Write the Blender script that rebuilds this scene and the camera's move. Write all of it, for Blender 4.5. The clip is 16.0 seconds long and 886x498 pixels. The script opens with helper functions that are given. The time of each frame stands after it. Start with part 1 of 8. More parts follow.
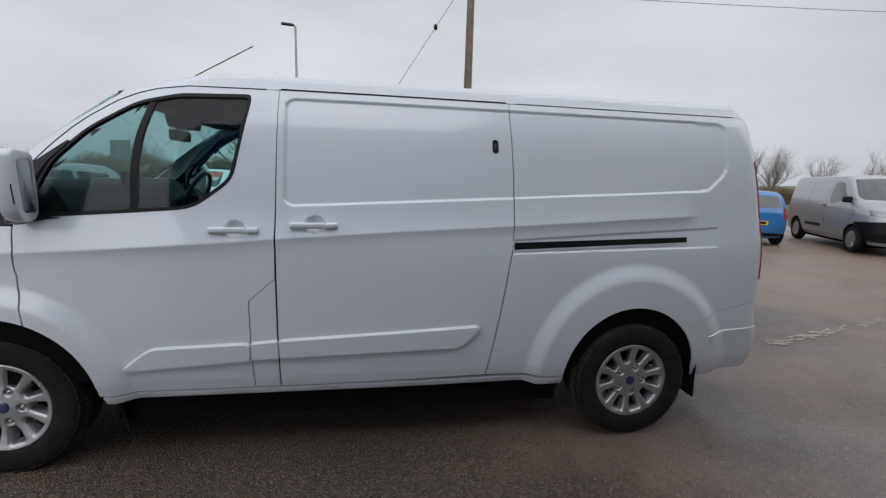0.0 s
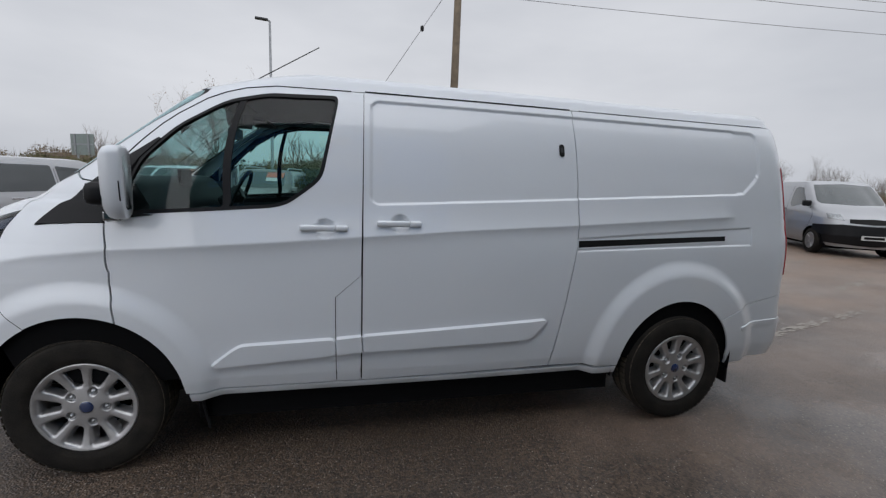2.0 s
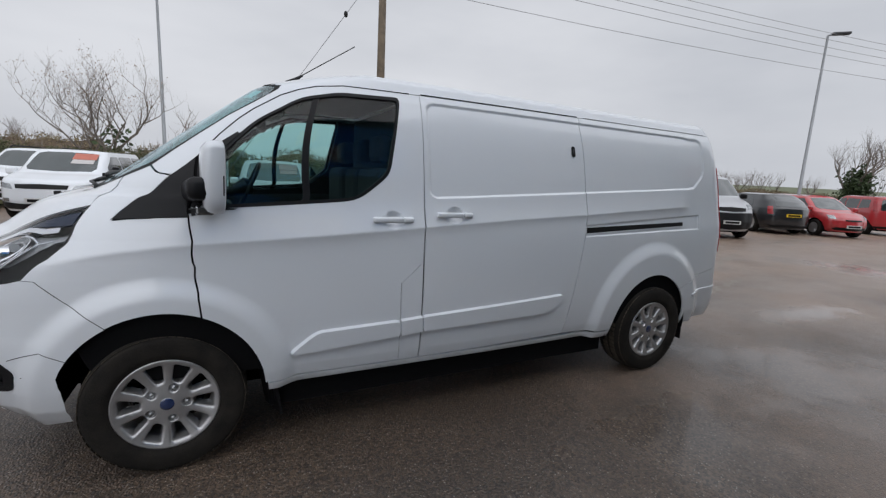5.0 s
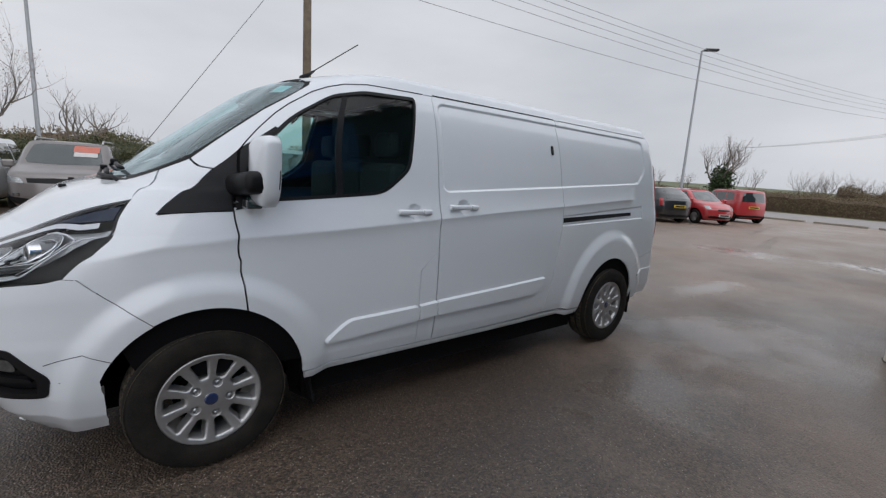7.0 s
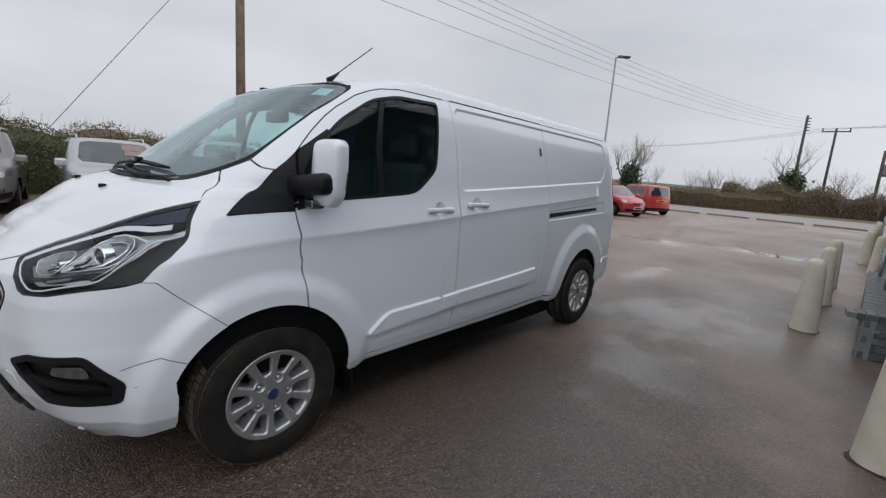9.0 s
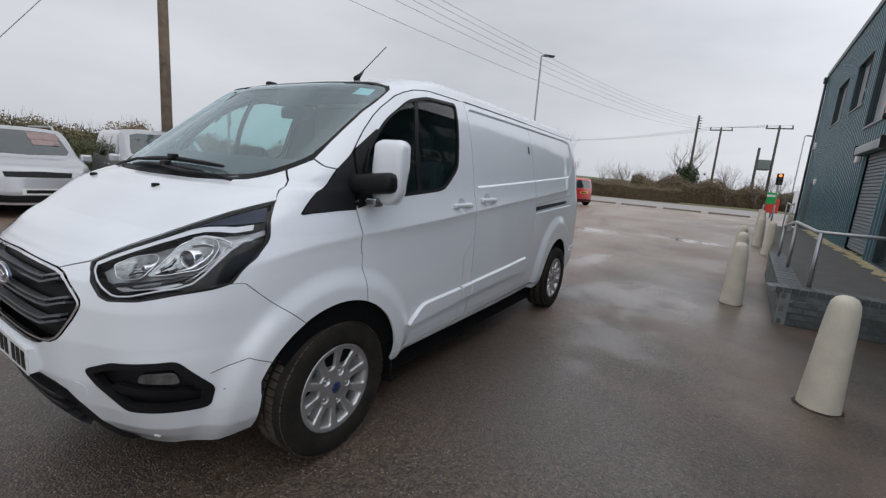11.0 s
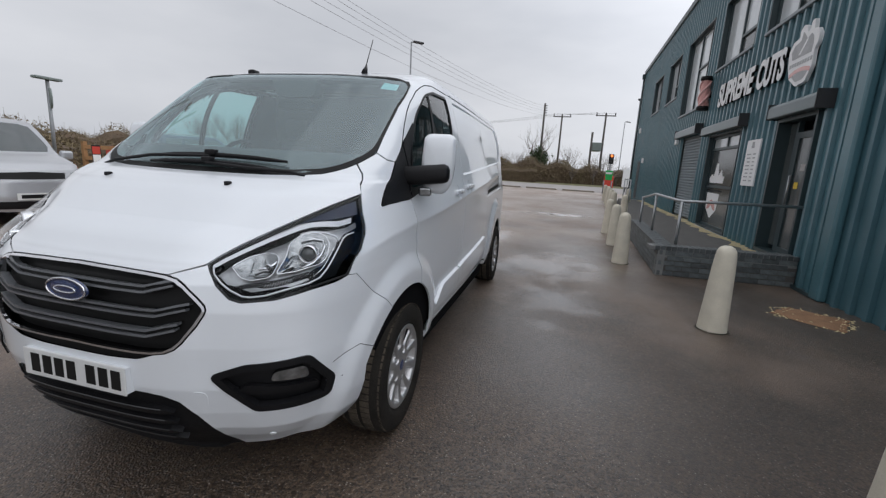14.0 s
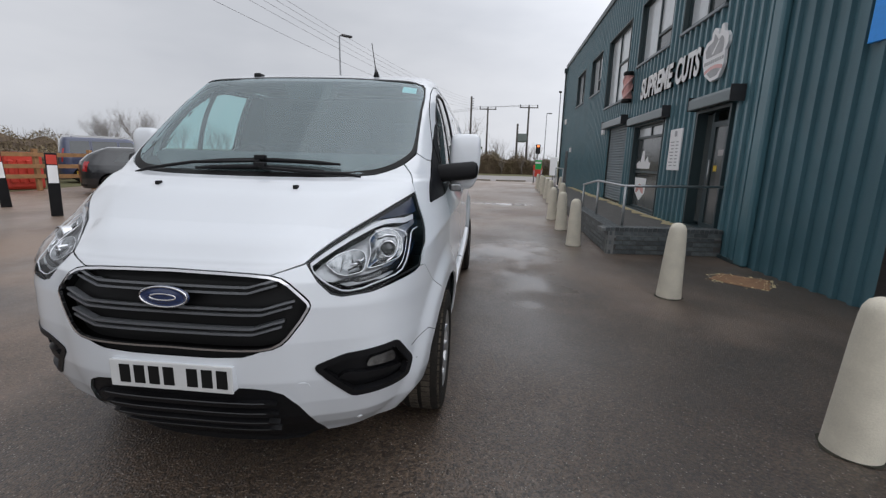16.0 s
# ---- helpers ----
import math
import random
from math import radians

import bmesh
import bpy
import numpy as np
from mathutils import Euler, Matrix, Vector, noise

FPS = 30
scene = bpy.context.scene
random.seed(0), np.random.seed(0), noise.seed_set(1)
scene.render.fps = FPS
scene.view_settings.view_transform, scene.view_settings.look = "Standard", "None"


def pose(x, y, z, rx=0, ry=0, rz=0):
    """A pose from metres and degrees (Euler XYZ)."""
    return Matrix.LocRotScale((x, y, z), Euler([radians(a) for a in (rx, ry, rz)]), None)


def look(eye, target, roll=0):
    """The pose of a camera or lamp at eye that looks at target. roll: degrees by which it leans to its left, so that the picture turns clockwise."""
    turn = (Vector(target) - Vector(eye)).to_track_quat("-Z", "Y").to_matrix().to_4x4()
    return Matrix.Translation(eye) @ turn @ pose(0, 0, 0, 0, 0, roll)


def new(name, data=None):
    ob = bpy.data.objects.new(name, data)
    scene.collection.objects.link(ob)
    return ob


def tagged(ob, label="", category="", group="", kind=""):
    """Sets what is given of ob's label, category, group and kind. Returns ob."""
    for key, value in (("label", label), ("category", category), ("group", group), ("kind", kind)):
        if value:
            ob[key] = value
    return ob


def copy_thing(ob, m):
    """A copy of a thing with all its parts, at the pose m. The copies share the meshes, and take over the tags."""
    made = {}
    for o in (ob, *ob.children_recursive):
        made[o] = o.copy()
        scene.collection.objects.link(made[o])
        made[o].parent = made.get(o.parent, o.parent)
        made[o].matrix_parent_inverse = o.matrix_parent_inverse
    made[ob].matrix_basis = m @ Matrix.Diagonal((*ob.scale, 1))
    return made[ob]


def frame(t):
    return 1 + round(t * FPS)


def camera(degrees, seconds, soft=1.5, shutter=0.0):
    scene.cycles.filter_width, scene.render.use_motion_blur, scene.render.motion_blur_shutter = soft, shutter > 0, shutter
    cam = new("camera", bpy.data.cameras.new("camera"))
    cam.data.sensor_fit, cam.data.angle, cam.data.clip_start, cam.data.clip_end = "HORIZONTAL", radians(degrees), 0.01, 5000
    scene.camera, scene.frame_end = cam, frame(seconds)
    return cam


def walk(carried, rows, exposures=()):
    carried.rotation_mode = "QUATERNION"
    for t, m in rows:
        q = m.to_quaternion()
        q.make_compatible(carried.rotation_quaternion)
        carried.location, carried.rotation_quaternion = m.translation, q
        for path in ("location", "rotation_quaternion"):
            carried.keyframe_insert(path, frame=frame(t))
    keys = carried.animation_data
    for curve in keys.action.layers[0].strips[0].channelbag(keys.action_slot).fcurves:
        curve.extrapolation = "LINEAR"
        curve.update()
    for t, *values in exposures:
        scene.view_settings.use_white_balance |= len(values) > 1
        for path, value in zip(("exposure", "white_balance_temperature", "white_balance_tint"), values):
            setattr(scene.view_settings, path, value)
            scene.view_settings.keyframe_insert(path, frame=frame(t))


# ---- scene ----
cam = camera(91.5, 16.0, soft=1.3)
PATH = [
    (0, (1.79, -3.153, 1.496), (2.093, -1.202, 1.18), 1.7),
    (0.5, (1.65, -3.154, 1.479), (1.98, -1.204, 1.18), 1.8),
    (1, (1.5, -3.152, 1.483), (1.865, -1.209, 1.179), 1.9),
    (1.5, (1.333, -3.15, 1.492), (1.747, -1.218, 1.177), 2.2),
    (2, (1.188, -3.16, 1.479), (1.641, -1.237, 1.17), 2.4),
    (2.5, (1.046, -3.17, 1.477), (1.547, -1.259, 1.164), 2.5),
    (3, (0.893, -3.166, 1.476), (1.458, -1.275, 1.155), 2.7),
    (3.5, (0.753, -3.163, 1.48), (1.383, -1.294, 1.149), 2.8),
    (4, (0.605, -3.17, 1.476), (1.312, -1.328, 1.149), 2.8),
    (6.5, (-0.165, -3.089, 1.484), (0.963, -1.476, 1.129), 3.6),
    (7, (-0.325, -3.039, 1.463), (0.885, -1.485, 1.115), 3.7),
    (7.5, (-0.482, -2.988, 1.474), (0.799, -1.495, 1.116), 4.2),
    (8, (-0.631, -2.936, 1.476), (0.714, -1.5, 1.116), 4.2),
    (8.5, (-0.779, -2.869, 1.487), (0.626, -1.494, 1.121), 4.4),
    (9, (-0.916, -2.78, 1.466), (0.546, -1.462, 1.112), 4.3),
    (11.5, (-1.545, -2.267, 1.449), (0.169, -1.306, 1.077), 4.4),
    (12, (-1.651, -2.15, 1.433), (0.109, -1.279, 1.056), 4.0),
    (12.5, (-1.757, -2.019, 1.426), (0.048, -1.248, 1.042), 3.9),
    (13, (-1.856, -1.886, 1.427), (-0.013, -1.215, 1.036), 3.9),
    (13.5, (-1.941, -1.752, 1.428), (-0.067, -1.174, 1.035), 3.9),
    (14, (-2.045, -1.64, 1.422), (-0.146, -1.147, 1.033), 3.4),
    (14.5, (-2.134, -1.508, 1.435), (-0.216, -1.102, 1.039), 3.3),
    (15, (-2.223, -1.383, 1.44), (-0.292, -1.053, 1.04), 2.7),
    (15.5, (-2.294, -1.254, 1.437), (-0.352, -0.998, 1.032), 2.4),
    (16, (-2.363, -1.129, 1.42), (-0.412, -0.941, 1.017), 1.5),
]
walk(cam, [(t, look(eye, target, roll)) for t, eye, target, roll in PATH])

# ---- sky and light: flat grey overcast ----
world = bpy.data.worlds.new("overcast")
scene.world = world
world.use_nodes = True
wt = world.node_tree
wt.nodes.clear()


def wnode(kind, **settings):
    n = wt.nodes.new(kind)
    for k, v in settings.items():
        n.inputs[k].default_value = v
    return n


w_out = wt.nodes.new("ShaderNodeOutputWorld")
w_bg = wt.nodes.new("ShaderNodeBackground")
sky = wt.nodes.new("ShaderNodeTexSky")
sky.sky_type, sky.sun_disc = "NISHITA", False
sky.sun_elevation, sky.sun_rotation = radians(54), radians(183)
sky.air_density, sky.dust_density = 1.0, 4.0
hsv = wnode("ShaderNodeHueSaturation", Saturation=0.10, Value=0.9)
coord = wt.nodes.new("ShaderNodeTexCoord")
mapn = wt.nodes.new("ShaderNodeMapping")
mapn.inputs["Scale"].default_value = (1.0, 1.0, 3.2)
cloud = wnode("ShaderNodeTexNoise", Scale=1.7, Detail=5.0, Roughness=0.5)
ramp = wt.nodes.new("ShaderNodeValToRGB")
ramp.color_ramp.elements[0].position, ramp.color_ramp.elements[0].color = 0.30, (4.35, 4.55, 5.0, 1)
ramp.color_ramp.elements[1].position, ramp.color_ramp.elements[1].color = 0.72, (5.85, 6.0, 6.4, 1)
sep = wt.nodes.new("ShaderNodeSeparateXYZ")
rise = wt.nodes.new("ShaderNodeMapRange")
rise.inputs["From Min"].default_value, rise.inputs["From Max"].default_value = 0.40, 0.95
rise.inputs["To Min"].default_value, rise.inputs["To Max"].default_value = 0.95, 0.74
mul = wt.nodes.new("ShaderNodeVectorMath")
mul.operation = "SCALE"
mix = wt.nodes.new("ShaderNodeMix")
mix.data_type = "RGBA"
mix.inputs["Factor"].default_value = 0.88
wt.links.new(coord.outputs["Generated"], mapn.inputs["Vector"])
wt.links.new(mapn.outputs["Vector"], cloud.inputs["Vector"])
wt.links.new(cloud.outputs["Fac"], ramp.inputs["Fac"])
wt.links.new(coord.outputs["Generated"], sep.inputs["Vector"])
wt.links.new(sep.outputs["Z"], rise.inputs["Value"])
wt.links.new(ramp.outputs["Color"], mul.inputs["Vector"])
# the cloud is thinner and brighter towards the low sun
glow = wt.nodes.new("ShaderNodeVectorMath")
glow.operation, glow.inputs[1].default_value = "DOT_PRODUCT", (0.06, -0.66, 0.748)
thin = wt.nodes.new("ShaderNodeMapRange")
thin.interpolation_type = "SMOOTHSTEP"
thin.inputs["To Min"].default_value, thin.inputs["To Max"].default_value = 1.0, 2.6
both_ways = wt.nodes.new("ShaderNodeMath")
both_ways.operation = "MULTIPLY"
wt.links.new(coord.outputs["Generated"], glow.inputs[0])
wt.links.new(glow.outputs["Value"], thin.inputs["Value"])
wt.links.new(rise.outputs["Result"], both_ways.inputs[0])
wt.links.new(thin.outputs["Result"], both_ways.inputs[1])
wt.links.new(both_ways.outputs[0], mul.inputs["Scale"])
wt.links.new(sky.outputs["Color"], hsv.inputs["Color"])
wt.links.new(hsv.outputs["Color"], mix.inputs["A"])
wt.links.new(mul.outputs["Vector"], mix.inputs["B"])
wt.links.new(mix.outputs["Result"], w_bg.inputs["Color"])
w_bg.inputs["Strength"].default_value = 0.133
wt.links.new(w_bg.outputs["Background"], w_out.inputs["Surface"])

sun_data = bpy.data.lights.new("sun", "SUN")
sun_data.energy, sun_data.angle, sun_data.color = 0.6, radians(120), (0.98, 0.98, 1.0)
sun = new("sun", sun_data)
sun.matrix_world = look((-1, -17, 24), (0, 0, 0))


# ---- materials ----
def mat(name, color, rough=0.5, metal=0.0, coat=0.0, vary=0.12, scale=6.0, bump=0.0, bscale=60.0, spec=0.5, tint=None, per_object=0.0, trans=0.0, emit=None):
    """A surface with two scales of colour change, uneven gloss and fine relief, at real-world size."""
    m = bpy.data.materials.new(name)
    m.use_nodes = True
    t = m.node_tree
    b = t.nodes["Principled BSDF"]
    b.inputs["Roughness"].default_value, b.inputs["Metallic"].default_value = rough, metal
    b.inputs["Specular IOR Level"].default_value = spec
    b.inputs["Coat Weight"].default_value, b.inputs["Coat Roughness"].default_value = coat, 0.04
    b.inputs["Transmission Weight"].default_value = trans
    tc = t.nodes.new("ShaderNodeTexCoord")
    big, fine = t.nodes.new("ShaderNodeTexNoise"), t.nodes.new("ShaderNodeTexNoise")
    big.inputs["Scale"].default_value, big.inputs["Detail"].default_value = scale, 6.0
    fine.inputs["Scale"].default_value, fine.inputs["Detail"].default_value = bscale, 3.0
    for n in (big, fine):
        t.links.new(tc.outputs["Object"], n.inputs["Vector"])
    mx = t.nodes.new("ShaderNodeMix")
    mx.data_type = "RGBA"
    dark = [c * (1 - vary) for c in color]
    light = [min(1, c * (1 + vary)) for c in color] if tint is None else tint
    mx.inputs["A"].default_value, mx.inputs["B"].default_value = (*dark, 1), (*light, 1)
    fac = t.nodes.new("ShaderNodeMath")
    fac.operation, fac.inputs[1].default_value = "MULTIPLY_ADD", 0.65
    part_f = t.nodes.new("ShaderNodeMath")
    part_f.operation, part_f.inputs[1].default_value = "MULTIPLY", 0.35
    t.links.new(fine.outputs["Fac"], part_f.inputs[0])
    t.links.new(big.outputs["Fac"], fac.inputs[0])
    t.links.new(part_f.outputs[0], fac.inputs[2])
    sharp = t.nodes.new("ShaderNodeMapRange")
    sharp.inputs["From Min"].default_value, sharp.inputs["From Max"].default_value = 0.3, 0.7
    t.links.new(fac.outputs[0], sharp.inputs["Value"])
    t.links.new(sharp.outputs["Result"], mx.inputs["Factor"])
    col = mx.outputs["Result"]
    if per_object:
        info = t.nodes.new("ShaderNodeObjectInfo")
        hs = t.nodes.new("ShaderNodeHueSaturation")
        mr = t.nodes.new("ShaderNodeMapRange")
        mr.inputs["To Min"].default_value, mr.inputs["To Max"].default_value = 1 - per_object, 1 + per_object
        t.links.new(info.outputs["Random"], mr.inputs["Value"])
        t.links.new(mr.outputs["Result"], hs.inputs["Value"])
        t.links.new(col, hs.inputs["Color"])
        col = hs.outputs["Color"]
    t.links.new(col, b.inputs["Base Color"])
    if not (trans or metal > 0.9):
        rr = t.nodes.new("ShaderNodeMapRange")
        rr.inputs["To Min"].default_value, rr.inputs["To Max"].default_value = max(0.02, rough * 0.85), min(1, rough * 1.15)
        t.links.new(big.outputs["Fac"], rr.inputs["Value"])
        t.links.new(rr.outputs["Result"], b.inputs["Roughness"])
    if bump:
        bp = t.nodes.new("ShaderNodeBump")
        bp.inputs["Strength"].default_value, bp.inputs["Distance"].default_value = min(1.0, bump), 0.004
        t.links.new(fine.outputs["Fac"], bp.inputs["Height"])
        t.links.new(bp.outputs["Normal"], b.inputs["Normal"])
    if emit:
        b.inputs["Emission Color"].default_value, b.inputs["Emission Strength"].default_value = (*emit[:3], 1), emit[3]
    return m


def glass_mat(name, color, rough=0.0, ior=1.6, sheen=(1.0, 1.0, 1.0), haze=0.0):
    """Thin tinted window glass: see-through, with the sheen of glass; haze: the share of a pale veil painted for mist
    and reflected sky.
    """
    m = bpy.data.materials.new(name)
    m.use_nodes = True
    t = m.node_tree
    t.nodes.clear()
    out, tr, gl, mx = (t.nodes.new(k) for k in ("ShaderNodeOutputMaterial", "ShaderNodeBsdfTransparent", "ShaderNodeBsdfGlossy", "ShaderNodeMixShader"))
    gl.inputs["Color"].default_value = (*sheen, 1)
    lw = t.nodes.new("ShaderNodeLayerWeight")
    lw.inputs["Blend"].default_value = 0.5
    pw, fr = t.nodes.new("ShaderNodeMath"), t.nodes.new("ShaderNodeMapRange")
    pw.operation, pw.inputs[1].default_value = "POWER", 5.0
    fr.inputs["To Min"].default_value = ((ior - 1) / (ior + 1)) ** 2
    t.links.new(lw.outputs["Facing"], pw.inputs[0])
    t.links.new(pw.outputs[0], fr.inputs["Value"])
    tr.inputs["Color"].default_value, gl.inputs["Roughness"].default_value = (*color, 1), rough
    t.links.new(fr.outputs["Result"], mx.inputs["Fac"])
    clear = tr.outputs["BSDF"]
    # diffuse veil: misted glass and sky reflection put into one pale colour
    if haze:
        film, veil = t.nodes.new("ShaderNodeMixShader"), t.nodes.new("ShaderNodeBsdfDiffuse")
        film.inputs["Fac"].default_value, veil.inputs["Color"].default_value = haze, (0.52, 0.60, 0.61, 1)
        t.links.new(clear, film.inputs[1])
        t.links.new(veil.outputs["BSDF"], film.inputs[2])
        clear = film.outputs["Shader"]
    t.links.new(clear, mx.inputs[1])
    t.links.new(gl.outputs["BSDF"], mx.inputs[2])
    t.links.new(mx.outputs["Shader"], out.inputs["Surface"])
    return m


def asphalt_mat():
    """Worn wet tarmac: stone chips in dark binder, paler sandier stretches, a thin film of water and shallow puddles.
    """
    m = bpy.data.materials.new("asphalt")
    m.use_nodes = True
    t = m.node_tree
    b = t.nodes["Principled BSDF"]
    tc = t.nodes.new("ShaderNodeTexCoord")

    def node(kind, **settings):
        n = t.nodes.new(kind)
        for k, v in settings.items():
            n.inputs[k.replace("_", " ")].default_value = v
        return n

    def wire(out, n, key):
        t.links.new(out, n.inputs[key])

    def calc(op, a, c, d=None):
        n = t.nodes.new("ShaderNodeMath")
        n.operation = op
        for i, v in enumerate((a, c, d)):
            if v is not None:
                if isinstance(v, (int, float)):
                    n.inputs[i].default_value = v
                else:
                    wire(v, n, i)
        return n.outputs[0]

    def spread(value, a0, a1, b0, b1, soft=False):
        n = node("ShaderNodeMapRange", From_Min=a0, From_Max=a1, To_Min=b0, To_Max=b1)
        if soft:
            n.interpolation_type = "SMOOTHSTEP"
        wire(value, n, "Value")
        return n.outputs["Result"]

    def noise(scale, detail, rough=0.5, shift=None, squash=(1, 1, 1)):
        n = node("ShaderNodeTexNoise", Scale=scale, Detail=detail, Roughness=rough)
        mp = node("ShaderNodeMapping", Location=shift or (0, 0, 0), Scale=squash)
        wire(tc.outputs["Object"], mp, "Vector")
        wire(mp.outputs["Vector"], n, "Vector")
        return n.outputs["Fac"]

    def blend(fac, a, c, how="MIX"):
        n = t.nodes.new("ShaderNodeMix")
        n.data_type, n.blend_type = "RGBA", how
        for key, v in (("Factor", fac), ("A", a), ("B", c)):
            if isinstance(v, (int, float, tuple)):
                n.inputs[key].default_value = v
            else:
                wire(v, n, key)
        return n.outputs["Result"]

    # chips of about a centimetre, each with its own tone, a few of them pale
    chips = node("ShaderNodeTexVoronoi", Scale=85.0)
    wire(tc.outputs["Object"], chips, "Vector")
    hue = t.nodes.new("ShaderNodeSeparateColor")
    wire(chips.outputs["Color"], hue, "Color")
    tone = spread(hue.outputs["Green"], 0, 1, 0.25, 1.8)
    base = node("ShaderNodeVectorMath")
    base.operation = "SCALE"
    broad = blend(spread(noise(0.55, 7, 0.6), 0.32, 0.70, 0, 1), (0.044, 0.0295, 0.0195, 1), (0.090, 0.061, 0.0405, 1))
    wire(broad, base, 0)
    wire(tone, base, "Scale")
    pale_chip = calc("MULTIPLY", calc("GREATER_THAN", hue.outputs["Red"], 0.905), spread(chips.outputs["Distance"], 0.10, 0.42, 1, 0))
    col = blend(pale_chip, base.outputs["Vector"], (0.42, 0.38, 0.33, 1))
    # the far side is sandier; its paleness also paints in reflected sky
    place = t.nodes.new("ShaderNodeSeparateXYZ")
    wire(tc.outputs["Object"], place, "Vector")
    far = calc("MAXIMUM", spread(place.outputs["X"], 0.5, 13.0, 0.0, 0.42), spread(place.outputs["Y"], 0.8, 6.0, 0.0, 0.34))
    sandy_pale = spread(calc("ADD", noise(0.42, 9, 0.62, (5.0, 2.0, 0)), far), 0.56, 0.84, 0, 0.80)
    col = blend(sandy_pale, col, (0.315, 0.222, 0.163, 1))
    # puddles: long shallow hollows beside the van, with frayed edges
    fray = noise(1.9, 8, 0.6)
    hollow = None
    for at, size in (((4.50, -1.50, 0), (0.95, 1.15, 0)), ((2.80, -1.72, 0), (1.8, 1.8, 0)), ((1.88, -1.66, 0), (6.0, 5.0, 0)), ((6.9, -0.5, 0), (1.0, 3.0, 0)), ((12.0, 0.85, 0), (1.2, 0.9, 0)), ((12.55, -1.6, 0), (1.6, 0.8, 0))):
        off, k, far_off = (t.nodes.new("ShaderNodeVectorMath") for _ in range(3))
        off.operation, k.operation, far_off.operation = "SUBTRACT", "MULTIPLY", "LENGTH"
        off.inputs[1].default_value, k.inputs[1].default_value = at, size
        wire(tc.outputs["Object"], off, 0)
        wire(off.outputs["Vector"], k, 0)
        wire(k.outputs["Vector"], far_off, 0)
        edge = spread(calc("MULTIPLY_ADD", fray, 2.4, far_off.outputs["Value"]), 2.45, 1.45, 0, 1, True)
        hollow = edge if hollow is None else calc("MAXIMUM", hollow, edge)
    # a film of water, thicker in broad sheets
    sheet_wet = spread(noise(0.36, 7, 0.62, (3.1, 1.7, 0), (1.0, 1.35, 1.0)), 0.38, 0.68, 0.0, 1.0)
    film = calc("MAXIMUM", spread(sheet_wet, 0, 1, 0.38, 0.95), hollow)
    wire(blend(calc("MULTIPLY", film, 0.22), col, (0.012, 0.010, 0.009, 1)), b, "Base Color")
    wire(spread(sheet_wet, 0, 1, 0.55, 0.42), b, "Roughness")
    b.inputs["Specular IOR Level"].default_value = 0.6
    wire(film, b, "Coat Weight")
    grit = noise(75.0, 3)
    wire(calc("MULTIPLY_ADD", calc("SUBTRACT", 1.0, hollow), spread(sheet_wet, 0, 1, 0.40, 0.26), 0.07), b, "Coat Roughness")
    b.inputs["Coat IOR"].default_value = 1.36
    bump = node("ShaderNodeBump", Strength=1.0, Distance=0.0065)
    wire(calc("MULTIPLY_ADD", grit, 0.35, spread(chips.outputs["Distance"], 0.0, 0.6, 1, 0)), bump, "Height")
    wire(calc("MULTIPLY_ADD", hollow, -0.85, 0.9), bump, "Strength")
    wire(bump.outputs["Normal"], b, "Normal")
    soft = node("ShaderNodeBump", Strength=0.35, Distance=0.004)
    wire(grit, soft, "Height")
    wire(calc("MULTIPLY_ADD", hollow, -0.33, 0.35), soft, "Strength")
    wire(soft.outputs["Normal"], b, "Coat Normal")
    return m


M = {}
M["asphalt"] = asphalt_mat()
M["paint_white"] = mat("white_car_paint", (0.67, 0.694, 0.722), rough=0.32, coat=1.0, vary=0.02, scale=1.5, bscale=900, spec=0.5)
M["paint_silver"] = mat("silver_car_paint", (0.370, 0.377, 0.392), rough=0.35, metal=0.35, coat=1.0, vary=0.05, scale=2)
M["paint_grey"] = mat("grey_brown_car_paint", (0.15, 0.135, 0.13), rough=0.35, metal=0.3, coat=1.0, vary=0.05)
M["paint_black"] = mat("black_car_paint", (0.012, 0.013, 0.016), rough=0.3, coat=1.0, vary=0.1)
M["paint_red"] = mat("red_car_paint", (0.42, 0.025, 0.03), rough=0.35, coat=1.0, vary=0.06)
M["paint_blue"] = mat("blue_car_paint", (0.02, 0.16, 0.42), rough=0.35, coat=1.0, vary=0.06)
M["paint_navy"] = mat("navy_car_paint", (0.03, 0.04, 0.09), rough=0.35, coat=1.0, vary=0.06)
M["black_plastic"] = mat("black_grained_plastic", (0.008, 0.008, 0.009), spec=0.22, rough=0.45, vary=0.2, bump=0.25, bscale=400)
# near black for seals; on inner body, arches, discs and underside it paints shade
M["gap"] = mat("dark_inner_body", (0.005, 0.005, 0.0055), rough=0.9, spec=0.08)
M["trim"] = mat("dark_grey_trim", (0.03, 0.031, 0.034), rough=0.7, vary=0.15, bump=0.2, bscale=300)
M["seat"] = mat("charcoal_seat_fabric", (0.025, 0.025, 0.028), rough=0.95, vary=0.3, bump=0.6, bscale=500)
# a grey lining; the unlit cab roof is put into its near-black colour
M["liner"] = mat("shaded_headlining", (0.016, 0.018, 0.019), rough=0.95, vary=0.1, bump=0.3, bscale=300)
M["rubber"] = mat("dusty_tyre_rubber", (0.005, 0.005, 0.005), rough=0.85, spec=0.22, vary=0.55, scale=9, tint=(0.028, 0.024, 0.0195), bump=0.5, bscale=220)
M["alloy"] = mat("silver_alloy", (0.46, 0.455, 0.455), rough=0.36, metal=0.8, vary=0.08, scale=14)
M["chrome"] = mat("chrome", (0.78, 0.78, 0.8), rough=0.08, metal=1.0)
M["steel"] = mat("galvanised_steel", (0.42, 0.43, 0.44), rough=0.42, metal=0.85, vary=0.15, scale=12)
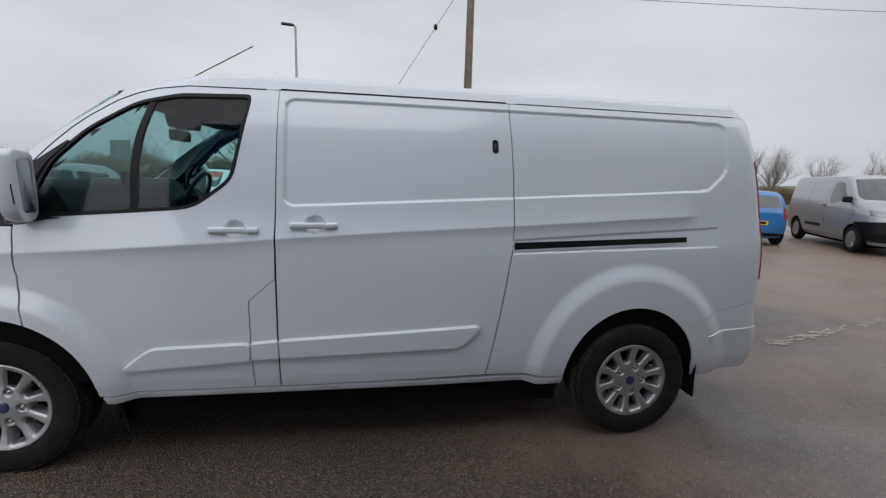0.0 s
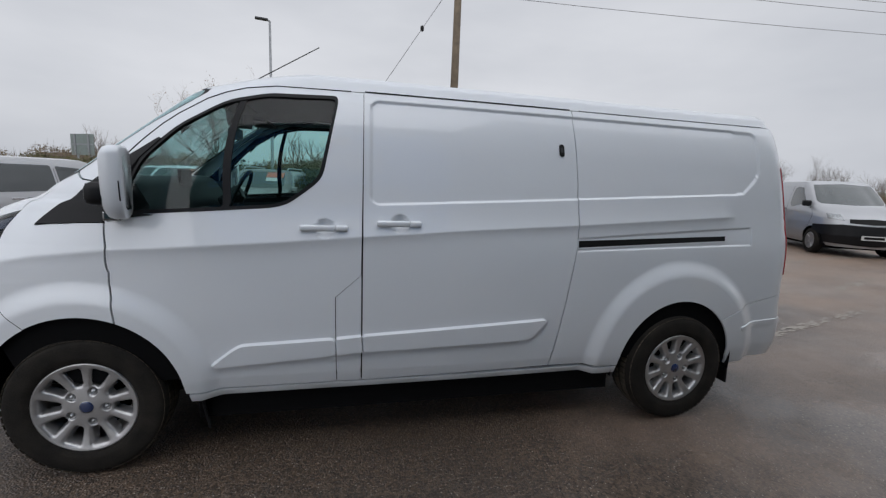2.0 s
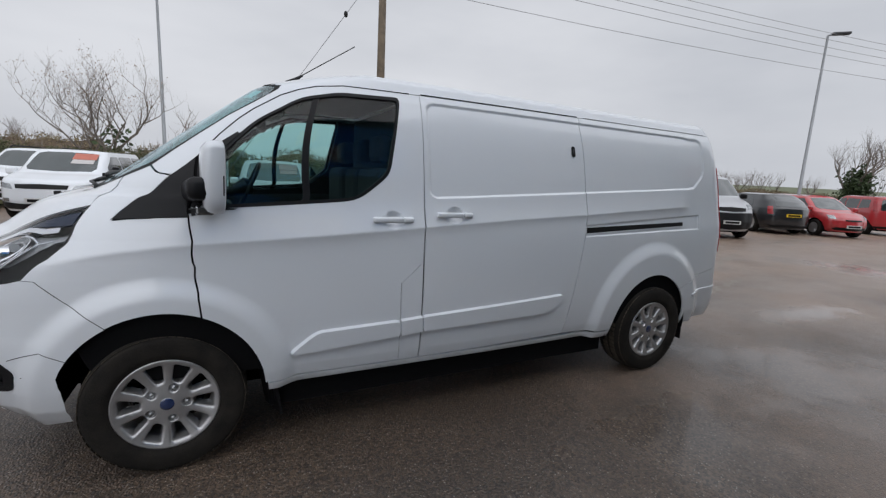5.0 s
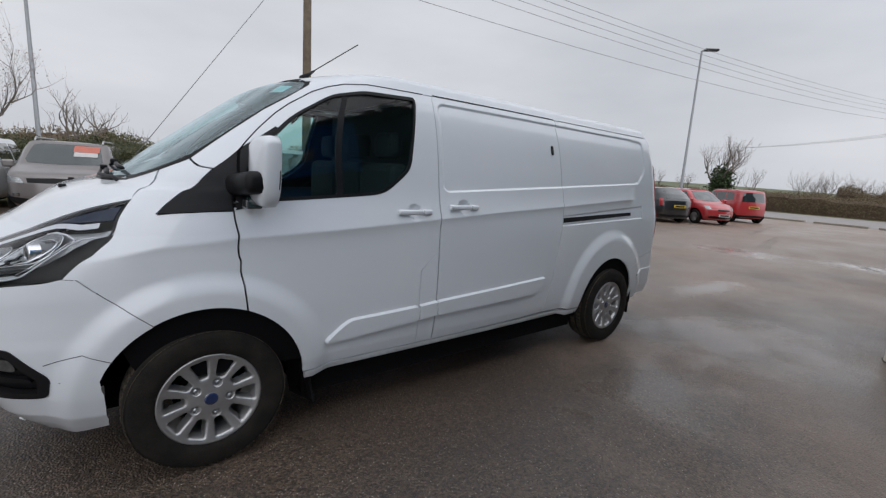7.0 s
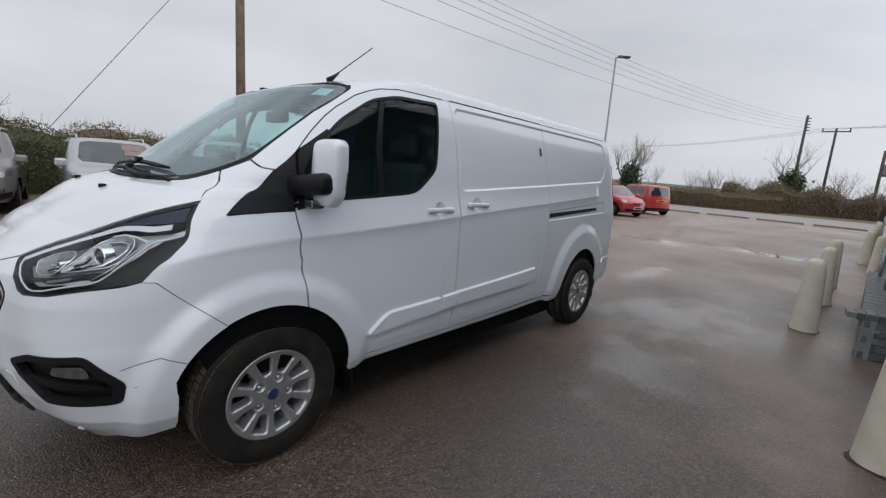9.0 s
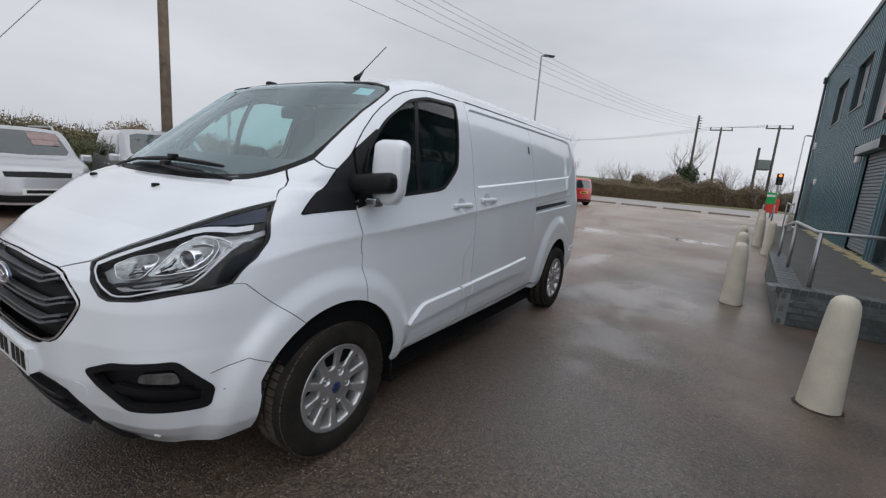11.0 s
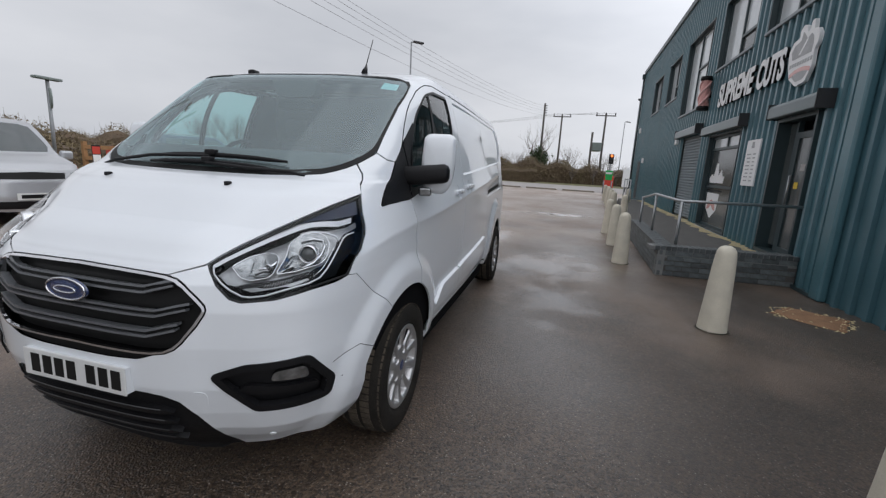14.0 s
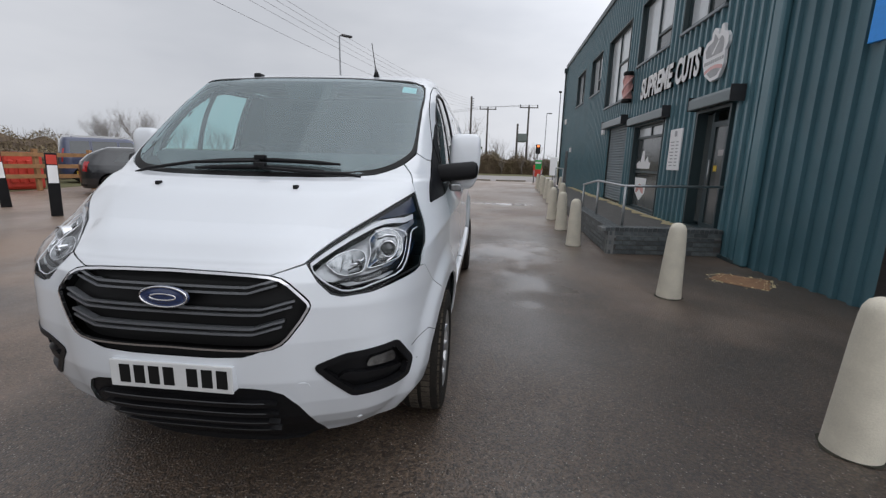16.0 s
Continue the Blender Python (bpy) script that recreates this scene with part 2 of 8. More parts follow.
M["lens_red"] = mat("red_lamp_lens", (0.36, 0.015, 0.02), rough=0.12, coat=1.0)
M["lens_clear"] = mat("lamp_reflector", (0.27, 0.28, 0.285), rough=0.16, metal=0.95, vary=0.45, scale=38)
M["lens_dark"] = mat("smoked_lamp_inside", (0.006, 0.0065, 0.0075), rough=0.4, spec=0.2, vary=0.4, scale=14)
M["lamp_bezel"] = mat("satin_grey_lamp_bezel", (0.36, 0.37, 0.38), rough=0.30, metal=0.55, vary=0.25, scale=22)
M["projector"] = mat("projector_glass", (0.03, 0.034, 0.036), rough=0.25, coat=0.5, vary=0.2, scale=20)
M["car_glass"] = mat("dark_car_glass", (0.02, 0.026, 0.028), rough=0.06, coat=1.0, vary=0.2)
M["glass"] = glass_mat("green_tinted_glass", (0.60, 0.80, 0.78), ior=1.37)
M["screen"] = glass_mat("green_tinted_windscreen", (0.62, 0.84, 0.84), ior=2.0, sheen=(0.84, 0.96, 1.0), haze=0.17)
M["lamp_glass"] = glass_mat("clear_lamp_cover", (0.95, 0.96, 0.97), ior=1.27)
M["pane"] = glass_mat("window_pane", (0.75, 0.82, 0.82))
M["plate_white"] = mat("white_number_plate", (0.60, 0.60, 0.59), rough=0.3, vary=0.04)
M["plate_yellow"] = mat("yellow_number_plate", (0.75, 0.50, 0.03), rough=0.3, vary=0.04)
M["ink"] = mat("black_print", (0.008, 0.008, 0.008), rough=0.5, spec=0.2)
M["badge_blue"] = mat("blue_enamel", (0.012, 0.026, 0.085), rough=0.2, coat=1.0)
M["sticker"] = mat("pale_blue_sticker", (0.45, 0.68, 0.70), rough=0.4)
M["orange_card"] = mat("orange_price_card", (0.42, 0.13, 0.09), rough=0.6)
# card colour dulled to stand for the reflecting windscreen over it
M["faded_card"] = mat("price_card_behind_glass", (0.17, 0.10, 0.09), rough=0.12, coat=1.0, vary=0.3, scale=8)
M["white_card"] = mat("white_card", (0.45, 0.43, 0.42), rough=0.6)
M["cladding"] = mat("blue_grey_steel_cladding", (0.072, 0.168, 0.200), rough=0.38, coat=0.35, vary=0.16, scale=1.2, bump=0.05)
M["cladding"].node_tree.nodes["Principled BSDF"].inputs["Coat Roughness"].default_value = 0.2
# near wing: the facade's cladding hue at about four fifths strength
M["wing_cladding"] = mat("darker_steel_cladding", (0.058, 0.136, 0.164), rough=0.42, coat=0.25, vary=0.16, scale=1.2, bump=0.05)
M["folded_steel"] = mat("green_grey_folded_steel", (0.085, 0.118, 0.124), rough=0.4, coat=0.3, vary=0.12, scale=3)
M["frame_dark"] = mat("anthracite_window_frame", (0.034, 0.055, 0.060), rough=0.4, vary=0.1)
M["concrete"] = mat("cream_painted_concrete", (0.66, 0.61, 0.50), rough=0.85, vary=0.12, scale=7, bump=0.5, bscale=120)
M["brick"] = mat("dark_painted_brick", (0.105, 0.118, 0.120), rough=0.55, vary=0.4, scale=14, bump=0.7, bscale=120, per_object=0.3)
M["mortar"] = mat("grey_mortar", (0.22, 0.225, 0.22), rough=0.95, vary=0.2, bump=0.5)
M["coping"] = mat("dark_coping_brick", (0.085, 0.094, 0.096), rough=0.5, vary=0.3, scale=9, bump=0.4, per_object=0.25)
M["paving"] = mat("worn_paving", (0.10, 0.095, 0.088), rough=0.8, vary=0.3, scale=4, bump=0.6)
M["moss"] = mat("yellow_line_grit", (0.46, 0.38, 0.22), rough=0.95, vary=0.4, scale=9, bump=0.5)
M["patch"] = mat("rusty_sand_patch", (0.27, 0.15, 0.08), rough=0.95, vary=0.35, scale=6, bump=0.7)
M["white_line"] = mat("worn_white_road_paint", (0.46, 0.42, 0.37), rough=0.6, vary=0.3, scale=9, tint=(0.34, 0.30, 0.26), bump=0.4)
M["kerb"] = mat("concrete_kerb", (0.30, 0.27, 0.23), rough=0.9, vary=0.25, scale=5, bump=0.5)
M["road"] = mat("road_tarmac", (0.26, 0.24, 0.23), rough=0.7, vary=0.15, scale=0.8, bump=0.4, bscale=120)
M["grass"] = mat("winter_grass", (0.075, 0.085, 0.030), rough=0.95, vary=0.4, scale=1.2, tint=(0.15, 0.13, 0.05), bump=0.9, bscale=60)
M["field"] = mat("green_field", (0.10, 0.115, 0.06), rough=1.0, vary=0.25, scale=0.05)
M["bark"] = mat("grey_brown_bark", (0.12, 0.10, 0.085), rough=0.95, vary=0.35, scale=10, bump=0.9)
M["twig"] = mat("winter_twigs", (0.15, 0.125, 0.108), rough=0.95, vary=0.3, scale=3)
M["ivy"] = mat("ivy_leaves", (0.035, 0.055, 0.018), rough=0.7, vary=0.5, scale=3)
M["hedge_leaf"] = mat("hedge_leaves", (0.062, 0.078, 0.028), rough=0.8, vary=0.4, scale=0.9, tint=(0.125, 0.115, 0.048))
M["hedge_brown"] = mat("winter_hedge", (0.19, 0.135, 0.085), rough=0.95, vary=0.4, scale=0.5, tint=(0.20, 0.16, 0.085))
M["pole_wood"] = mat("weathered_timber_pole", (0.125, 0.096, 0.066), rough=0.9, vary=0.5, scale=5, bump=0.8, bscale=90)
M["fence_wood"] = mat("orange_brown_fence_timber", (0.30, 0.16, 0.07), rough=0.9, vary=0.3, scale=5, bump=0.6)
M["wire"] = mat("grey_overhead_wire", (0.24, 0.24, 0.25), rough=0.6)
M["blue_sign"] = mat("bright_blue_sign", (0.03, 0.32, 0.92), rough=0.4)
M["yellow_sign"] = mat("yellow_sign_band", (0.75, 0.52, 0.05), rough=0.4)
M["sign_back"] = mat("grey_sign_back", (0.16, 0.19, 0.18), rough=0.6, vary=0.15)
M["sign_green"] = mat("green_sign", (0.02, 0.42, 0.10), rough=0.5)
M["olive_sign"] = mat("olive_sign", (0.07, 0.10, 0.03), rough=0.6)
M["red_plastic"] = mat("red_plastic", (0.55, 0.05, 0.03), rough=0.5)
M["sign_white"] = mat("white_sign_letters", (0.85, 0.85, 0.85), rough=0.5, vary=0.03)
M["pole_red"] = mat("barber_red", (0.70, 0.34, 0.31), rough=0.35, coat=0.5)
M["pink"] = mat("pale_pink_print", (0.72, 0.42, 0.40), rough=0.5)
M["amber_lit"] = mat("lit_amber_signal", (0.9, 0.25, 0.05), rough=0.4, emit=(1.0, 0.22, 0.05, 1.6))
M["room"] = mat("dim_room", (0.20, 0.19, 0.18), rough=0.9, vary=0.4, scale=1.5)
M["frame_sill"] = mat("pale_grey_sill", (0.22, 0.25, 0.27), rough=0.45, vary=0.1)
# pale panes: reflected sky put into the colour; also serves the white panels
M["pale_pane"] = mat("sky_pale_pane", (0.62, 0.66, 0.68), rough=0.25, coat=0.6, vary=0.08)
M["shop_pane"] = mat("dark_reflecting_pane", (0.085, 0.095, 0.095), rough=0.16, coat=0.2, vary=0.3, scale=0.8)
M["shutter"] = mat("grey_shutter_slats", (0.22, 0.26, 0.28), rough=0.5, metal=0.3, vary=0.1)
M["logo_grey"] = mat("grey_print", (0.40, 0.40, 0.41), rough=0.5, vary=0.2, scale=8)
M["pole_dark"] = mat("dark_timber_pole", (0.075, 0.068, 0.062), rough=0.9, vary=0.3, scale=5)
M["post_grey"] = mat("grey_galvanised_post", (0.24, 0.25, 0.26), rough=0.5, metal=0.4, vary=0.12, scale=8)
M["dry_leaf"] = mat("dry_brown_leaves", (0.20, 0.12, 0.06), rough=0.9, vary=0.4, scale=3)
M["damp"] = mat("mossy_damp_ring", (0.030, 0.029, 0.018), rough=0.7, vary=0.3, scale=9)


# ---- building helpers ----
def empty(name, m=None, **tags):
    ob = new(name)
    ob.empty_display_size = 0.2
    if m is not None:
        ob.matrix_world = m
    return tagged(ob, **tags)


def link_mesh(name, verts, faces, material, parent=None, label="", smooth=False, normals=None):
    """One mesh object from plain vertices and faces, under a thing or a part."""
    me = bpy.data.meshes.new(name)
    me.from_pydata([tuple(v) for v in verts], [], [tuple(f) for f in faces])
    me.validate()
    if smooth:
        me.polygons.foreach_set("use_smooth", [True] * len(me.polygons))
        if normals is not None and len(normals) == len(me.vertices):
            me.normals_split_custom_set_from_vertices([tuple(n) for n in normals])
    me.materials.append(material)
    me.update()
    ob = new(name, me)
    if parent is not None:
        ob.parent = parent
    return tagged(ob, label=label)


def part(name, bm, material, parent=None, label="", smooth=False):
    """Links a bmesh as one mesh object under a thing or under a part."""
    me = bpy.data.meshes.new(name)
    bm.to_mesh(me)
    bm.free()
    if smooth:
        me.polygons.foreach_set("use_smooth", [True] * len(me.polygons))
    me.materials.append(material)
    ob = new(name, me)
    if parent is not None:
        ob.parent = parent
    return tagged(ob, label=label)


def add_box(bm, x0, x1, y0, y1, z0, z1, bevel=0.0, m=None):
    v = bmesh.ops.create_cube(bm, size=1.0)["verts"]
    for p in v:
        p.co = Vector(((x0 + x1) / 2 + p.co.x * (x1 - x0), (y0 + y1) / 2 + p.co.y * (y1 - y0), (z0 + z1) / 2 + p.co.z * (z1 - z0)))
    if bevel:
        edges = list({e for p in v for e in p.link_edges})
        r = bmesh.ops.bevel(bm, geom=edges, offset=bevel, segments=2, profile=0.5, affect="EDGES")
        v = list({p for f in r["faces"] for p in f.verts} | {p for p in v if p.is_valid})
    if m is not None:
        for p in v:
            p.co = m @ p.co
    return v


def box(name, x0, x1, y0, y1, z0, z1, material, parent=None, label="", bevel=0.0, m=None):
    bm = bmesh.new()
    add_box(bm, x0, x1, y0, y1, z0, z1, bevel, m)
    return part(name, bm, material, parent, label)


def lathe(profile, seg=32, axis="z", closed=False, m=None, sweep=(0, 360)):
    """Vertices and faces of a turned form; profile: rows of radius and height along the axis."""
    verts, faces, n = [], [], len(profile)
    for k in range(seg):
        a = radians(sweep[0] + (sweep[1] - sweep[0]) * k / (seg if sweep[1] - sweep[0] >= 360 else seg - 1))
        for r, h in profile:
            p = (r * math.cos(a), r * math.sin(a), h)
            p = p if axis == "z" else ((p[0], p[2], p[1]) if axis == "y" else (p[2], p[0], p[1]))
            verts.append(m @ Vector(p) if m is not None else p)
    for k in range(seg if sweep[1] - sweep[0] >= 360 else seg - 1):
        for i in range(n if closed else n - 1):
            a, b = k * n + i, k * n + (i + 1) % n
            c, d = ((k + 1) % seg) * n + (i + 1) % n, ((k + 1) % seg) * n + i
            faces.append((a, b, c, d))
    return verts, faces


def tube(points, radius, seg=8, closed=False):
    """Vertices and faces of a round bar along points; radius: one number or one a point."""
    pts = [Vector(p) for p in points]
    rad = radius if isinstance(radius, (list, tuple)) else [radius] * len(pts)
    verts, faces = [], []
    n = len(pts)
    for i, p in enumerate(pts):
        a = pts[(i - 1) % n] if closed or i else p
        b = pts[(i + 1) % n] if closed or i < n - 1 else p
        way = (b - a).normalized()
        u = way.cross(Vector((0, 0, 1)))
        u = u.normalized() if u.length > 1e-3 else Vector((1, 0, 0))
        v = way.cross(u)
        for k in range(seg):
            t = 2 * math.pi * k / seg
            verts.append(p + rad[i] * (math.cos(t) * u + math.sin(t) * v))
    for i in range(n if closed else n - 1):
        for k in range(seg):
            a, b = i * seg + k, i * seg + (k + 1) % seg
            c, d = ((i + 1) % n) * seg + (k + 1) % seg, ((i + 1) % n) * seg + k
            faces.append((a, b, c, d))
    if not closed:
        faces.append(tuple(range(seg))[::-1])
        faces.append(tuple((n - 1) * seg + k for k in range(seg)))
    return verts, faces


def bar(name, points, radius, material, parent=None, label="", seg=8, closed=False):
    v, f = tube(points, radius, seg, closed)
    return link_mesh(name, v, f, material, parent, label, smooth=True)


def join(*pieces):
    verts, faces = [], []
    for v, f in pieces:
        k = len(verts)
        verts += list(v)
        faces += [tuple(i + k for i in q) for q in f]
    return verts, faces


def extrude_poly(poly, a0, a1, plane="xz"):
    """A flat outline (in the named plane) drawn out from a0 to a1 along the third axis."""
    put = {"xz": lambda p, a: (p[0], a, p[1]), "yz": lambda p, a: (a, p[0], p[1]), "xy": lambda p, a: (p[0], p[1], a)}[plane]
    n = len(poly)
    verts = [put(p, a0) for p in poly] + [put(p, a1) for p in poly]
    faces = [tuple(range(n)), tuple(range(2 * n - 1, n - 1, -1))]
    faces += [(i, i + n, (i + 1) % n + n, (i + 1) % n) for i in range(n)]
    return verts, faces


def rounded(poly, r, seg=4):
    """An outline with its corners rounded."""
    res, n = [], len(poly)
    for i, p in enumerate(poly):
        p, a, b = Vector(p), Vector(poly[i - 1]), Vector(poly[(i + 1) % n])
        da, db = (a - p), (b - p)
        k = min(r, da.length * 0.45, db.length * 0.45)
        q0, q1 = p + da.normalized() * k, p + db.normalized() * k
        for j in range(seg + 1):
            t = j / seg
            res.append(tuple(q0 * (1 - t) ** 2 + p * 2 * t * (1 - t) + q1 * t * t))
    return res


def sstep(a, b, x):
    t = np.clip((x - a) / (b - a), 0, 1)
    return t * t * (3 - 2 * t)


def area2(poly):
    return sum(poly[i - 1][0] * p[1] - p[0] * poly[i - 1][1] for i, p in enumerate(poly)) / 2


def inset(poly, d):
    """The outline drawn in by d (out, when negative)."""
    poly = [Vector(p) for p in (poly if area2(poly) > 0 else poly[::-1])]
    poly = [p for i, p in enumerate(poly) if (p - poly[i - 1]).length > 1e-5]
    res, n = [], len(poly)
    for i, p in enumerate(poly):
        e0, e1 = (p - poly[i - 1]).normalized(), (poly[(i + 1) % n] - p).normalized()
        n0, n1 = Vector((-e0.y, e0.x)), Vector((-e1.y, e1.x))
        k = n0 + n1
        k = k / max(0.35, k.dot(n0)) if k.length > 1e-4 else n0
        res.append(tuple(p + d * k))
    return res


def half(poly, ax, val, above):
    """The part of an outline on one side of a line."""
    res = []
    for i, q in enumerate(poly):
        p = poly[i - 1]
        pin, qin = (p[ax] >= val) == above or p[ax] == val, (q[ax] >= val) == above or q[ax] == val
        if pin != qin:
            t = (val - p[ax]) / (q[ax] - p[ax])
            res.append((p[0] + t * (q[0] - p[0]), p[1] + t * (q[1] - p[1])))
        if qin:
            res.append(q)
    return res


def keyhole(poly, hole):
    """An outline with a hole, as one outline with a slit."""
    poly = list(poly) if area2(poly) > 0 else list(poly)[::-1]
    hole = list(hole) if area2(hole) < 0 else list(hole)[::-1]
    i, j = min(((a, b) for a in range(len(poly)) for b in range(len(hole))), key=lambda k: (poly[k[0]][0] - hole[k[1]][0]) ** 2 + (poly[k[0]][1] - hole[k[1]][1]) ** 2)
    return poly[: i + 1] + hole[j:] + hole[: j + 1] + poly[i:]


def cells(poly, ds, dz, lean=None):
    """An outline cut up along a grid: points and faces in the plane; lean: rows that follow a height over s."""
    if lean is not None:
        dense = []
        for i, q in enumerate(poly):
            p = poly[i - 1]
            n = max(1, int(abs(q[0] - p[0]) / 0.08))
            dense += [(p[0] + (q[0] - p[0]) * k / n, p[1] + (q[1] - p[1]) * k / n) for k in range(1, n + 1)]
        pts, faces = cells([(a, b - float(lean(a))) for a, b in dense], ds, dz)
        return [(a, b + float(lean(a))) for a, b in pts], faces
    pts, index, faces = [], {}, []
    s0, s1 = min(p[0] for p in poly), max(p[0] for p in poly)
    for i in range(math.floor(s0 / ds), math.ceil(s1 / ds)):
        strip = half(half(poly, 0, i * ds, True), 0, (i + 1) * ds, False)
        if len(strip) < 3:
            continue
        z0, z1 = min(p[1] for p in strip), max(p[1] for p in strip)
        for j in range(math.floor(z0 / dz), math.ceil(z1 / dz)):
            c = half(half(strip, 1, j * dz, True), 1, (j + 1) * dz, False)
            if len(c) < 3 or abs(area2(c)) < 1e-7:
                continue
            f = []
            for p in c:
                k = (round(p[0], 5), round(p[1], 5))
                if k not in index:
                    index[k] = len(pts)
                    pts.append(k)
                if index[k] not in f:
                    f.append(index[k])
            if len(f) > 2:
                faces.append(tuple(f))
    return pts, faces


class Shell:
    """A car body as level outlines: s runs from the nose's middle round the front corner, along the flank and round to the
    tail's middle; z is the height. The flank on the -y side is described; the other one mirrors it. The nose points to -x."""

    def __init__(self, z, nose, tail, wide, cf, cr, kf=1.4, kr=0.5, nf=(2.9, 4.2), nr=6.0):
        self.z, self.nose, self.tail, self.wide = z, nose, tail, wide
        self.cf, self.cr, self.kf, self.kr, self.nf, self.nr = cf, cr, kf, kr, nf, nr
        self.s0, self.s1 = cf - kf * math.pi / 2, cr + kr * math.pi / 2

    lean = None

    def relief(self, s, x, z):
        return 0.0 * x

    def taper(self, x):
        return 1.0 + 0.0 * x

    def level(self, s, z):
        b = np.interp(z, *self.wide)
        front, rear = s < self.cf, s > self.cr
        th = np.where(front, math.pi / 2 - (self.cf - s) / self.kf, np.where(rear, math.pi / 2 - (s - self.cr) / self.kr, math.pi / 2))
        th = np.clip(th, 0, math.pi / 2)
        n = np.where(rear, self.nr, self.nf[0] + (self.nf[1] + 0.6 * sstep(1.25, 1.4, z) - self.nf[0]) * sstep(0.48, 0.82, th))
        c, q = np.cos(th), np.sin(th)
        r = (np.abs(c) ** n + np.abs(q) ** n) ** (-1 / n)
        x = np.where(front, self.cf - (self.cf - np.interp(z, self.z, self.nose)) * r * c, np.where(rear, self.cr + (np.interp(z, self.z, self.tail) - self.cr) * r * c, s))
        return x, -b * r * q * self.taper(x), z

    def _normal(self, f, s, z, e=0.002):
        a = np.stack(f(s + e, z), -1) - np.stack(f(s - e, z), -1)
        b = np.stack(f(s, z + e), -1) - np.stack(f(s, z - e), -1)
        n = np.cross(a, b)
        return n / np.maximum(np.linalg.norm(n, axis=-1, keepdims=True), 1e-9)

    def skin(self, s, z):
        p = self.level(s, z)
        d = self.relief(s, p[0], z)
        n = self._normal(self.level, s, z)
        return p[0] + d * n[..., 0], p[1] + d * n[..., 1], p[2] + d * n[..., 2]

    def at(self, s, z, off=0.0):
        s, z = np.asarray(s, float), np.asarray(z, float)
        p, n = np.stack(self.skin(s, z), -1), self._normal(self.skin, s, z)
        return p + off * n, n

    def sx(self, x, z):
        """The s at which the flank has this x."""
        lo, hi = self.s0, self.s1
        for _ in range(40):
            mid = (lo + hi) / 2
            lo, hi = (mid, hi) if float(self.level(np.array(mid), np.array(z))[0]) < x else (lo, mid)
        return lo

    def sy(self, y, z, rear=False):
        """The s at which nose or tail stand this far (y >= 0) from the middle."""
        lo, hi = (self.cr, self.s1) if rear else (self.s0, self.cf)
        for _ in range(40):
            mid = (lo + hi) / 2
            w = -float(self.level(np.array(mid), np.array(z))[1])
            lo, hi = ((mid, hi) if w > y else (lo, mid)) if rear else ((mid, hi) if w < y else (lo, mid))
        return lo

    def patch(self, poly, off=0.0, ds=0.04, dz=0.03, hole=None, rim=0.0, splay=0.0):
        """A panel of the body within an outline in (s, z); rim: the depth of a lip turned inward round its edge."""
        pts, faces = cells(keyhole(poly, hole) if hole else poly, ds, dz, self.lean)
        a = np.array(pts)
        p, n = self.at(a[:, 0], a[:, 1], off)
        if not len(faces):
            return p, n, faces
        f = faces[len(faces) // 2]
        k = np.cross(p[f[1]] - p[f[0]], p[f[2]] - p[f[0]])
        if np.dot(k, n[f[0]]) < 0:
            faces = [q[::-1] for q in faces]
        return self.turn_in(p, n, faces, rim, splay) if rim else (p, n, faces)

    def turn_in(self, p, n, faces, rim, splay):
        """Adds a lip round the open edge, turned inward by rim and outward along the panel by splay."""
        count = {}
        for q in faces:
            for i in range(len(q)):
                e = frozenset((q[i - 1], q[i]))
                count[e] = None if e in count else (q[i - 1], q[i])
        verts, normals, faces = [p], [n], list(faces)
        k = len(p)
        for e in count.values():
            if e:
                a, b = e
                side = np.cross(p[b] - p[a], n[a])
                side = side / max(np.linalg.norm(side), 1e-9)
                face_n = rim * side + splay * n[a]
                face_n = face_n / max(np.linalg.norm(face_n), 1e-9)
                verts.append(np.array([p[a], p[a] - rim * n[a] + splay * side, p[b] - rim * n[b] + splay * side, p[b]]))
                normals.append(np.array([face_n] * 4))
                faces.append((k, k + 1, k + 2, k + 3))
                k += 4
        return np.concatenate(verts), np.concatenate(normals), faces

    def strip(self, name, outer, inner, material, parent, label="", off=0.0, both=False, whole=False, closed=True, rim=0.0, n=90):
        """A band between two outlines that run alongside one another."""
        def even(line):
            line = [Vector(q) for q in line] + ([Vector(line[0])] if closed else [])
            far = [0.0]
            for a, b in zip(line, line[1:]):
                far.append(far[-1] + (b - a).length)
            want = np.linspace(0, far[-1], n)
            return np.stack([np.interp(want, far, [q[k] for q in line]) for k in (0, 1)], -1)
        a, b = even(outer), even(inner)
        rows = [self.at((a + (b - a) * k)[:, 0], (a + (b - a) * k)[:, 1], off) for k in (0.0, 0.5, 1.0)]
        p, nn = np.concatenate([r[0] for r in rows]), np.concatenate([r[1] for r in rows])
        f = [(r * n + i, r * n + i + 1, (r + 1) * n + i + 1, (r + 1) * n + i) for r in (0, 1) for i in range(n - 1)]
        k = np.cross(p[f[0][1]] - p[f[0][0]], p[f[0][2]] - p[f[0][0]])
        if np.dot(k, nn[0]) < 0:
            f = [q[::-1] for q in f]
        if rim:
            p, nn, f = self.turn_in(p, nn, f, rim, 0.0)
        flip = np.array([1, -1, 1])
        if whole:
            m = len(p)
            return [link_mesh(name, np.concatenate([p, p * flip]), f + [tuple(i + m for i in q[::-1]) for q in f], material, parent, label, True, np.concatenate([nn, nn * flip]))]
        res = [link_mesh(name, p, f, material, parent, label, True, nn)]
        if both:
            res.append(link_mesh(name, p * flip, [q[::-1] for q in f], material, parent, label, True, nn * flip))
        return res

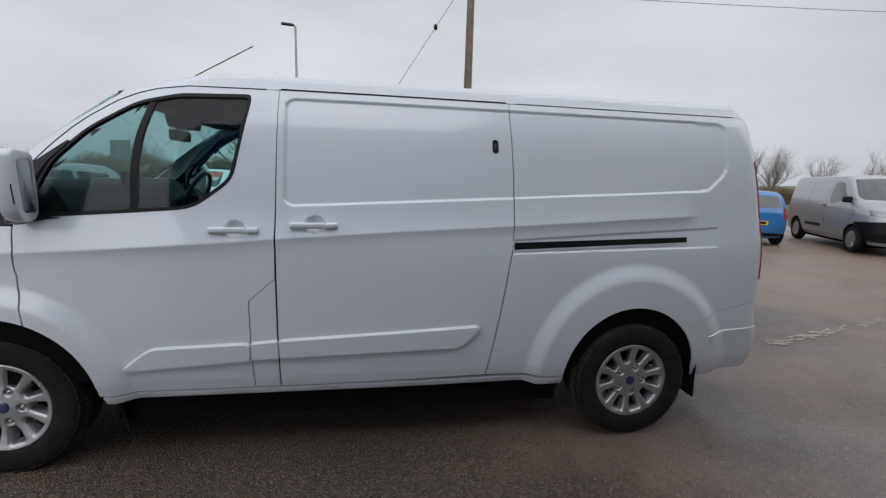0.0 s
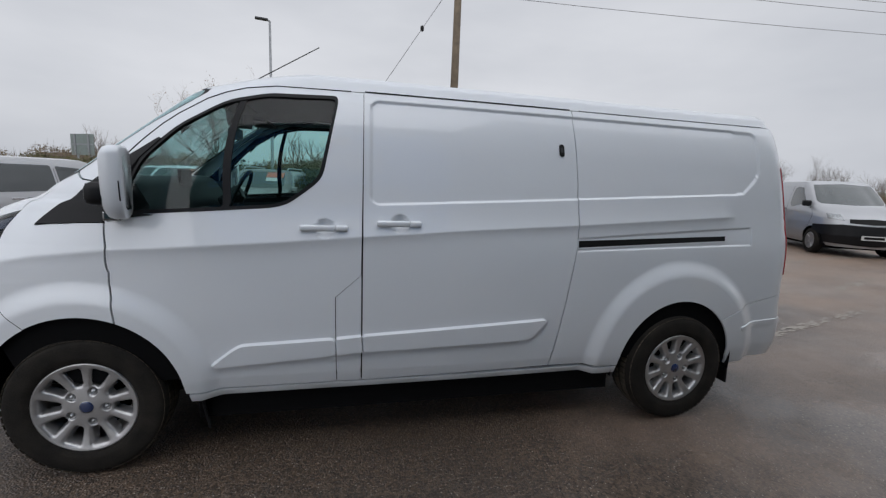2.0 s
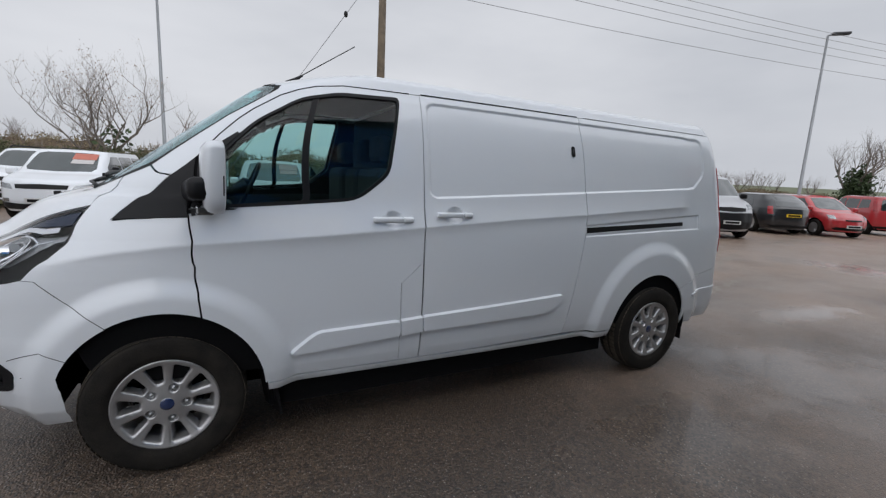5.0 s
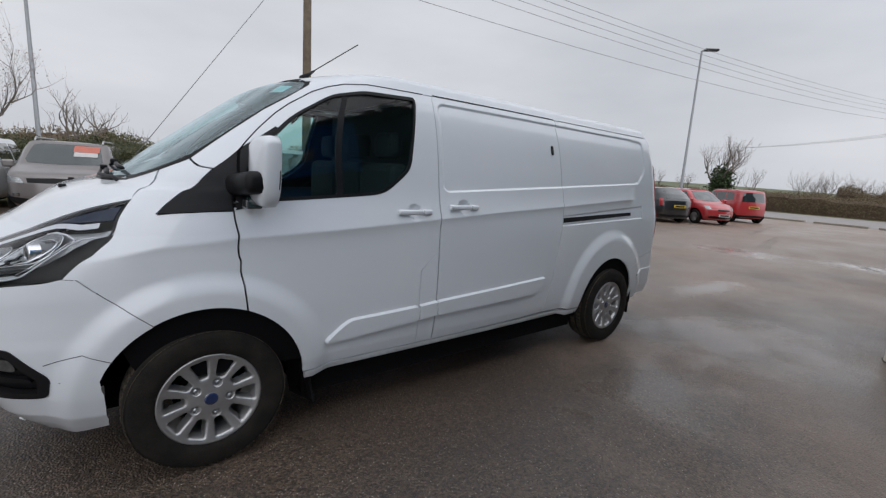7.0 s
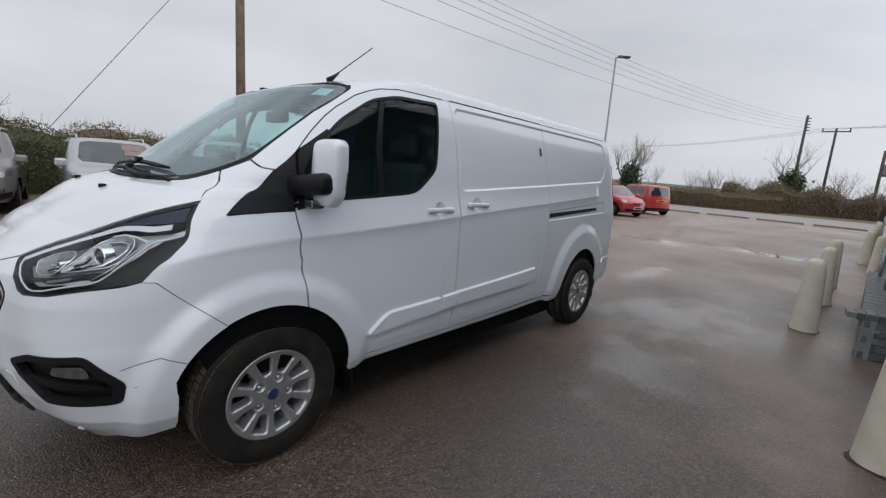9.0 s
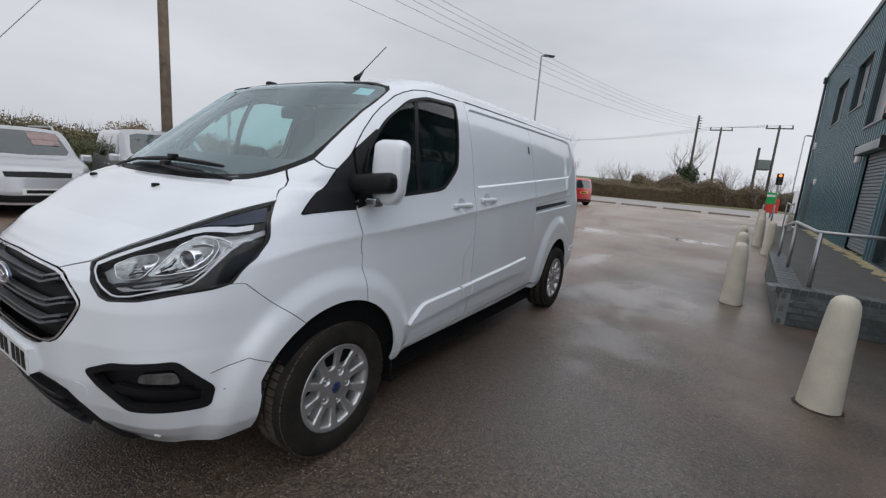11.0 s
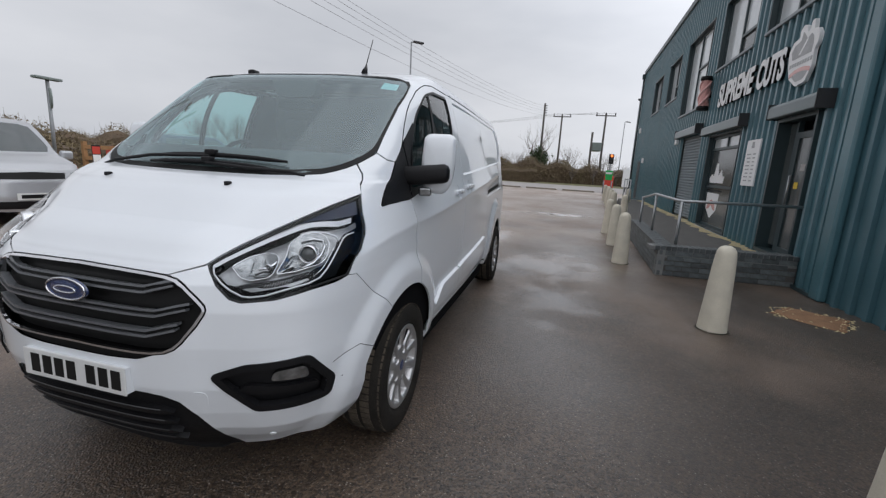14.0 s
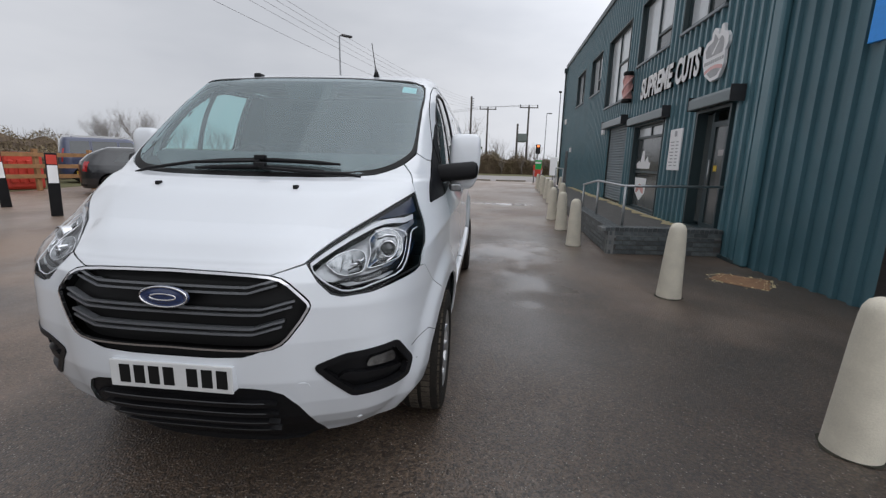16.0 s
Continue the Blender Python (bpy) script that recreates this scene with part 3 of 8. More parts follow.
    def panel(self, name, poly, material, parent, label="", off=0.0, both=False, whole=False, gap=0.0, **how):
        """A panel as a mesh; both: a second one on the other flank; whole: one mesh across the middle."""
        poly = [tuple(q) for q in poly]
        if gap:
            poly = inset(poly, gap)
        p, n, f = self.patch(poly, off, **how)
        flip = np.array([1, -1, 1])
        mirrored = (p * flip, n * flip, [q[::-1] for q in f])
        if whole:
            mid = {i: i for i in range(len(p)) if abs(p[i][1]) < 2e-3}
            for i in mid:
                p[i][1] = 0.0
            remap, extra, extra_n = {}, [], []
            for i in range(len(p)):
                if i in mid:
                    remap[i] = i
                else:
                    remap[i] = len(p) + len(extra)
                    extra.append(mirrored[0][i])
                    extra_n.append(mirrored[1][i])
            faces = f + [tuple(remap[i] for i in q) for q in mirrored[2]]
            return [link_mesh(name, np.concatenate([p, np.array(extra).reshape(-1, 3)]), faces, material, parent, label, True, np.concatenate([n, np.array(extra_n).reshape(-1, 3)]))]
        res = [link_mesh(name, p, f, material, parent, label, True, n)]
        if both:
            res.append(link_mesh(name, *mirrored[:1], mirrored[2], material, parent, label, True, mirrored[1]))
        return res

    def roof(self, z, rise, seg=10, step=0.1, off=0.0):
        """The crowned cap over the level outline at z."""
        ss = np.arange(self.s0, self.s1 + step / 2, step)
        ss[-1] = self.s1
        rim, _ = self.at(ss, np.full(len(ss), z), off)
        verts, faces, n = [], [], len(ss)
        for k in range(seg + 1):
            q = 1 - k / seg
            for p in rim:
                c = np.array([np.clip(p[0], self.cf, self.cr), 0, 0])
                verts.append((c[0] + q * (p[0] - c[0]), q * p[1], z + rise * (1 - q ** 2.6)))
        for k in range(seg):
            for i in range(n - 1):
                faces.append((k * n + i, (k + 1) * n + i, (k + 1) * n + i + 1, k * n + i + 1))
        m = len(verts)
        flip = [(x, -y, w) for x, y, w in verts]
        return verts + flip, faces + [tuple(i + m for i in f[::-1]) for f in faces]


def arc(shell, cx, cz, r, a0, a1, n=14):
    """A wheel arch's edge in (s, z)."""
    res = []
    for k in range(n + 1):
        a = radians(a0 + (a1 - a0) * k / n)
        x, z = cx + r * math.cos(a), cz + r * math.sin(a)
        res.append((shell.sx(x, z), z))
    return res


def text_mesh(name, words, size, material, parent, m, depth=0.01, stretch=1.0, shear=0.0, align="LEFT", heavy=0.018):
    cu = bpy.data.curves.new(name, "FONT")
    cu.body, cu.size, cu.extrude, cu.align_x, cu.shear, cu.offset = words, size, depth, align, shear, size * heavy
    tmp = new("tmp", cu)
    me = bpy.data.meshes.new_from_object(tmp.evaluated_get(bpy.context.evaluated_depsgraph_get()))
    bpy.data.objects.remove(tmp)
    me.name = name
    me.materials.clear()
    me.materials.append(material)
    me.transform(Matrix.Diagonal((stretch, 1, 1, 1)))
    ob = new(name, me)
    ob.parent = parent
    ob.matrix_local = m
    return ob


# ---- the white van ----
class VanShell(Shell):
    def lean(self, s):
        return np.interp(s, [0.25, 0.31, 0.42, 0.557, 1.287, 1.885, 2.517, 3.69], [1.005, 1.024, 1.071, 1.102, 1.176, 1.218, 1.253, 1.327])

    def relief(self, s, x, z):
        zc = self.lean(s)
        fade = (1 - sstep(3.55, 3.72, x)) * (.62 * sstep(0.24, 0.40, s) + .38 * sstep(0.40, 0.95, s))
        d = fade * np.where(z > zc, 0.020 * np.exp(-(z - zc) / 0.11), 0.020 * np.exp(-(zc - z) / 0.042))
        # pressed panel along the load bay
        low = np.maximum(1.336 + 0.054 * (x - 1.323), np.interp(x, [3.60, 3.70, 3.74, 3.9], [1.0, 1.40, 1.455, 1.60]))
        up, along, r = np.minimum(z - low, 1.892 - z), np.minimum(x - 1.320, 3.895 - x), 0.06
        corner = (up < r) & (along < r)
        inside = np.where(corner, r - np.hypot(r - up, r - along), np.minimum(up, along))
        d = d - 0.011 * sstep(0.0, np.where(x > 3.70, 0.026, 0.015), inside) * (z < ZTOP)
        # slide rail's flat on the rear quarter
        flat = np.minimum(np.minimum(z - (1.10 + 0.031 * (x - 2.5)), 1.185 + 0.06 * (x - 2.5) - z), 3.82 - x)
        d = d - 0.006 * sstep(0.0, 0.012, flat) * (x > 2.53)
        for cx, top in ((0.0, 0.60), (3.297, 0.67)):
            r = np.hypot(x - cx, (z - 0.365) * (0.97 if cx else 1.0))
            d = d + (0.036 if cx else 0.030) * (1 - sstep(top - 0.11, top, r)) * sstep(-0.80, -0.60, x)
        # scooped cups behind the door handles
        for cx, cz in HANDLES:
            d = d - 0.028 * np.clip(1 - (np.hypot(x - cx - .006, (z - cz + .002) * 1.04) / 0.052) ** 2, 0, 1)
        # crowned bonnet
        up = (z - 1.008 - (s + .214) * .614) * .85
        d = d + 0.032 * sstep(0.0, 0.17, up) * sstep(1.0, 1.09, z) * (1 - sstep(1.22, 1.325, z)) * (s < 0.25)
        # hollow below the headlamp and a crisp lower bumper edge
        d = d - 0.004 * sstep(-0.05, 0.1, s) * (1 - sstep(0.30, 0.42, s)) * sstep(0.66, 0.72, z) * (1 - sstep(0.78, 0.90, z))
        return d

    def taper(self, x):
        return 1 - 0.06 * sstep(1.6, 4.1, x)


HANDLES = ((1.096, 1.222), (1.476, 1.250))
ZTOP = 2.006
VZ = [.17, .24, .30, .36, .45, .56, .72, .86, .95, 1.00, 1.02, 1.06, 1.12, 1.20, 1.25, 1.285, 1.31, 1.325, 1.35, 1.87, 1.90, 1.92, 1.948, 1.975, 2.006]
VN = [-.72, -.775, -.83, -.87, -.905, -.935, -.945, -.937, -.915, -.88, -.86, -.80, -.697, -.60, -.535, -.48, -.43, -.375, -.328, .352, .405, .48, .585, .70, .88]
VT = [4.17, 4.18, 4.19, 4.25, 4.27, 4.27, 4.23, 4.22, 4.22, 4.22, 4.22, 4.22, 4.22, 4.22, 4.21, 4.21, 4.21, 4.20, 4.20, 4.125, 4.115, 4.105, 4.075, 4.06, 4.03]
WZ = [.20, .30, .36, .45, .55, .75, 1.0, 1.10, 1.165, 1.21, 1.30, 1.50, 1.68, 1.80, 1.87, 1.908, 1.945, 1.980, 2.006]
WY = [.82, .888, .928, .953, .966, .976, .974, .970, .963, .951, .933, .906, .871, .835, .806, .786, .769, .754, .715]


def eased(z, w):
    """The same widths with the kinks between the flank's levels smoothed out."""
    zz = np.linspace(z[0], z[-1], 356)
    raw = np.interp(zz, z, w)
    k = np.exp(-0.5 * (np.arange(-24, 25) / 9.0) ** 2)
    soft = np.convolve(np.pad(raw, 24, mode="edge"), k / k.sum(), "valid")
    return zz, raw + (soft - raw) * sstep(0.42, 0.55, zz) * (1 - sstep(1.82, 1.885, zz))


V = VanShell(VZ, VN, VT, eased(WZ, WY), 1.3, 3.85, kf=1.4, kr=0.25, nf=(3.5, 4.9), nr=7.0)

WINDOW = rounded([(.47, 1.262), (.655, 1.284), (.968, 1.320), (1.098, 1.468), (1.10, 1.893), (.64, 1.880), (.46, 1.832), (.368, 1.70), (.366, 1.53)], 0.045)
HEAD = [(-.230, 1.016), (-.166, .953), (-.106, .904), (-.060, .893), (.06, .903), (.280, .955), (.297, 1.046), (.286, 1.10), (.268, 1.142), (.243, 1.19), (.213, 1.262), (.10, 1.212), (.0, 1.160), (-.08, 1.118), (-.16, 1.070), (-.212, 1.034)]
FOG = rounded([(-.17, .612), (-.04, .655), (.168, .668), (.244, .546), (.226, .468), (-.012, .468)], 0.016)
GRILLE = [(V.s0, .990), (-.63, .987), (-.48, .983), (-.383, .977), (-.325, .967), (-.284, .949), (-.223, .903), (-.197, .880), (-.190, .866), (-.196, .850), (-.225, .810), (-.283, .747), (-.315, .722), (-.36, .705), (-.42, .697), (-.51, .695), (-.73, .695), (V.s0, .697)]
SCREEN = [(V.s0, 1.327), (-.45, 1.328), (-.35, 1.330), (-.156, 1.335), (-.037, 1.345), (.02, 1.361), (.07, 1.379), (.123, 1.410), (.158, 1.437), (.177, 1.458), (.188, 1.53), (.199, 1.61), (.222, 1.715), (.300, 1.868), (.275, 1.893), (.1, 1.912), (-.45, 1.924), (V.s0, 1.926)]


def front_arch(a0, a1, n=14):
    return arc(V, 0.0, 0.365, 0.43, a0, a1, n)


def rear_arch(a0, a1, n=14):
    return arc(V, 3.297, 0.365, 0.425, a0, a1, n)


M["tread"] = mat("muddy_tread", (0.022, 0.020, 0.018), rough=0.95, vary=0.5, scale=16, tint=(0.12, 0.098, 0.074), spec=0.25, bump=0.8, bscale=160)


def wheel_face():
    """The cast face of an alloy wheel: ten flared spokes between ten rounded windows, five sunk nut pockets."""
    seg, rs = 300, np.concatenate([[0.0], np.linspace(.028, .216, 48)])
    a = np.arange(seg) * 2 * math.pi / seg
    r, th = np.meshgrid(rs, a, indexing="ij")
    near = (th - radians(68.5) + math.pi / 10) % (math.pi / 5) - math.pi / 10
    u, w = r * np.cos(near), np.abs(r * np.sin(near))
    rr = .0095
    dx, du = w - np.interp(u, [.112, .190], [.0165, .0350]) + rr, np.abs(u - .1515) - .0415 + rr
    gap = np.minimum(np.maximum(dx, du), 0) + np.hypot(np.maximum(dx, 0), np.maximum(du, 0)) - rr
    pair = (th - radians(68.5) + math.pi / 5) % (2 * math.pi / 5) - math.pi / 5
    pocket = np.hypot(r * np.cos(pair) - .080, r * np.sin(pair)) - .0185
    h = np.interp(r, [0, .03, .06, .10, .15, .19, .214], [-.089, -.089, -.087, -.083, -.086, -.093, -.0985])
    h = h - .0045 * np.clip(gap / .014, 0, 1) + .046 * np.clip((.005 - gap) / .010, 0, 1) ** 1.5 + .016 * np.clip((.003 - pocket) / .006, 0, 1)
    verts = [(float(x), float(y), float(z)) for x, y, z in zip((r * np.cos(th)).ravel(), h.ravel(), (r * np.sin(th)).ravel())]
    faces = []
    for i in range(len(rs) - 1):
        for k in range(seg):
            q = (k + 1) % seg
            if max(gap[i, k], gap[i, q], gap[i + 1, k], gap[i + 1, q]) > -.005:
                faces.append((i * seg + k, i * seg + q, (i + 1) * seg + q, (i + 1) * seg + k) if i else (k, seg + q, seg + k)[::-1])
    return verts, faces


def build_wheel(parent, x, y, side):
    """An alloy wheel with ten spokes in pairs; side: -1 on the -y flank."""
    m = pose(x, y, 0.343, 0, 0, 0 if side < 0 else 180)
    rim = link_mesh("wheel", *lathe([(.20, .09), (.205, -.075), (.222, -.085), (.224, -.10), (.216, -.104), (.205, -.085), (.195, -.05), (.19, .09)], 48, "y"), M["alloy"], parent, "", True)
    rim.matrix_local = m
    tyre = [(.205, .10), (.24, .112), (.30, .112), (.330, .104), (.343, .08), (.3435, 0), (.343, -.08), (.330, -.104), (.318, -.110), (.30, -.112), (.262, -.114), (.25, -.112), (.235, -.106), (.222, -.096), (.205, -.09)]
    v, f = lathe(tyre, 72, "y")
    link_mesh("tyre", v, f, M["rubber"], rim, "dusty black tyre with worn shoulder", True)
    blocks = []
    for k in range(60):
        a = 2 * math.pi * k / 60
        for row, (h0, h1) in enumerate(((-.104, -.066), (-.056, -.010), (.010, .056), (.066, .104))):
            b = a + (0.05 if row % 2 else 0)
            r0, r1 = .338, .3475 - (0.012 if row in (0, 3) else 0)
            quad = [((r * math.cos(b + w)), h, (r * math.sin(b + w))) for r in (r0, r1) for w in (-.04, .04) for h in (h0, h1)]
            blocks.append((quad, [(4, 5, 7, 6), (0, 4, 6, 2), (1, 3, 7, 5), (0, 1, 5, 4), (2, 6, 7, 3)]))
    link_mesh("tread", *join(*blocks), M["tread"], rim, "muddy brown-grey tread")
    key = "wheel_face"
    if key not in bpy.data.meshes:
        face = link_mesh("wheel_face", *wheel_face(), M["alloy"], rim, "", True)
    else:
        face = new("wheel_face", bpy.data.meshes[key])
        face.parent = rim
    link_mesh("rim_face", *lathe([(.206, -.060), (.2065, -.088), (.212, -.0945), (.2165, -.0965)], 60, "y"), M["alloy"], rim, "", True)
    link_mesh("centre_cap", *lathe([(0, -.0965), (.022, -.096), (.030, -.0935), (.032, -.088)], 24, "y"), M["badge_blue"], rim, "dark blue centre cap", True)
    for k in range(5):
        a = radians(72 * k + 68.5)
        link_mesh("wheel_nut", *lathe([(0, -.097), (.008, -.096), (.0105, -.091), (.011, -.082), (.016, -.0815), (.019, -.074), (.019, .0)], 12, "y", m=Matrix.Translation((.080 * math.cos(a), .010, .080 * math.sin(a)))), M["steel"], rim, "", True)
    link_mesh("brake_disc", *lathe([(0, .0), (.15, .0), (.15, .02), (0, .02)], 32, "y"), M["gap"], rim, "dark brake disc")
    return rim


def build_van():
    van = empty("van", label="clean white panel van with alloy wheels parked on wet tarmac", category="van")
    P, W = M["paint_white"], dict(gap=0.0022, rim=0.012)
    top_arch = front_arch(68, 69, 1)[0]
    joint = [(V.sx(x, z), z) for x, z in ((.151, .88), (.140, 1.0), (.134, 1.115))]
    door_line = [top_arch] + joint + [(.496, 1.227), (.40, 1.38), (.315, 1.50), (.303, 1.56), (.293, 1.62), (.290, 1.70), (.303, 1.755), (.352, 1.835), (.415, 1.875), (.480, 1.901), (.60, 1.921)]
    head_rear = [(.280, .955), (.297, 1.046), (.286, 1.10), (.268, 1.142), (.243, 1.19), (.213, 1.262)]
    a_split, f_split = front_arch(119, 120, 1)[0], (.310, .950)
    # flank panels
    wing = head_rear + [(.180, 1.316), (.155, 1.352), (.110, 1.396), (.125, 1.406), (.162, 1.434), (.182, 1.452), (.301, 1.414), (.304, 1.36), (.316, 1.29), (.321, 1.212), (.496, 1.227)] + joint[::-1] + [top_arch]
    wing += front_arch(68, 119, 10)[1:-1] + [a_split, f_split]
    V.panel("front_wing", wing, P, van, both=True, dz=0.012, ds=.02, **W)
    fuel = [(1.2900, .98), (V.sx(1.155, .865), .865), (V.sx(1.157, .65), .65), (V.sx(1.163, .387), .387), (1.2925, .387)]
    door = door_line + [(1.2893, 1.925), (1.2900, 1.25), (1.2906, .98), (V.sx(1.155, .865), .865), (V.sx(1.157, .65), .65), (V.sx(1.163, .387), .387)] + front_arch(3, 68, 12)[:-1]
    V.panel("front_door", door, P, van, both=True, dz=0.008, ds=0.012, hole=WINDOW, **W)
    V.panel("fuel_flap", fuel, P, van, dz=0.03, **W)
    V.panel("lower_pillar_panel", [(x, z) for x, z in fuel], P, van, off=-0.004, dz=0.03)
    slide = [(1.2903, 1.925), (2.512, 1.925), (2.530, 1.5), (2.525, 1.14), (2.47, .78), (2.405, .40), (1.2955, .387)]
    V.panel("sliding_door", slide, P, van, both=True, dz=0.006, ds=.012, gap=0.001, rim=0.012)
    quarter = [(2.513, 1.925), (V.s1, 1.925), (V.s1, .86), (4.02, .81), (3.75, .71)] + rear_arch(42, 178, 20) + [(2.87, .39), (2.41, .40), (2.474, .78), (2.529, 1.14), (2.534, 1.5)]
    V.panel("rear_quarter_panel", quarter, P, van, both=True, dz=0.006, ds=.012, gap=0.0015, rim=0.012)
    rear_bumper = [(3.75, .71), (4.02, .81), (V.s1, .86), (V.s1, .37), (3.74, .345)] + rear_arch(4, 42, 8)
    V.panel("rear_bumper", rear_bumper, P, van, both=True, dz=0.02, ds=.016, **W)
    sill = [(V.sx(.445, .38), .379), (2.872, .379), (2.872, .343), (V.sx(.45, .343), .343)]
    V.panel("sill", sill, P, van, both=True, off=-0.001, rim=0.02)
    # pillars and roof
    frame_poly = [(.183, 1.456), (.301, 1.418), (.313, 1.484)] + door_line[7:] + [(1.3, 1.927), (V.s1, 1.927), (V.s1, ZTOP), (V.s0, ZTOP)] + SCREEN[::-1][:-10]
    V.panel("roof_frame", frame_poly, P, van, whole=True, dz=0.015, rim=0.008)
    v, f = V.roof(ZTOP, 0.018, seg=14, step=0.05)
    link_mesh("roof", v, f, P, van, "", True)
    # black joint round the top of the doors
    seam = np.array([(a[0] + (b[0] - a[0]) * q / 6, a[1] + (b[1] - a[1]) * q / 6) for a, b in zip(door_line[6:], door_line[7:] + [(1.29, 1.926)]) for q in range(6)])
    for fl in (1, -1):
        bar("door_seal", V.at(seam[:, 0], seam[:, 1], -.001)[0] * np.array([1, fl, 1]), .0038, M["gap"], van, "black seal round the door frame", seg=5)
    # black gutter line
    V.strip("gutter", [(1.30, 1.9325), (2.50, 1.9325)], [(1.30, 1.9255), (2.50, 1.9255)], M["gap"], van, "black gutter seal", off=0.002, both=True, closed=False, n=40)
    V.strip("gutter", [(2.56, 1.9295), (3.95, 1.9295)], [(2.56, 1.9265), (3.95, 1.9265)], M["gap"], van, "thin black roof seam", off=0.0015, both=True, closed=False, n=40)
    # bonnet, cowl, bumper
    bonnet = [(V.s0, .995), (-.63, .992), (-.48, .988), (-.375, .9825), (-.238, 1.018), (-.213, 1.041), (-.161, 1.077), (-.081, 1.125), (-.001, 1.167), (.099, 1.219), (.211, 1.269), (.176, 1.315), (.151, 1.350), (.107, 1.392), (.07, 1.373), (.02, 1.355), (-.037, 1.340), (-.156, 1.330), (-.35, 1.325), (V.s0, 1.322)]
    V.panel("bonnet", bonnet, P, van, whole=True, dz=0.010, ds=0.018, rim=0.01)
    cowl = [(V.s0, 1.315), (-.35, 1.318), (-.156, 1.324), (-.037, 1.334), (.02, 1.350), (.10, 1.388), (.11, 1.404), (.07, 1.386), (-.037, 1.351), (-.156, 1.341), (-.35, 1.336), (V.s0, 1.333)]
    V.panel("scuttle_panel", cowl, M["black_plastic"], van, "black plastic scuttle below the windscreen", off=-0.012, whole=True, dz=0.01)
    low_edge = [(-.105, .205), (-.262, .440), (-.325, .503), (-.395, .527), (-.484, .536), (V.s0, .542)]
    bumper = [(V.s0, .663), (-.67, .664), (-.50, .671), (-.452, .682), (-.415, .693), (-.356, .701), (-.31, .718), (-.278, .743), (-.220, .806), (-.190, .848), (-.184, .866), (-.191, .884), (-.218, .908), (-.280, .954), (-.322, .972), (-.370, .980), (-.236, 1.012)] + HEAD[:6] + [f_split, a_split]
    bumper += front_arch(119, 160, 10)[1:] + [(.343, .46), (.335, .40), (.323, .335), (.307, .287), (.25, .270), (.18, .252), (.06, .220)] + low_edge
    V.panel("front_bumper", bumper, P, van, whole=True, dz=0.012, ds=0.016, hole=FOG)
    # inner dark body that shows in the joints
    V.panel("inner_body", [(.42, .46), (V.s1, .40), (V.s1, 1.915), (.52, 1.90), (.33, 1.78), (.32, 1.55), (.40, 1.38), (.33, 1.30), (.33, 1.0)], M["gap"], van, "dark inner body behind the panel joints", off=-0.030, both=True, ds=.04, dz=.05, hole=inset(WINDOW, -0.012))
    V.panel("bumper_carrier", [(V.s0, .25), (.02, .25), (.20, .55), (.22, .93), (-.2, .98), (V.s0, .98)], M["gap"], van, "dark structure behind the bumper", off=-0.06, whole=True, ds=.08, dz=.06)
    # wheel housings
    for cx in (0.0, 3.297):
        for sgn in (-1, 1):
            v, f = lathe([(.455, 0), (.455, .34), (.0, .35)], 28, "y", sweep=(-8, 188))
            ob = link_mesh("wheel_arch_liner", v, f, M["gap"], van, "black wheel arch liner")
            ob.matrix_local = pose(cx, (-0.945 if sgn < 0 else 0.945) * (.885 if cx < 1 else .985), .365, 0, 0, 0 if sgn < 0 else 180)
    # glass
    V.panel("door_window", inset(WINDOW, 0.015), M["glass"], van, "green-tinted door window", off=-0.008, both=True)
    V.strip("window_seal", inset(WINDOW, -0.002), inset(WINDOW, 0.017), M["black_plastic"], van, "black rubber window surround", off=0.001, both=True, rim=0.02)
    V.panel("window_divider", [(.783, 1.278), (.806, 1.282), (.541, 1.870), (.510, 1.864)], M["black_plastic"], van, "black window divider", off=-0.004, both=True, rim=0.015)
    V.panel("windscreen", SCREEN, M["screen"], van, "large raked windscreen", off=-0.004, whole=True)
    ring_in = [(V.s0, 1.366), (-.45, 1.367), (-.35, 1.369), (-.17, 1.375), (-.06, 1.387), (-.01, 1.401), (.035, 1.418), (.085, 1.445), (.118, 1.473), (.137, 1.50), (.150, 1.55), (.165, 1.63), (.190, 1.73), (.268, 1.850), (.24, 1.872), (.08, 1.893), (-.45, 1.906), (V.s0, 1.908)]
    ring_in = [(a[0] + (b[0] - a[0]) * .55, a[1] + (b[1] - a[1]) * .55) for a, b in zip(SCREEN, ring_in)]
    V.strip("windscreen_border", SCREEN, ring_in, M["ink"], van, "black printed windscreen border", off=-0.0025, whole=True, closed=False)
    V.panel("windscreen_sticker", [(.06, 1.825), (.18, 1.822), (.20, 1.862), (.08, 1.868)], M["sticker"], van, "pale blue sticker inside the glass", off=-0.009)
    # mirror triangle, mirrors
    V.panel("mirror_triangle", [(.324, 1.212), (.494, 1.229), (.40, 1.377), (.316, 1.497), (.315, 1.484), (.306, 1.422), (.307, 1.36), (.319, 1.29)], M["black_plastic"], van, "black plastic mirror triangle", off=0.006, both=True, dz=0.02, rim=0.015)
    V.panel("mirror_base", [(.326, 1.206), (.60, 1.266), (.475, 1.262), (.371, 1.535), (.367, 1.626), (.352, 1.632), (.313, 1.52), (.308, 1.422), (.320, 1.29)], M["gap"], van, "black backing of the mirror foot", off=0.0035, both=True, dz=0.02, rim=0.01)
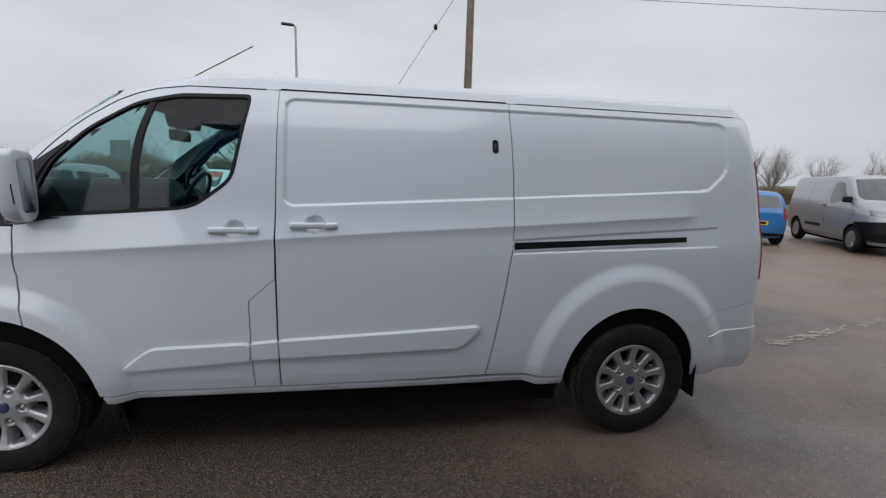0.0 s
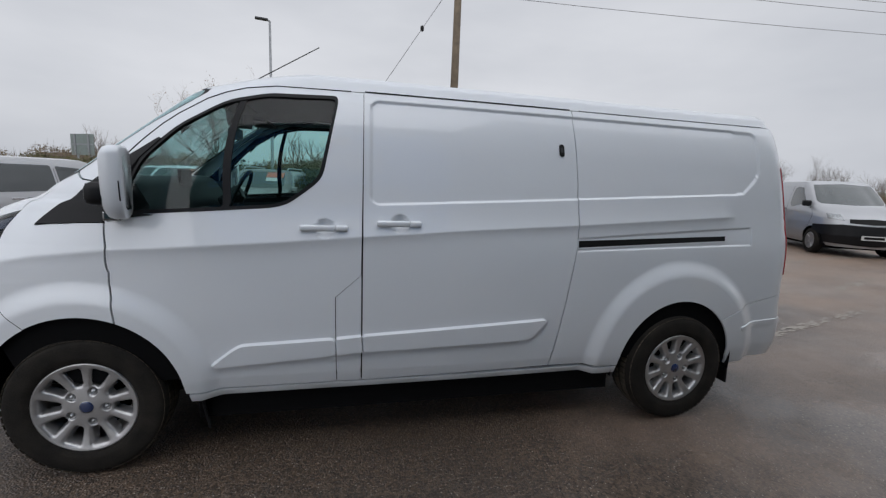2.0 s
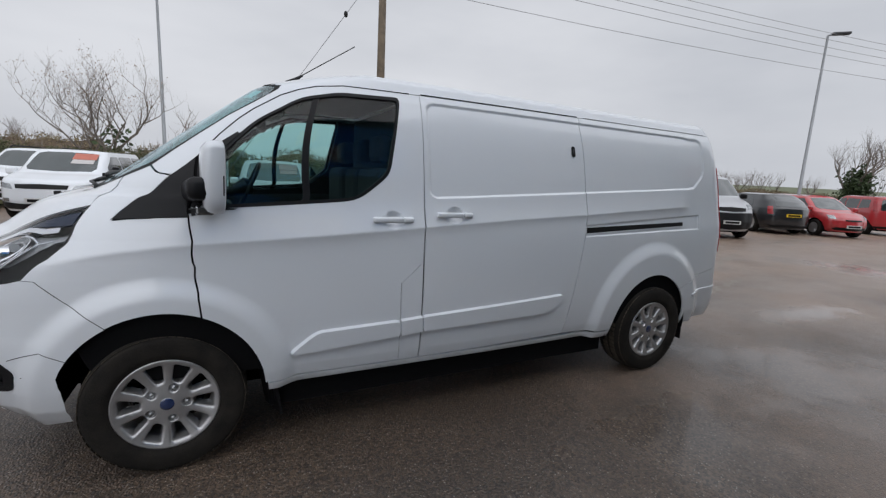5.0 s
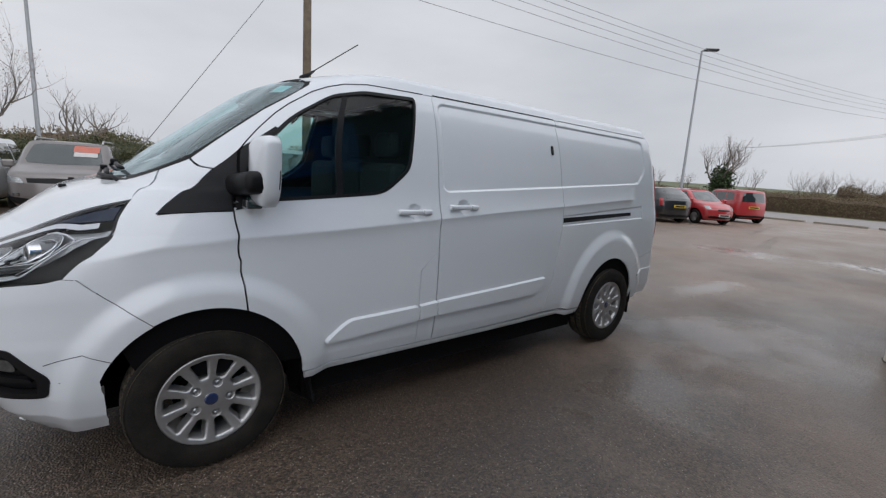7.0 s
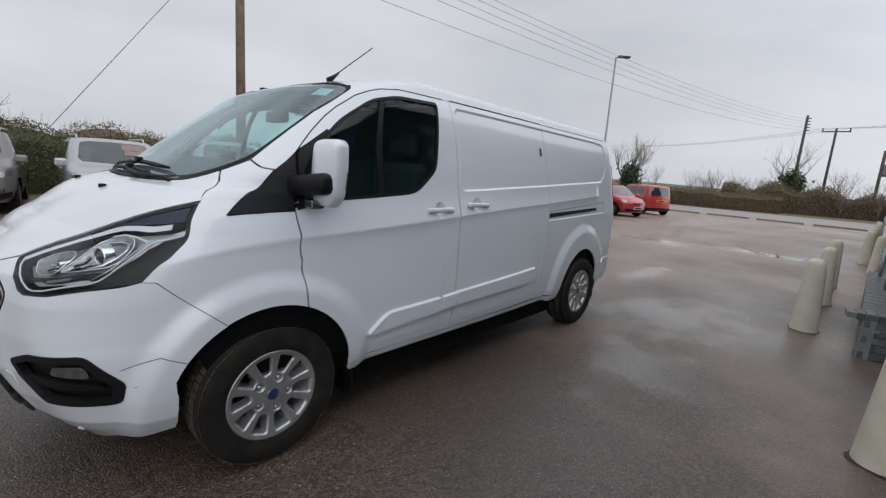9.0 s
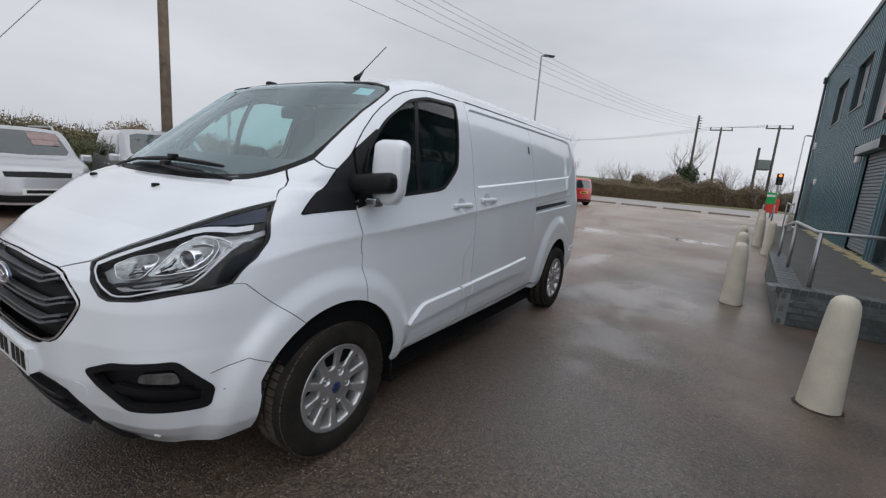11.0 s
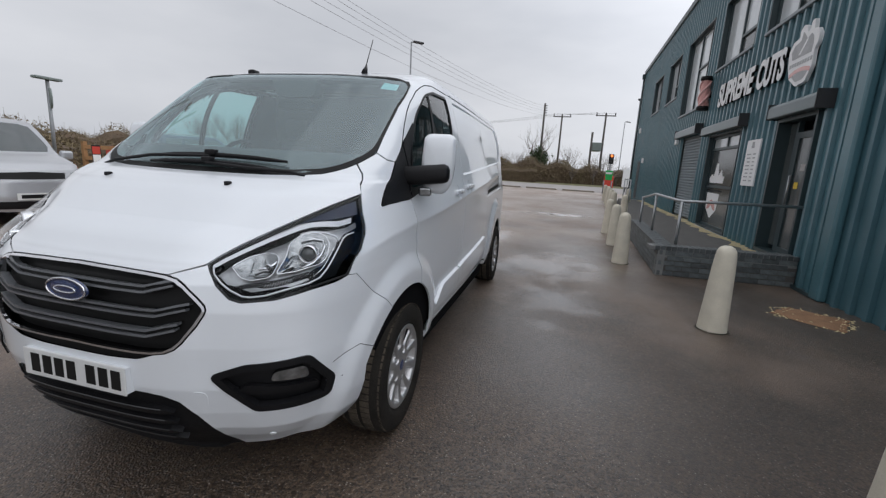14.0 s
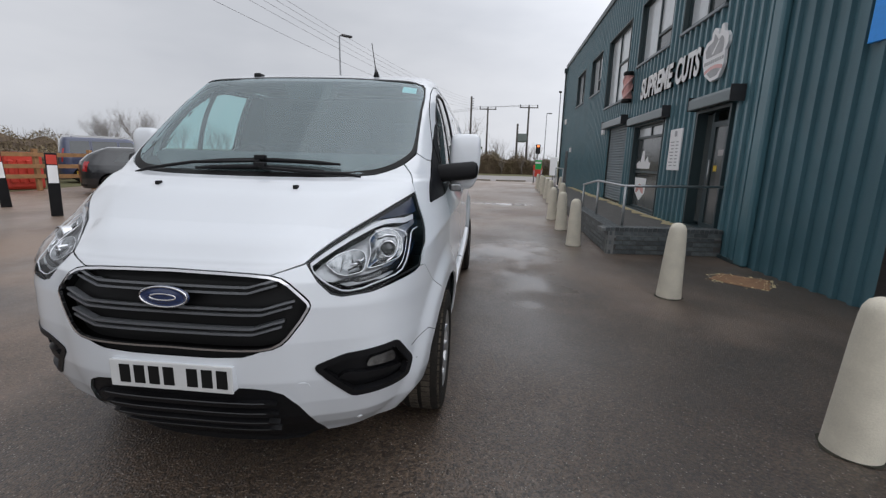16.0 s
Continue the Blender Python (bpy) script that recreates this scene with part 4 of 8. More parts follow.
    V.panel("mirror_mount", [(.502, 1.232), (.60, 1.270), (.475, 1.266), (.40, 1.42), (.370, 1.53), (.368, 1.625), (.352, 1.63), (.319, 1.53), (.322, 1.505), (.41, 1.377)], M["black_plastic"], van, "black plastic mirror mount", off=0.005, both=True, dz=0.02, rim=0.012)
    for sgn in (-1, 1):
        mirror = link_mesh("door_mirror", *mirror_shell(sgn), P, van, "large white door mirror", True)
        mirror.matrix_local = Matrix.Translation((.225, sgn * 1.04 - (.08 if sgn > 0 else 0.0), 0)) @ Matrix.Rotation(radians(-10 * sgn), 4, "Z") @ Matrix.Translation((-.225, -sgn * 1.04, 0))
        y = sgn
        arm = bmesh.new()
        add_box(arm, .122, .222, min(y * .84, y * 1.105), max(y * .84, y * 1.105), 1.318, 1.418, .03)
        for w in arm.verts:
            w.co.z -= .03 * max(0.0, (.98 - abs(w.co.y)) / .14)
        part("mirror_arm", arm, M["black_plastic"], mirror, "chunky black mirror arm", True)
        link_mesh("mirror_glass", *extrude_poly(rounded([(y * .972, 1.295), (y * 1.075, 1.30), (y * 1.092, 1.535), (y * .978, 1.54)], .03), .262, .268, "yz"), M["chrome"], mirror, "mirror glass")
        rim_poly = rounded([(y * .950, 1.268), (y * 1.078, 1.262), (y * 1.113, 1.315), (y * 1.128, 1.42), (y * 1.124, 1.548), (y * 1.098, 1.570), (y * .984, 1.568), (y * .955, 1.55), (y * .946, 1.42)], .045, 3)
        link_mesh("mirror_bezel", *extrude_poly(rim_poly, .256, .2615, "yz"), M["black_plastic"], mirror, "black mirror bezel")
        box("mirror_indicator", .160, .235, min(y * .945, y * 1.01), max(y * .945, y * 1.01), 1.245, 1.290, M["lens_clear"], mirror, "clear side indicator", bevel=.01)
    # handles
    for sgn in (-1, 1):
        for cx, z in HANDLES:
            p, n = V.at(np.array([V.sx(cx, z + .058)]), np.array([z + .058]))
            x0, x1, y = cx - .117, cx + .117, p[0][1] - .004
            bm = bmesh.new()
            add_box(bm, x0, x1 - .062, y - .036, y - .016, z - .015, z + .016, .009)
            add_box(bm, x0 + .004, x0 + .034, y - .026, y + .012, z - .012, z + .013, .004)
            h = part("door_handle", bm, P, van, "white door handle", True)
            bm = bmesh.new()
            add_box(bm, x1 - .060, x1, y - .035, y + .012, z - .0145, z + .0155, .009)
            part("handle_cap", bm, P, h, "", True)
            if sgn > 0:
                h.matrix_local = Matrix.Diagonal((1, -1, 1, 1))
    # side mouldings
    V.panel("side_moulding", rounded([(V.sx(.545, .515), .515), (V.sx(.66, .60), .605), (V.sx(.70, .625), .626), (V.sx(1.150, .642), .642), (V.sx(1.153, .555), .555)], .02), P, van, "white side moulding", off=0.022, both=True, rim=0.026, splay=0.009)
    V.panel("side_moulding", [(V.sx(1.162, .556), .556), (V.sx(1.160, .6425), .6425), (V.sx(1.286, .652), .652), (V.sx(1.292, .565), .565)], P, van, "white side moulding", off=0.022, both=True, rim=0.026, splay=0.009)
    V.panel("side_moulding", rounded([(1.301, .566), (1.297, .653), (2.340, .703), (2.352, .692), (2.262, .600), (2.225, .588)], .012), P, van, "white side moulding", off=0.022, both=True, rim=0.026, splay=0.009)
    V.panel("slide_rail", [(2.535, 1.128), (2.535, 1.168), (3.606, 1.203), (3.606, 1.173)], M["ink"], van, "black sliding door rail", off=0.004, both=True, dz=0.01)
    V.panel("rail_lip", [(2.535, 1.122), (2.535, 1.129), (3.606, 1.173), (3.606, 1.166)], P, van, off=0.005, both=True, dz=0.01)
    V.panel("slide_door_lock", rounded([(2.412, 1.650), (2.446, 1.650), (2.444, 1.722), (2.410, 1.722)], .015), M["ink"], van, "small black lock plate", off=0.004, dz=0.01)
    V.panel("lock_button", rounded([(2.420, 1.672), (2.438, 1.672), (2.436, 1.702), (2.418, 1.702)], .008), M["trim"], van, "grey lock button", off=0.007, dz=0.01)
    # tail lamps and rear face
    V.panel("tail_lamp", [(V.sx(4.085, 1.60), 1.60), (V.sx(4.075, 1.66), 1.66), (4.12, 1.70), (4.12, .94), (V.sx(4.15, .94), .94), (V.sx(4.13, 1.2), 1.2), (V.sx(4.105, 1.45), 1.45)], M["lens_red"], van, "tall red tail lamp", off=0.006, both=True, rim=0.01)
    V.panel("bumper_ledge", rounded([(3.80, .575), (3.79, .600), (3.90, .625), (4.17, .655), (4.17, .63), (3.95, .600)], .008), P, van, "white ledge along the rear bumper", off=0.006, both=True, rim=.014, splay=.006, ds=.03, dz=.02)
    # headlamps
    V.panel("headlamp_bowl", HEAD, M["lens_dark"], van, "smoked headlamp housing", off=-0.070, both=True)
    for k in range(2):
        build_headlamp(van, k)
    # fog lamp pockets
    V.panel("bumper_corner", [(.236, .47), (.341, .47), (.3435, .50), (.345, .53), (.252, .53), (.240, .50)], P, van, off=0.0012, both=True, ds=.012, dz=.012)
    V.panel("fog_pocket", inset(FOG, 0.002), M["black_plastic"], van, "black fog lamp surround", off=-0.035, both=True, dz=.02)
    V.strip("fog_rim", inset(FOG, -0.010), inset(FOG, .016), M["black_plastic"], van, "black fog lamp rim", off=0.005, both=True, rim=0.03)
    V.panel("fog_lamp", rounded([(.045, .585), (.06, .622), (.165, .628), (.178, .575)], .02), M["lens_clear"], van, "clear fog lamp", off=-0.012, both=True, rim=.02, dz=.02)
    V.panel("fog_blade", rounded([(-.08, .545), (-.04, .575), (.20, .545), (.21, .525), (-.03, .528)], .012), M["black_plastic"], van, "black blade under the fog lamp", off=-0.008, both=True, rim=.02, dz=.02)
    # grille
    V.panel("grille_backing", GRILLE, M["ink"], van, "black grille mesh", off=-0.045, whole=True)
    inner = [(V.s0, .9815), (-.63, .9785), (-.48, .9745), (-.386, .9685), (-.330, .959), (-.291, .942), (-.232, .897), (-.207, .876), (-.200, .866), (-.206, .854), (-.234, .815), (-.291, .752), (-.321, .729), (-.363, .7125), (-.421, .705), (-.51, .703), (-.73, .703), (V.s0, .705)]
    V.strip("grille_frame", GRILLE, inner, M["chrome"], van, "chrome grille frame", off=0.002, whole=True, closed=False, rim=0.012, n=260)
    V.panel("grille_lip", [(V.s0, .698), (-.42, .698), (-.445, .684), (-.495, .668), (-.67, .660), (V.s0, .659)], M["ink"], van, "black lip under the grille", off=-.012, whole=True, dz=.02)
    for top, end in ((.938, -.325), (.857, -.255), (.781, -.300)):
        for lift in (0.0, -.021):
            def edge(dz):
                z0 = top + lift + dz
                return [(V.s0, z0), (-.70, z0), (end - .15, z0), (end - .05, z0 + .022), (end - (.0 if lift == 0 else .012), z0 + .030)]
            V.strip("grille_bar", edge(.0045), edge(-.0040), M["grille_bar"], van, "thin grey grille bar", off=-.004, whole=True, closed=False, rim=.030, n=60)
        back = [(V.s0, top - .004), (end - .15, top - .004), (end - .05, top + .018), (end - .01, top + .024), (end - .05, top - .000), (end - .15, top - .020), (V.s0, top - .020)]
        V.panel("grille_bar_web", back, M["ink"], van, "", off=-.018, whole=True, dz=.02)
    badge = lathe([(0, .012), (.7, .011), (.92, .006), (.93, .009), (1.0, .008), (1.02, 0)], 40, "x")
    x_b = -.940
    ob = link_mesh("badge", [(x_b - v_[0], v_[1] * .096, .900 + v_[2] * .041) for v_ in badge[0]], badge[1], M["badge_blue"], van, "blue oval badge with a silver rim", True)
    ring = [(x_b - .010, .094 * math.cos(a), .900 + .039 * math.sin(a)) for a in np.linspace(0, 2 * math.pi, 40, endpoint=False)]
    bar("badge_rim", ring, .0035, M["chrome"], ob, "silver rim", closed=True)
    bar("badge_mark", [(x_b - .013, .052 * math.cos(a), .900 + .012 * math.sin(a)) for a in np.linspace(0, 2 * math.pi, 24, endpoint=False)], .003, M["chrome"], ob, "silver squiggle", closed=True)
    # number plate with bars for its characters
    plate = box("number_plate", -.957, -.950, -.25, .25, .528, .639, M["plate_white"], van, "white number plate", bevel=.004)
    for k in range(7):
        y = .208 - k * .060 - (.035 if k > 3 else 0)
        box("plate_mark", -.9590, -.9565, y - .043, y, .548, .622, M["ink"], plate)
    box("plate_plinth", -.951, -.90, -.25, .25, .535, .635, P, van)
    # lower grille
    low = [(V.s0, .540), (-.484, .534), (-.395, .525), (-.325, .501), (-.262, .438), (-.10, .195), (-.26, .160), (V.s0, .148)]
    V.panel("lower_grille", low, M["black_plastic"], van, "black lower bumper grille", off=-0.012, whole=True, rim=.05, dz=.02)
    for z0 in (.470, .415, .360, .305):
        V.panel("lower_slat", [(V.s0, z0), (-.42, z0), (-.36, z0 - .012), (-.42, z0 - .026), (V.s0, z0 - .026)], M["black_plastic"], van, off=0.010, whole=True, rim=.025, dz=.02)
        # grey strip paints the highlight along each slat's top edge
        V.strip("slat_edge", [(V.s0, z0 + .001), (-.42, z0 + .001)], [(V.s0, z0 - .005), (-.42, z0 - .005)], M["grille_bar"], van, "grey strip painted as highlight on the slat", off=.0115, whole=True, closed=False, n=30)
    V.panel("tow_cover", rounded([(-.268, .482), (-.205, .475), (-.195, .545), (-.255, .556)], .025), P, van, "round-cornered tow eye cover", off=0.002, rim=.01, dz=.02)
    for s_, z_ in ((.04, .300),):
        for sgn in (-1, 1):
            p, n = V.at(np.array([s_]), np.array([z_]), 0.0)
            q = Vector(p[0]) if sgn < 0 else Vector(p[0] * np.array([1, -1, 1]))
            d = Vector(n[0]) if sgn < 0 else Vector(n[0] * np.array([1, -1, 1]))
            link_mesh("parking_sensor", *lathe([(0, .004), (.010, .004), (.013, .002), (.014, -.004)], 16, "z", m=Matrix.Translation(q) @ d.to_track_quat("Z", "Y").to_matrix().to_4x4()), M["paint_cup"], van, "small round parking sensor")
    # washer jets, wipers, aerial
    for sgn in (-1, 1):
        p, n = V.at(np.array([-.43]), np.array([1.268]), .004)
        x, y, z = p[0][0], p[0][1] * -sgn, p[0][2]
        box("washer_jet", x - .015, x + .015, y - .010, y + .010, z - .01, z + .009, M["black_plastic"], van, "black washer jet", bevel=.005)
    def on_screen(y, z, off):
        return V.at(np.array([V.sy(max(.003, abs(y)), z)]), np.array([z]), off)[0][0] * np.array([1, 1 if y < 0 else -1, 1])
    for z, ya, yb, pivot in ((1.374, .24, -.45, .62), (1.340, .25, -.39, -.56)):
        mid_y = -.06 if pivot > 0 else -.08
        wiper = bar("wiper", [on_screen(pivot, 1.330 if pivot < 0 else 1.325, -.004), on_screen(pivot * .88, 1.336, .010), on_screen((pivot + mid_y) / 2, z - .010, .022), on_screen(mid_y, z, .026)], [.008, .008, .008, .007], M["black_plastic"], van, "black windscreen wiper", seg=8)
        bar("wiper_blade", [on_screen(ya + (yb - ya) * k / 8, z + .012 * math.sin(math.pi * k / 8), .016) for k in range(9)], [.006, .011, .012, .012, .013, .012, .012, .011, .006], M["black_plastic"], wiper, "", seg=6)
        clip = on_screen(mid_y, z + .012, .03)
        box("blade_clip", clip[0] - .018, clip[0] + .014, clip[1] - .028, clip[1] + .028, clip[2] - .012, clip[2] + .014, M["black_plastic"], wiper, bevel=.006)
    for line in ([(.245, .605), (.324, .646), (.375, .601)],):
        dense = [(line[k][0] + (line[k + 1][0] - line[k][0]) * q / 6, line[k][1] + (line[k + 1][1] - line[k][1]) * q / 6) for k in range(2) for q in range(7)]
        arr = np.array(dense)
        for fl in (1, -1):
            bar("bumper_seam", V.at(arr[:, 0], arr[:, 1], .0004)[0] * np.array([1, fl, 1]), .0016, M["trim"], van, "thin bumper seam", seg=4)
    aerial = bar("aerial", [(.612, -.409, 1.955), (.66, -.395, 1.99), (.70, -.380, 2.02)], [.020, .011, .006], M["black_plastic"], van, "black roof aerial", seg=8)
    bar("aerial_whip", [(.69, -.383, 2.015), (1.04, -.266, 2.263)], .0032, M["ink"], aerial, "", seg=6)
    box("roof_camera", .56, .63, .37, .42, 1.925, 1.963, M["black_plastic"], van, "small black roof fitting", bevel=.012)
    # rear mud flaps, front flaps
    for x, a in ((.44, 0), (3.745, 0)):
        for sgn in (-1, 1):
            flap = box("mud_flap", -.007, .007, -.10, .10, -.24, .02, M["black_plastic"], van, "black rubber mud flap", bevel=.005)
            flap.matrix_local = pose(x + .005, sgn * .82, .385 if x < 1 else .43, 0, -10 if x < 1 else -3, -20 * sgn if x < 1 else 0)
    for x0, x1, w, z0 in ((-.40, .46, .64, .25), (.46, 2.86, .87, .20), (2.86, 3.95, .60, .25)):
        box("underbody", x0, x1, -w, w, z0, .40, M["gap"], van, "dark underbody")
    for x in (0.0, 3.297):
        for sgn in (-1, 1):
            build_wheel(van, x, sgn * .866, sgn)
    build_cab(van)
    return van


def mirror_shell(sgn):
    """A tall rounded mirror housing, open face to the rear, foot narrower."""
    out = [(.955, 1.262), (1.075, 1.255), (1.112, 1.31), (1.128, 1.42), (1.126, 1.55), (1.10, 1.574), (.985, 1.572), (.957, 1.555), (.945, 1.42)]
    rings, poly = [], rounded(out, .05, 3)
    cy, cz = 1.04, 1.415
    for x, k in ((.268, .94), (.262, 1.0), (.226, 1.0), (.203, .95), (.189, .82), (.182, .5), (.179, .1)):
        rings.append([(x, sgn * (cy + (p[0] - cy) * k), cz + (p[1] - cz) * k) for p in poly])
    n = len(poly)
    v = [p for r in rings for p in r]
    f = [(i * n + k, i * n + (k + 1) % n, (i + 1) * n + (k + 1) % n, (i + 1) * n + k) for i in range(len(rings) - 1) for k in range(n)]
    f += [tuple(range((len(rings) - 1) * n, len(rings) * n)), tuple(range(n))[::-1]]
    return v, (f if sgn < 0 else [q[::-1] for q in f])


def build_headlamp(van, other):
    """Clear cover, light guides, two bowl reflectors with a projector; other: on the far flank."""
    flip = np.array([1, -1, 1]) if other else np.array([1, 1, 1])

    def put(name, p, f, material, parent, label="", n=None):
        return link_mesh(name, p * flip, [q[::-1] for q in f] if other else f, material, parent, label, True, None if n is None else n * flip)

    def sheet_of(name, poly, material, label, off, parent, rim=0.0, ds=.02, dz=.015):
        p, n, f = V.patch(poly, off, ds=ds, dz=dz, rim=rim)
        return put(name, p, f, material, parent, label, n)

    def wire(name, line, r, off, material, parent, label="", closed=False):
        a = np.array(line)
        return bar(name, V.at(a[:, 0], a[:, 1], off)[0] * flip, r, material, parent, label, seg=6, closed=closed)

    def bowl(name, poly, centre, deep, parent, label):
        a, c, rings = np.array(poly), np.array(centre), []
        for k in np.linspace(1, 0.12, 8):
            q = c + (a - c) * k
            rings.append(V.at(q[:, 0], q[:, 1], -.026 - deep * (1 - k ** 2.2))[0])
        m = len(a)
        f = [(i * m + k, i * m + (k + 1) % m, (i + 1) * m + (k + 1) % m, (i + 1) * m + k) for i in range(7) for k in range(m)] + [tuple(range(7 * m, 8 * m))]
        return put(name, np.concatenate(rings), f, M["lens_clear"], parent, label)

    lamp = sheet_of("headlamp", HEAD, M["lamp_glass"], "large swept headlamp with a clear cover", .003, van)
    e0, e1 = np.array(HEAD), np.array(inset(HEAD, .0075))
    pb = np.concatenate([V.at(e0[:, 0], e0[:, 1], -.002)[0], V.at(e1[:, 0], e1[:, 1], -.006)[0]])
    k0 = len(HEAD)
    put("lamp_border", pb, [(k, (k + 1) % k0, k0 + (k + 1) % k0, k0 + k) for k in range(k0)], M["ink"], lamp, "black lamp border")
    up = [(-.213, 1.019), (-.182, 1.043), (-.138, 1.069), (-.074, 1.105), (.012, 1.147), (.06, 1.161), (.11, 1.165), (.16, 1.164), (.207, 1.174)]
    lo = [(-.203, 1.012), (-.174, 1.035), (-.132, 1.060), (-.069, 1.095), (.017, 1.133), (.062, 1.146), (.11, 1.149), (.165, 1.145), (.215, 1.155)]
    low_line = [(-.209, 1.016), (-.192, .991), (-.15, .962), (-.11, .937), (-.062, .917), (-.03, .914), (.022, .920), (.11, .943), (.16, .955), (.19, .968), (.206, .995), (.211, 1.03), (.210, 1.07), (.207, 1.10), (.215, 1.111), (.238, 1.117)]
    sheet_of("lamp_bezel", [(-.214, 1.026), (-.162, 1.063), (-.081, 1.111), (.0, 1.153), (.04, 1.172), (.04, 1.152), (.012, 1.143), (-.074, 1.100), (-.138, 1.064), (-.182, 1.038)], M["lamp_bezel"], "satin grey lamp bezel", -.016, lamp)
    sheet_of("lamp_bezel", [(-.196, 1.0), (-.145, .968), (-.10, .962), (.03, .978), (.16, 1.004), (.198, 1.02), (.204, 1.07), (.198, 1.10), (.214, 1.122), (.262, 1.142), (.250, 1.164), (.214, 1.150), (.11, 1.146), (.05, 1.142), (-.069, 1.095), (-.174, 1.035)], M["lamp_bezel"], "satin grey lamp bezel", -.050, lamp)
    a, b = np.array(up), np.array(lo)
    pu, pl = V.at(a[:, 0], a[:, 1], -.008)[0], V.at(b[:, 0], b[:, 1], -.014)[0]
    m = len(up)
    put("light_guide", np.concatenate([pu, pl]), [(k, k + m, k + m + 1, k + 1) for k in range(m - 1)], M["light_guide"], lamp, "white upper light guide")
    wire("guide_line", low_line, .0034, -.010, M["light_guide"], lamp, "thin bright light guide")
    wire("guide_line", [(.17, .975), (.192, 1.0), (.196, 1.03), (.195, 1.07), (.190, 1.098)], .0018, -.016, M["chrome"], lamp, "thin bright light guide")
    r1 = rounded([(-.152, 1.026), (-.108, 1.056), (-.05, 1.071), (-.010, 1.066), (.012, 1.052), (.026, 1.020), (.020, .988), (-.05, .976), (-.093, .985)], .014, 3)
    r2 = rounded([(.036, .997), (.112, 1.008), (.181, 1.026), (.189, 1.05), (.163, 1.098), (.127, 1.124), (.082, 1.134), (.03, 1.124), (.006, 1.104), (.034, 1.055)], .014, 3)
    for poly, centre, nm in ((r1, (-.035, 1.024), "main_reflector"), (r2, (.10, 1.066), "dipped_reflector")):
        bowl(nm, poly, centre, .026, lamp, "silvered bowl reflector")
        wire("reflector_rim", poly, .0020, -.025, M["chrome"], lamp, "bright reflector rim", True)
    # stepped facets and brackets within the bowls
    for f0, f1 in (((-.11, 1.02), (-.085, .987)), ((-.085, 1.045), (-.052, .982)), ((-.05, 1.062), (-.025, 1.03))):
        wire("reflector_facet", [f0, ((f0[0] + f1[0]) / 2 - .006, (f0[1] + f1[1]) / 2), f1], .0026, -.040, M["lens_clear"], lamp)
    wire("lamp_bracket", [(-.04, 1.018), (-.015, 1.026), (.004, 1.036), (.008, 1.048)], .0052, -.030, M["chrome"], lamp, "bright bracket")
    wire("lamp_bracket", [(-.045, 1.0), (-.02, 1.012), (.008, 1.014)], .0036, -.034, M["ink"], lamp, "dark bracket")
    wire("lamp_bracket", [(.05, 1.108), (.09, 1.116), (.132, 1.108), (.155, 1.085), (.162, 1.058), (.150, 1.034), (.118, 1.022)], .0040, -.030, M["chrome"], lamp, "bright bracket")
    wire("lamp_bracket", [(.048, 1.030), (.060, 1.048), (.052, 1.066)], .0060, -.036, M["lens_clear"], lamp, "dull bracket")
    wire("lamp_bracket", [(.055, 1.005), (.064, 1.022), (.082, 1.028)], .0034, -.034, M["ink"], lamp, "dark bracket")
    wire("reflector_brow", [(.028, 1.127), (.07, 1.137), (.128, 1.131), (.178, 1.116), (.196, 1.098)], .0046, -.026, M["light_guide"], lamp, "bright brow over the reflector")
    for s_, z_, r, d_ in ((.108, 1.068, .030, -.030), (-.012, 1.034, .010, -.036)):
        p, n = V.at(np.array([s_]), np.array([z_]), d_)
        q = Vector(p[0] * flip)
        d = Vector((-.93, -.30 * flip[1], .02))
        turn = Matrix.Translation(q) @ d.to_track_quat("Z", "Y").to_matrix().to_4x4()
        ring = link_mesh("projector_ring", *lathe([(r * 1.02, .016), (r * 1.12, .020), (r * 1.22, .014), (r * 1.25, -.02)], 24, "z", m=turn), M["chrome"], lamp, "bright projector ring", True)
        link_mesh("projector_lens", *lathe([(0, .024), (r * .5, .021), (r * .85, .012), (r, .004)], 24, "z", m=turn), M["projector"], ring, "dark glass projector lens", True)
    sheet_of("lower_vane", rounded([(-.10, .957), (-.05, .953), (.09, .970), (.178, .992), (.186, 1.004), (.165, 1.001), (.05, .980), (-.06, .967)], .006), M["lens_dark"], "dark ribbed vane", -.026, lamp, .01)
    sheet_of("lower_vane", rounded([(-.072, .940), (-.03, .930), (.10, .950), (.165, .968), (.155, .974), (.06, .957), (-.04, .946)], .005), M["lamp_bezel"], "grey ribbed vane", -.030, lamp, .01)
    for k in range(11):
        s_ = .012 + .0085 * k
        wire("vane_rib", [(s_, .950 + .0016 * k), (s_ + .002, .964 + .0016 * k)], .0014, -.024, M["steel"], lamp)
    sheet_of("indicator_lens", [(.012, 1.158), (.08, 1.194), (.16, 1.228), (.203, 1.243), (.230, 1.187), (.2, 1.181), (.11, 1.172), (.05, 1.168)], M["lens_navy"], "dark blue-grey indicator window", -.012, lamp, .01)


M["grille_bar"] = mat("grey_grille_plastic", (.10, .105, .112), rough=.3, vary=.15)
M["light_guide"] = mat("white_light_guide", (.62, .63, .66), rough=.25, coat=.6, vary=.03)
M["lens_navy"] = mat("dark_blue_lens", (.012, .02, .042), rough=.35, spec=.2, vary=.3, scale=18)


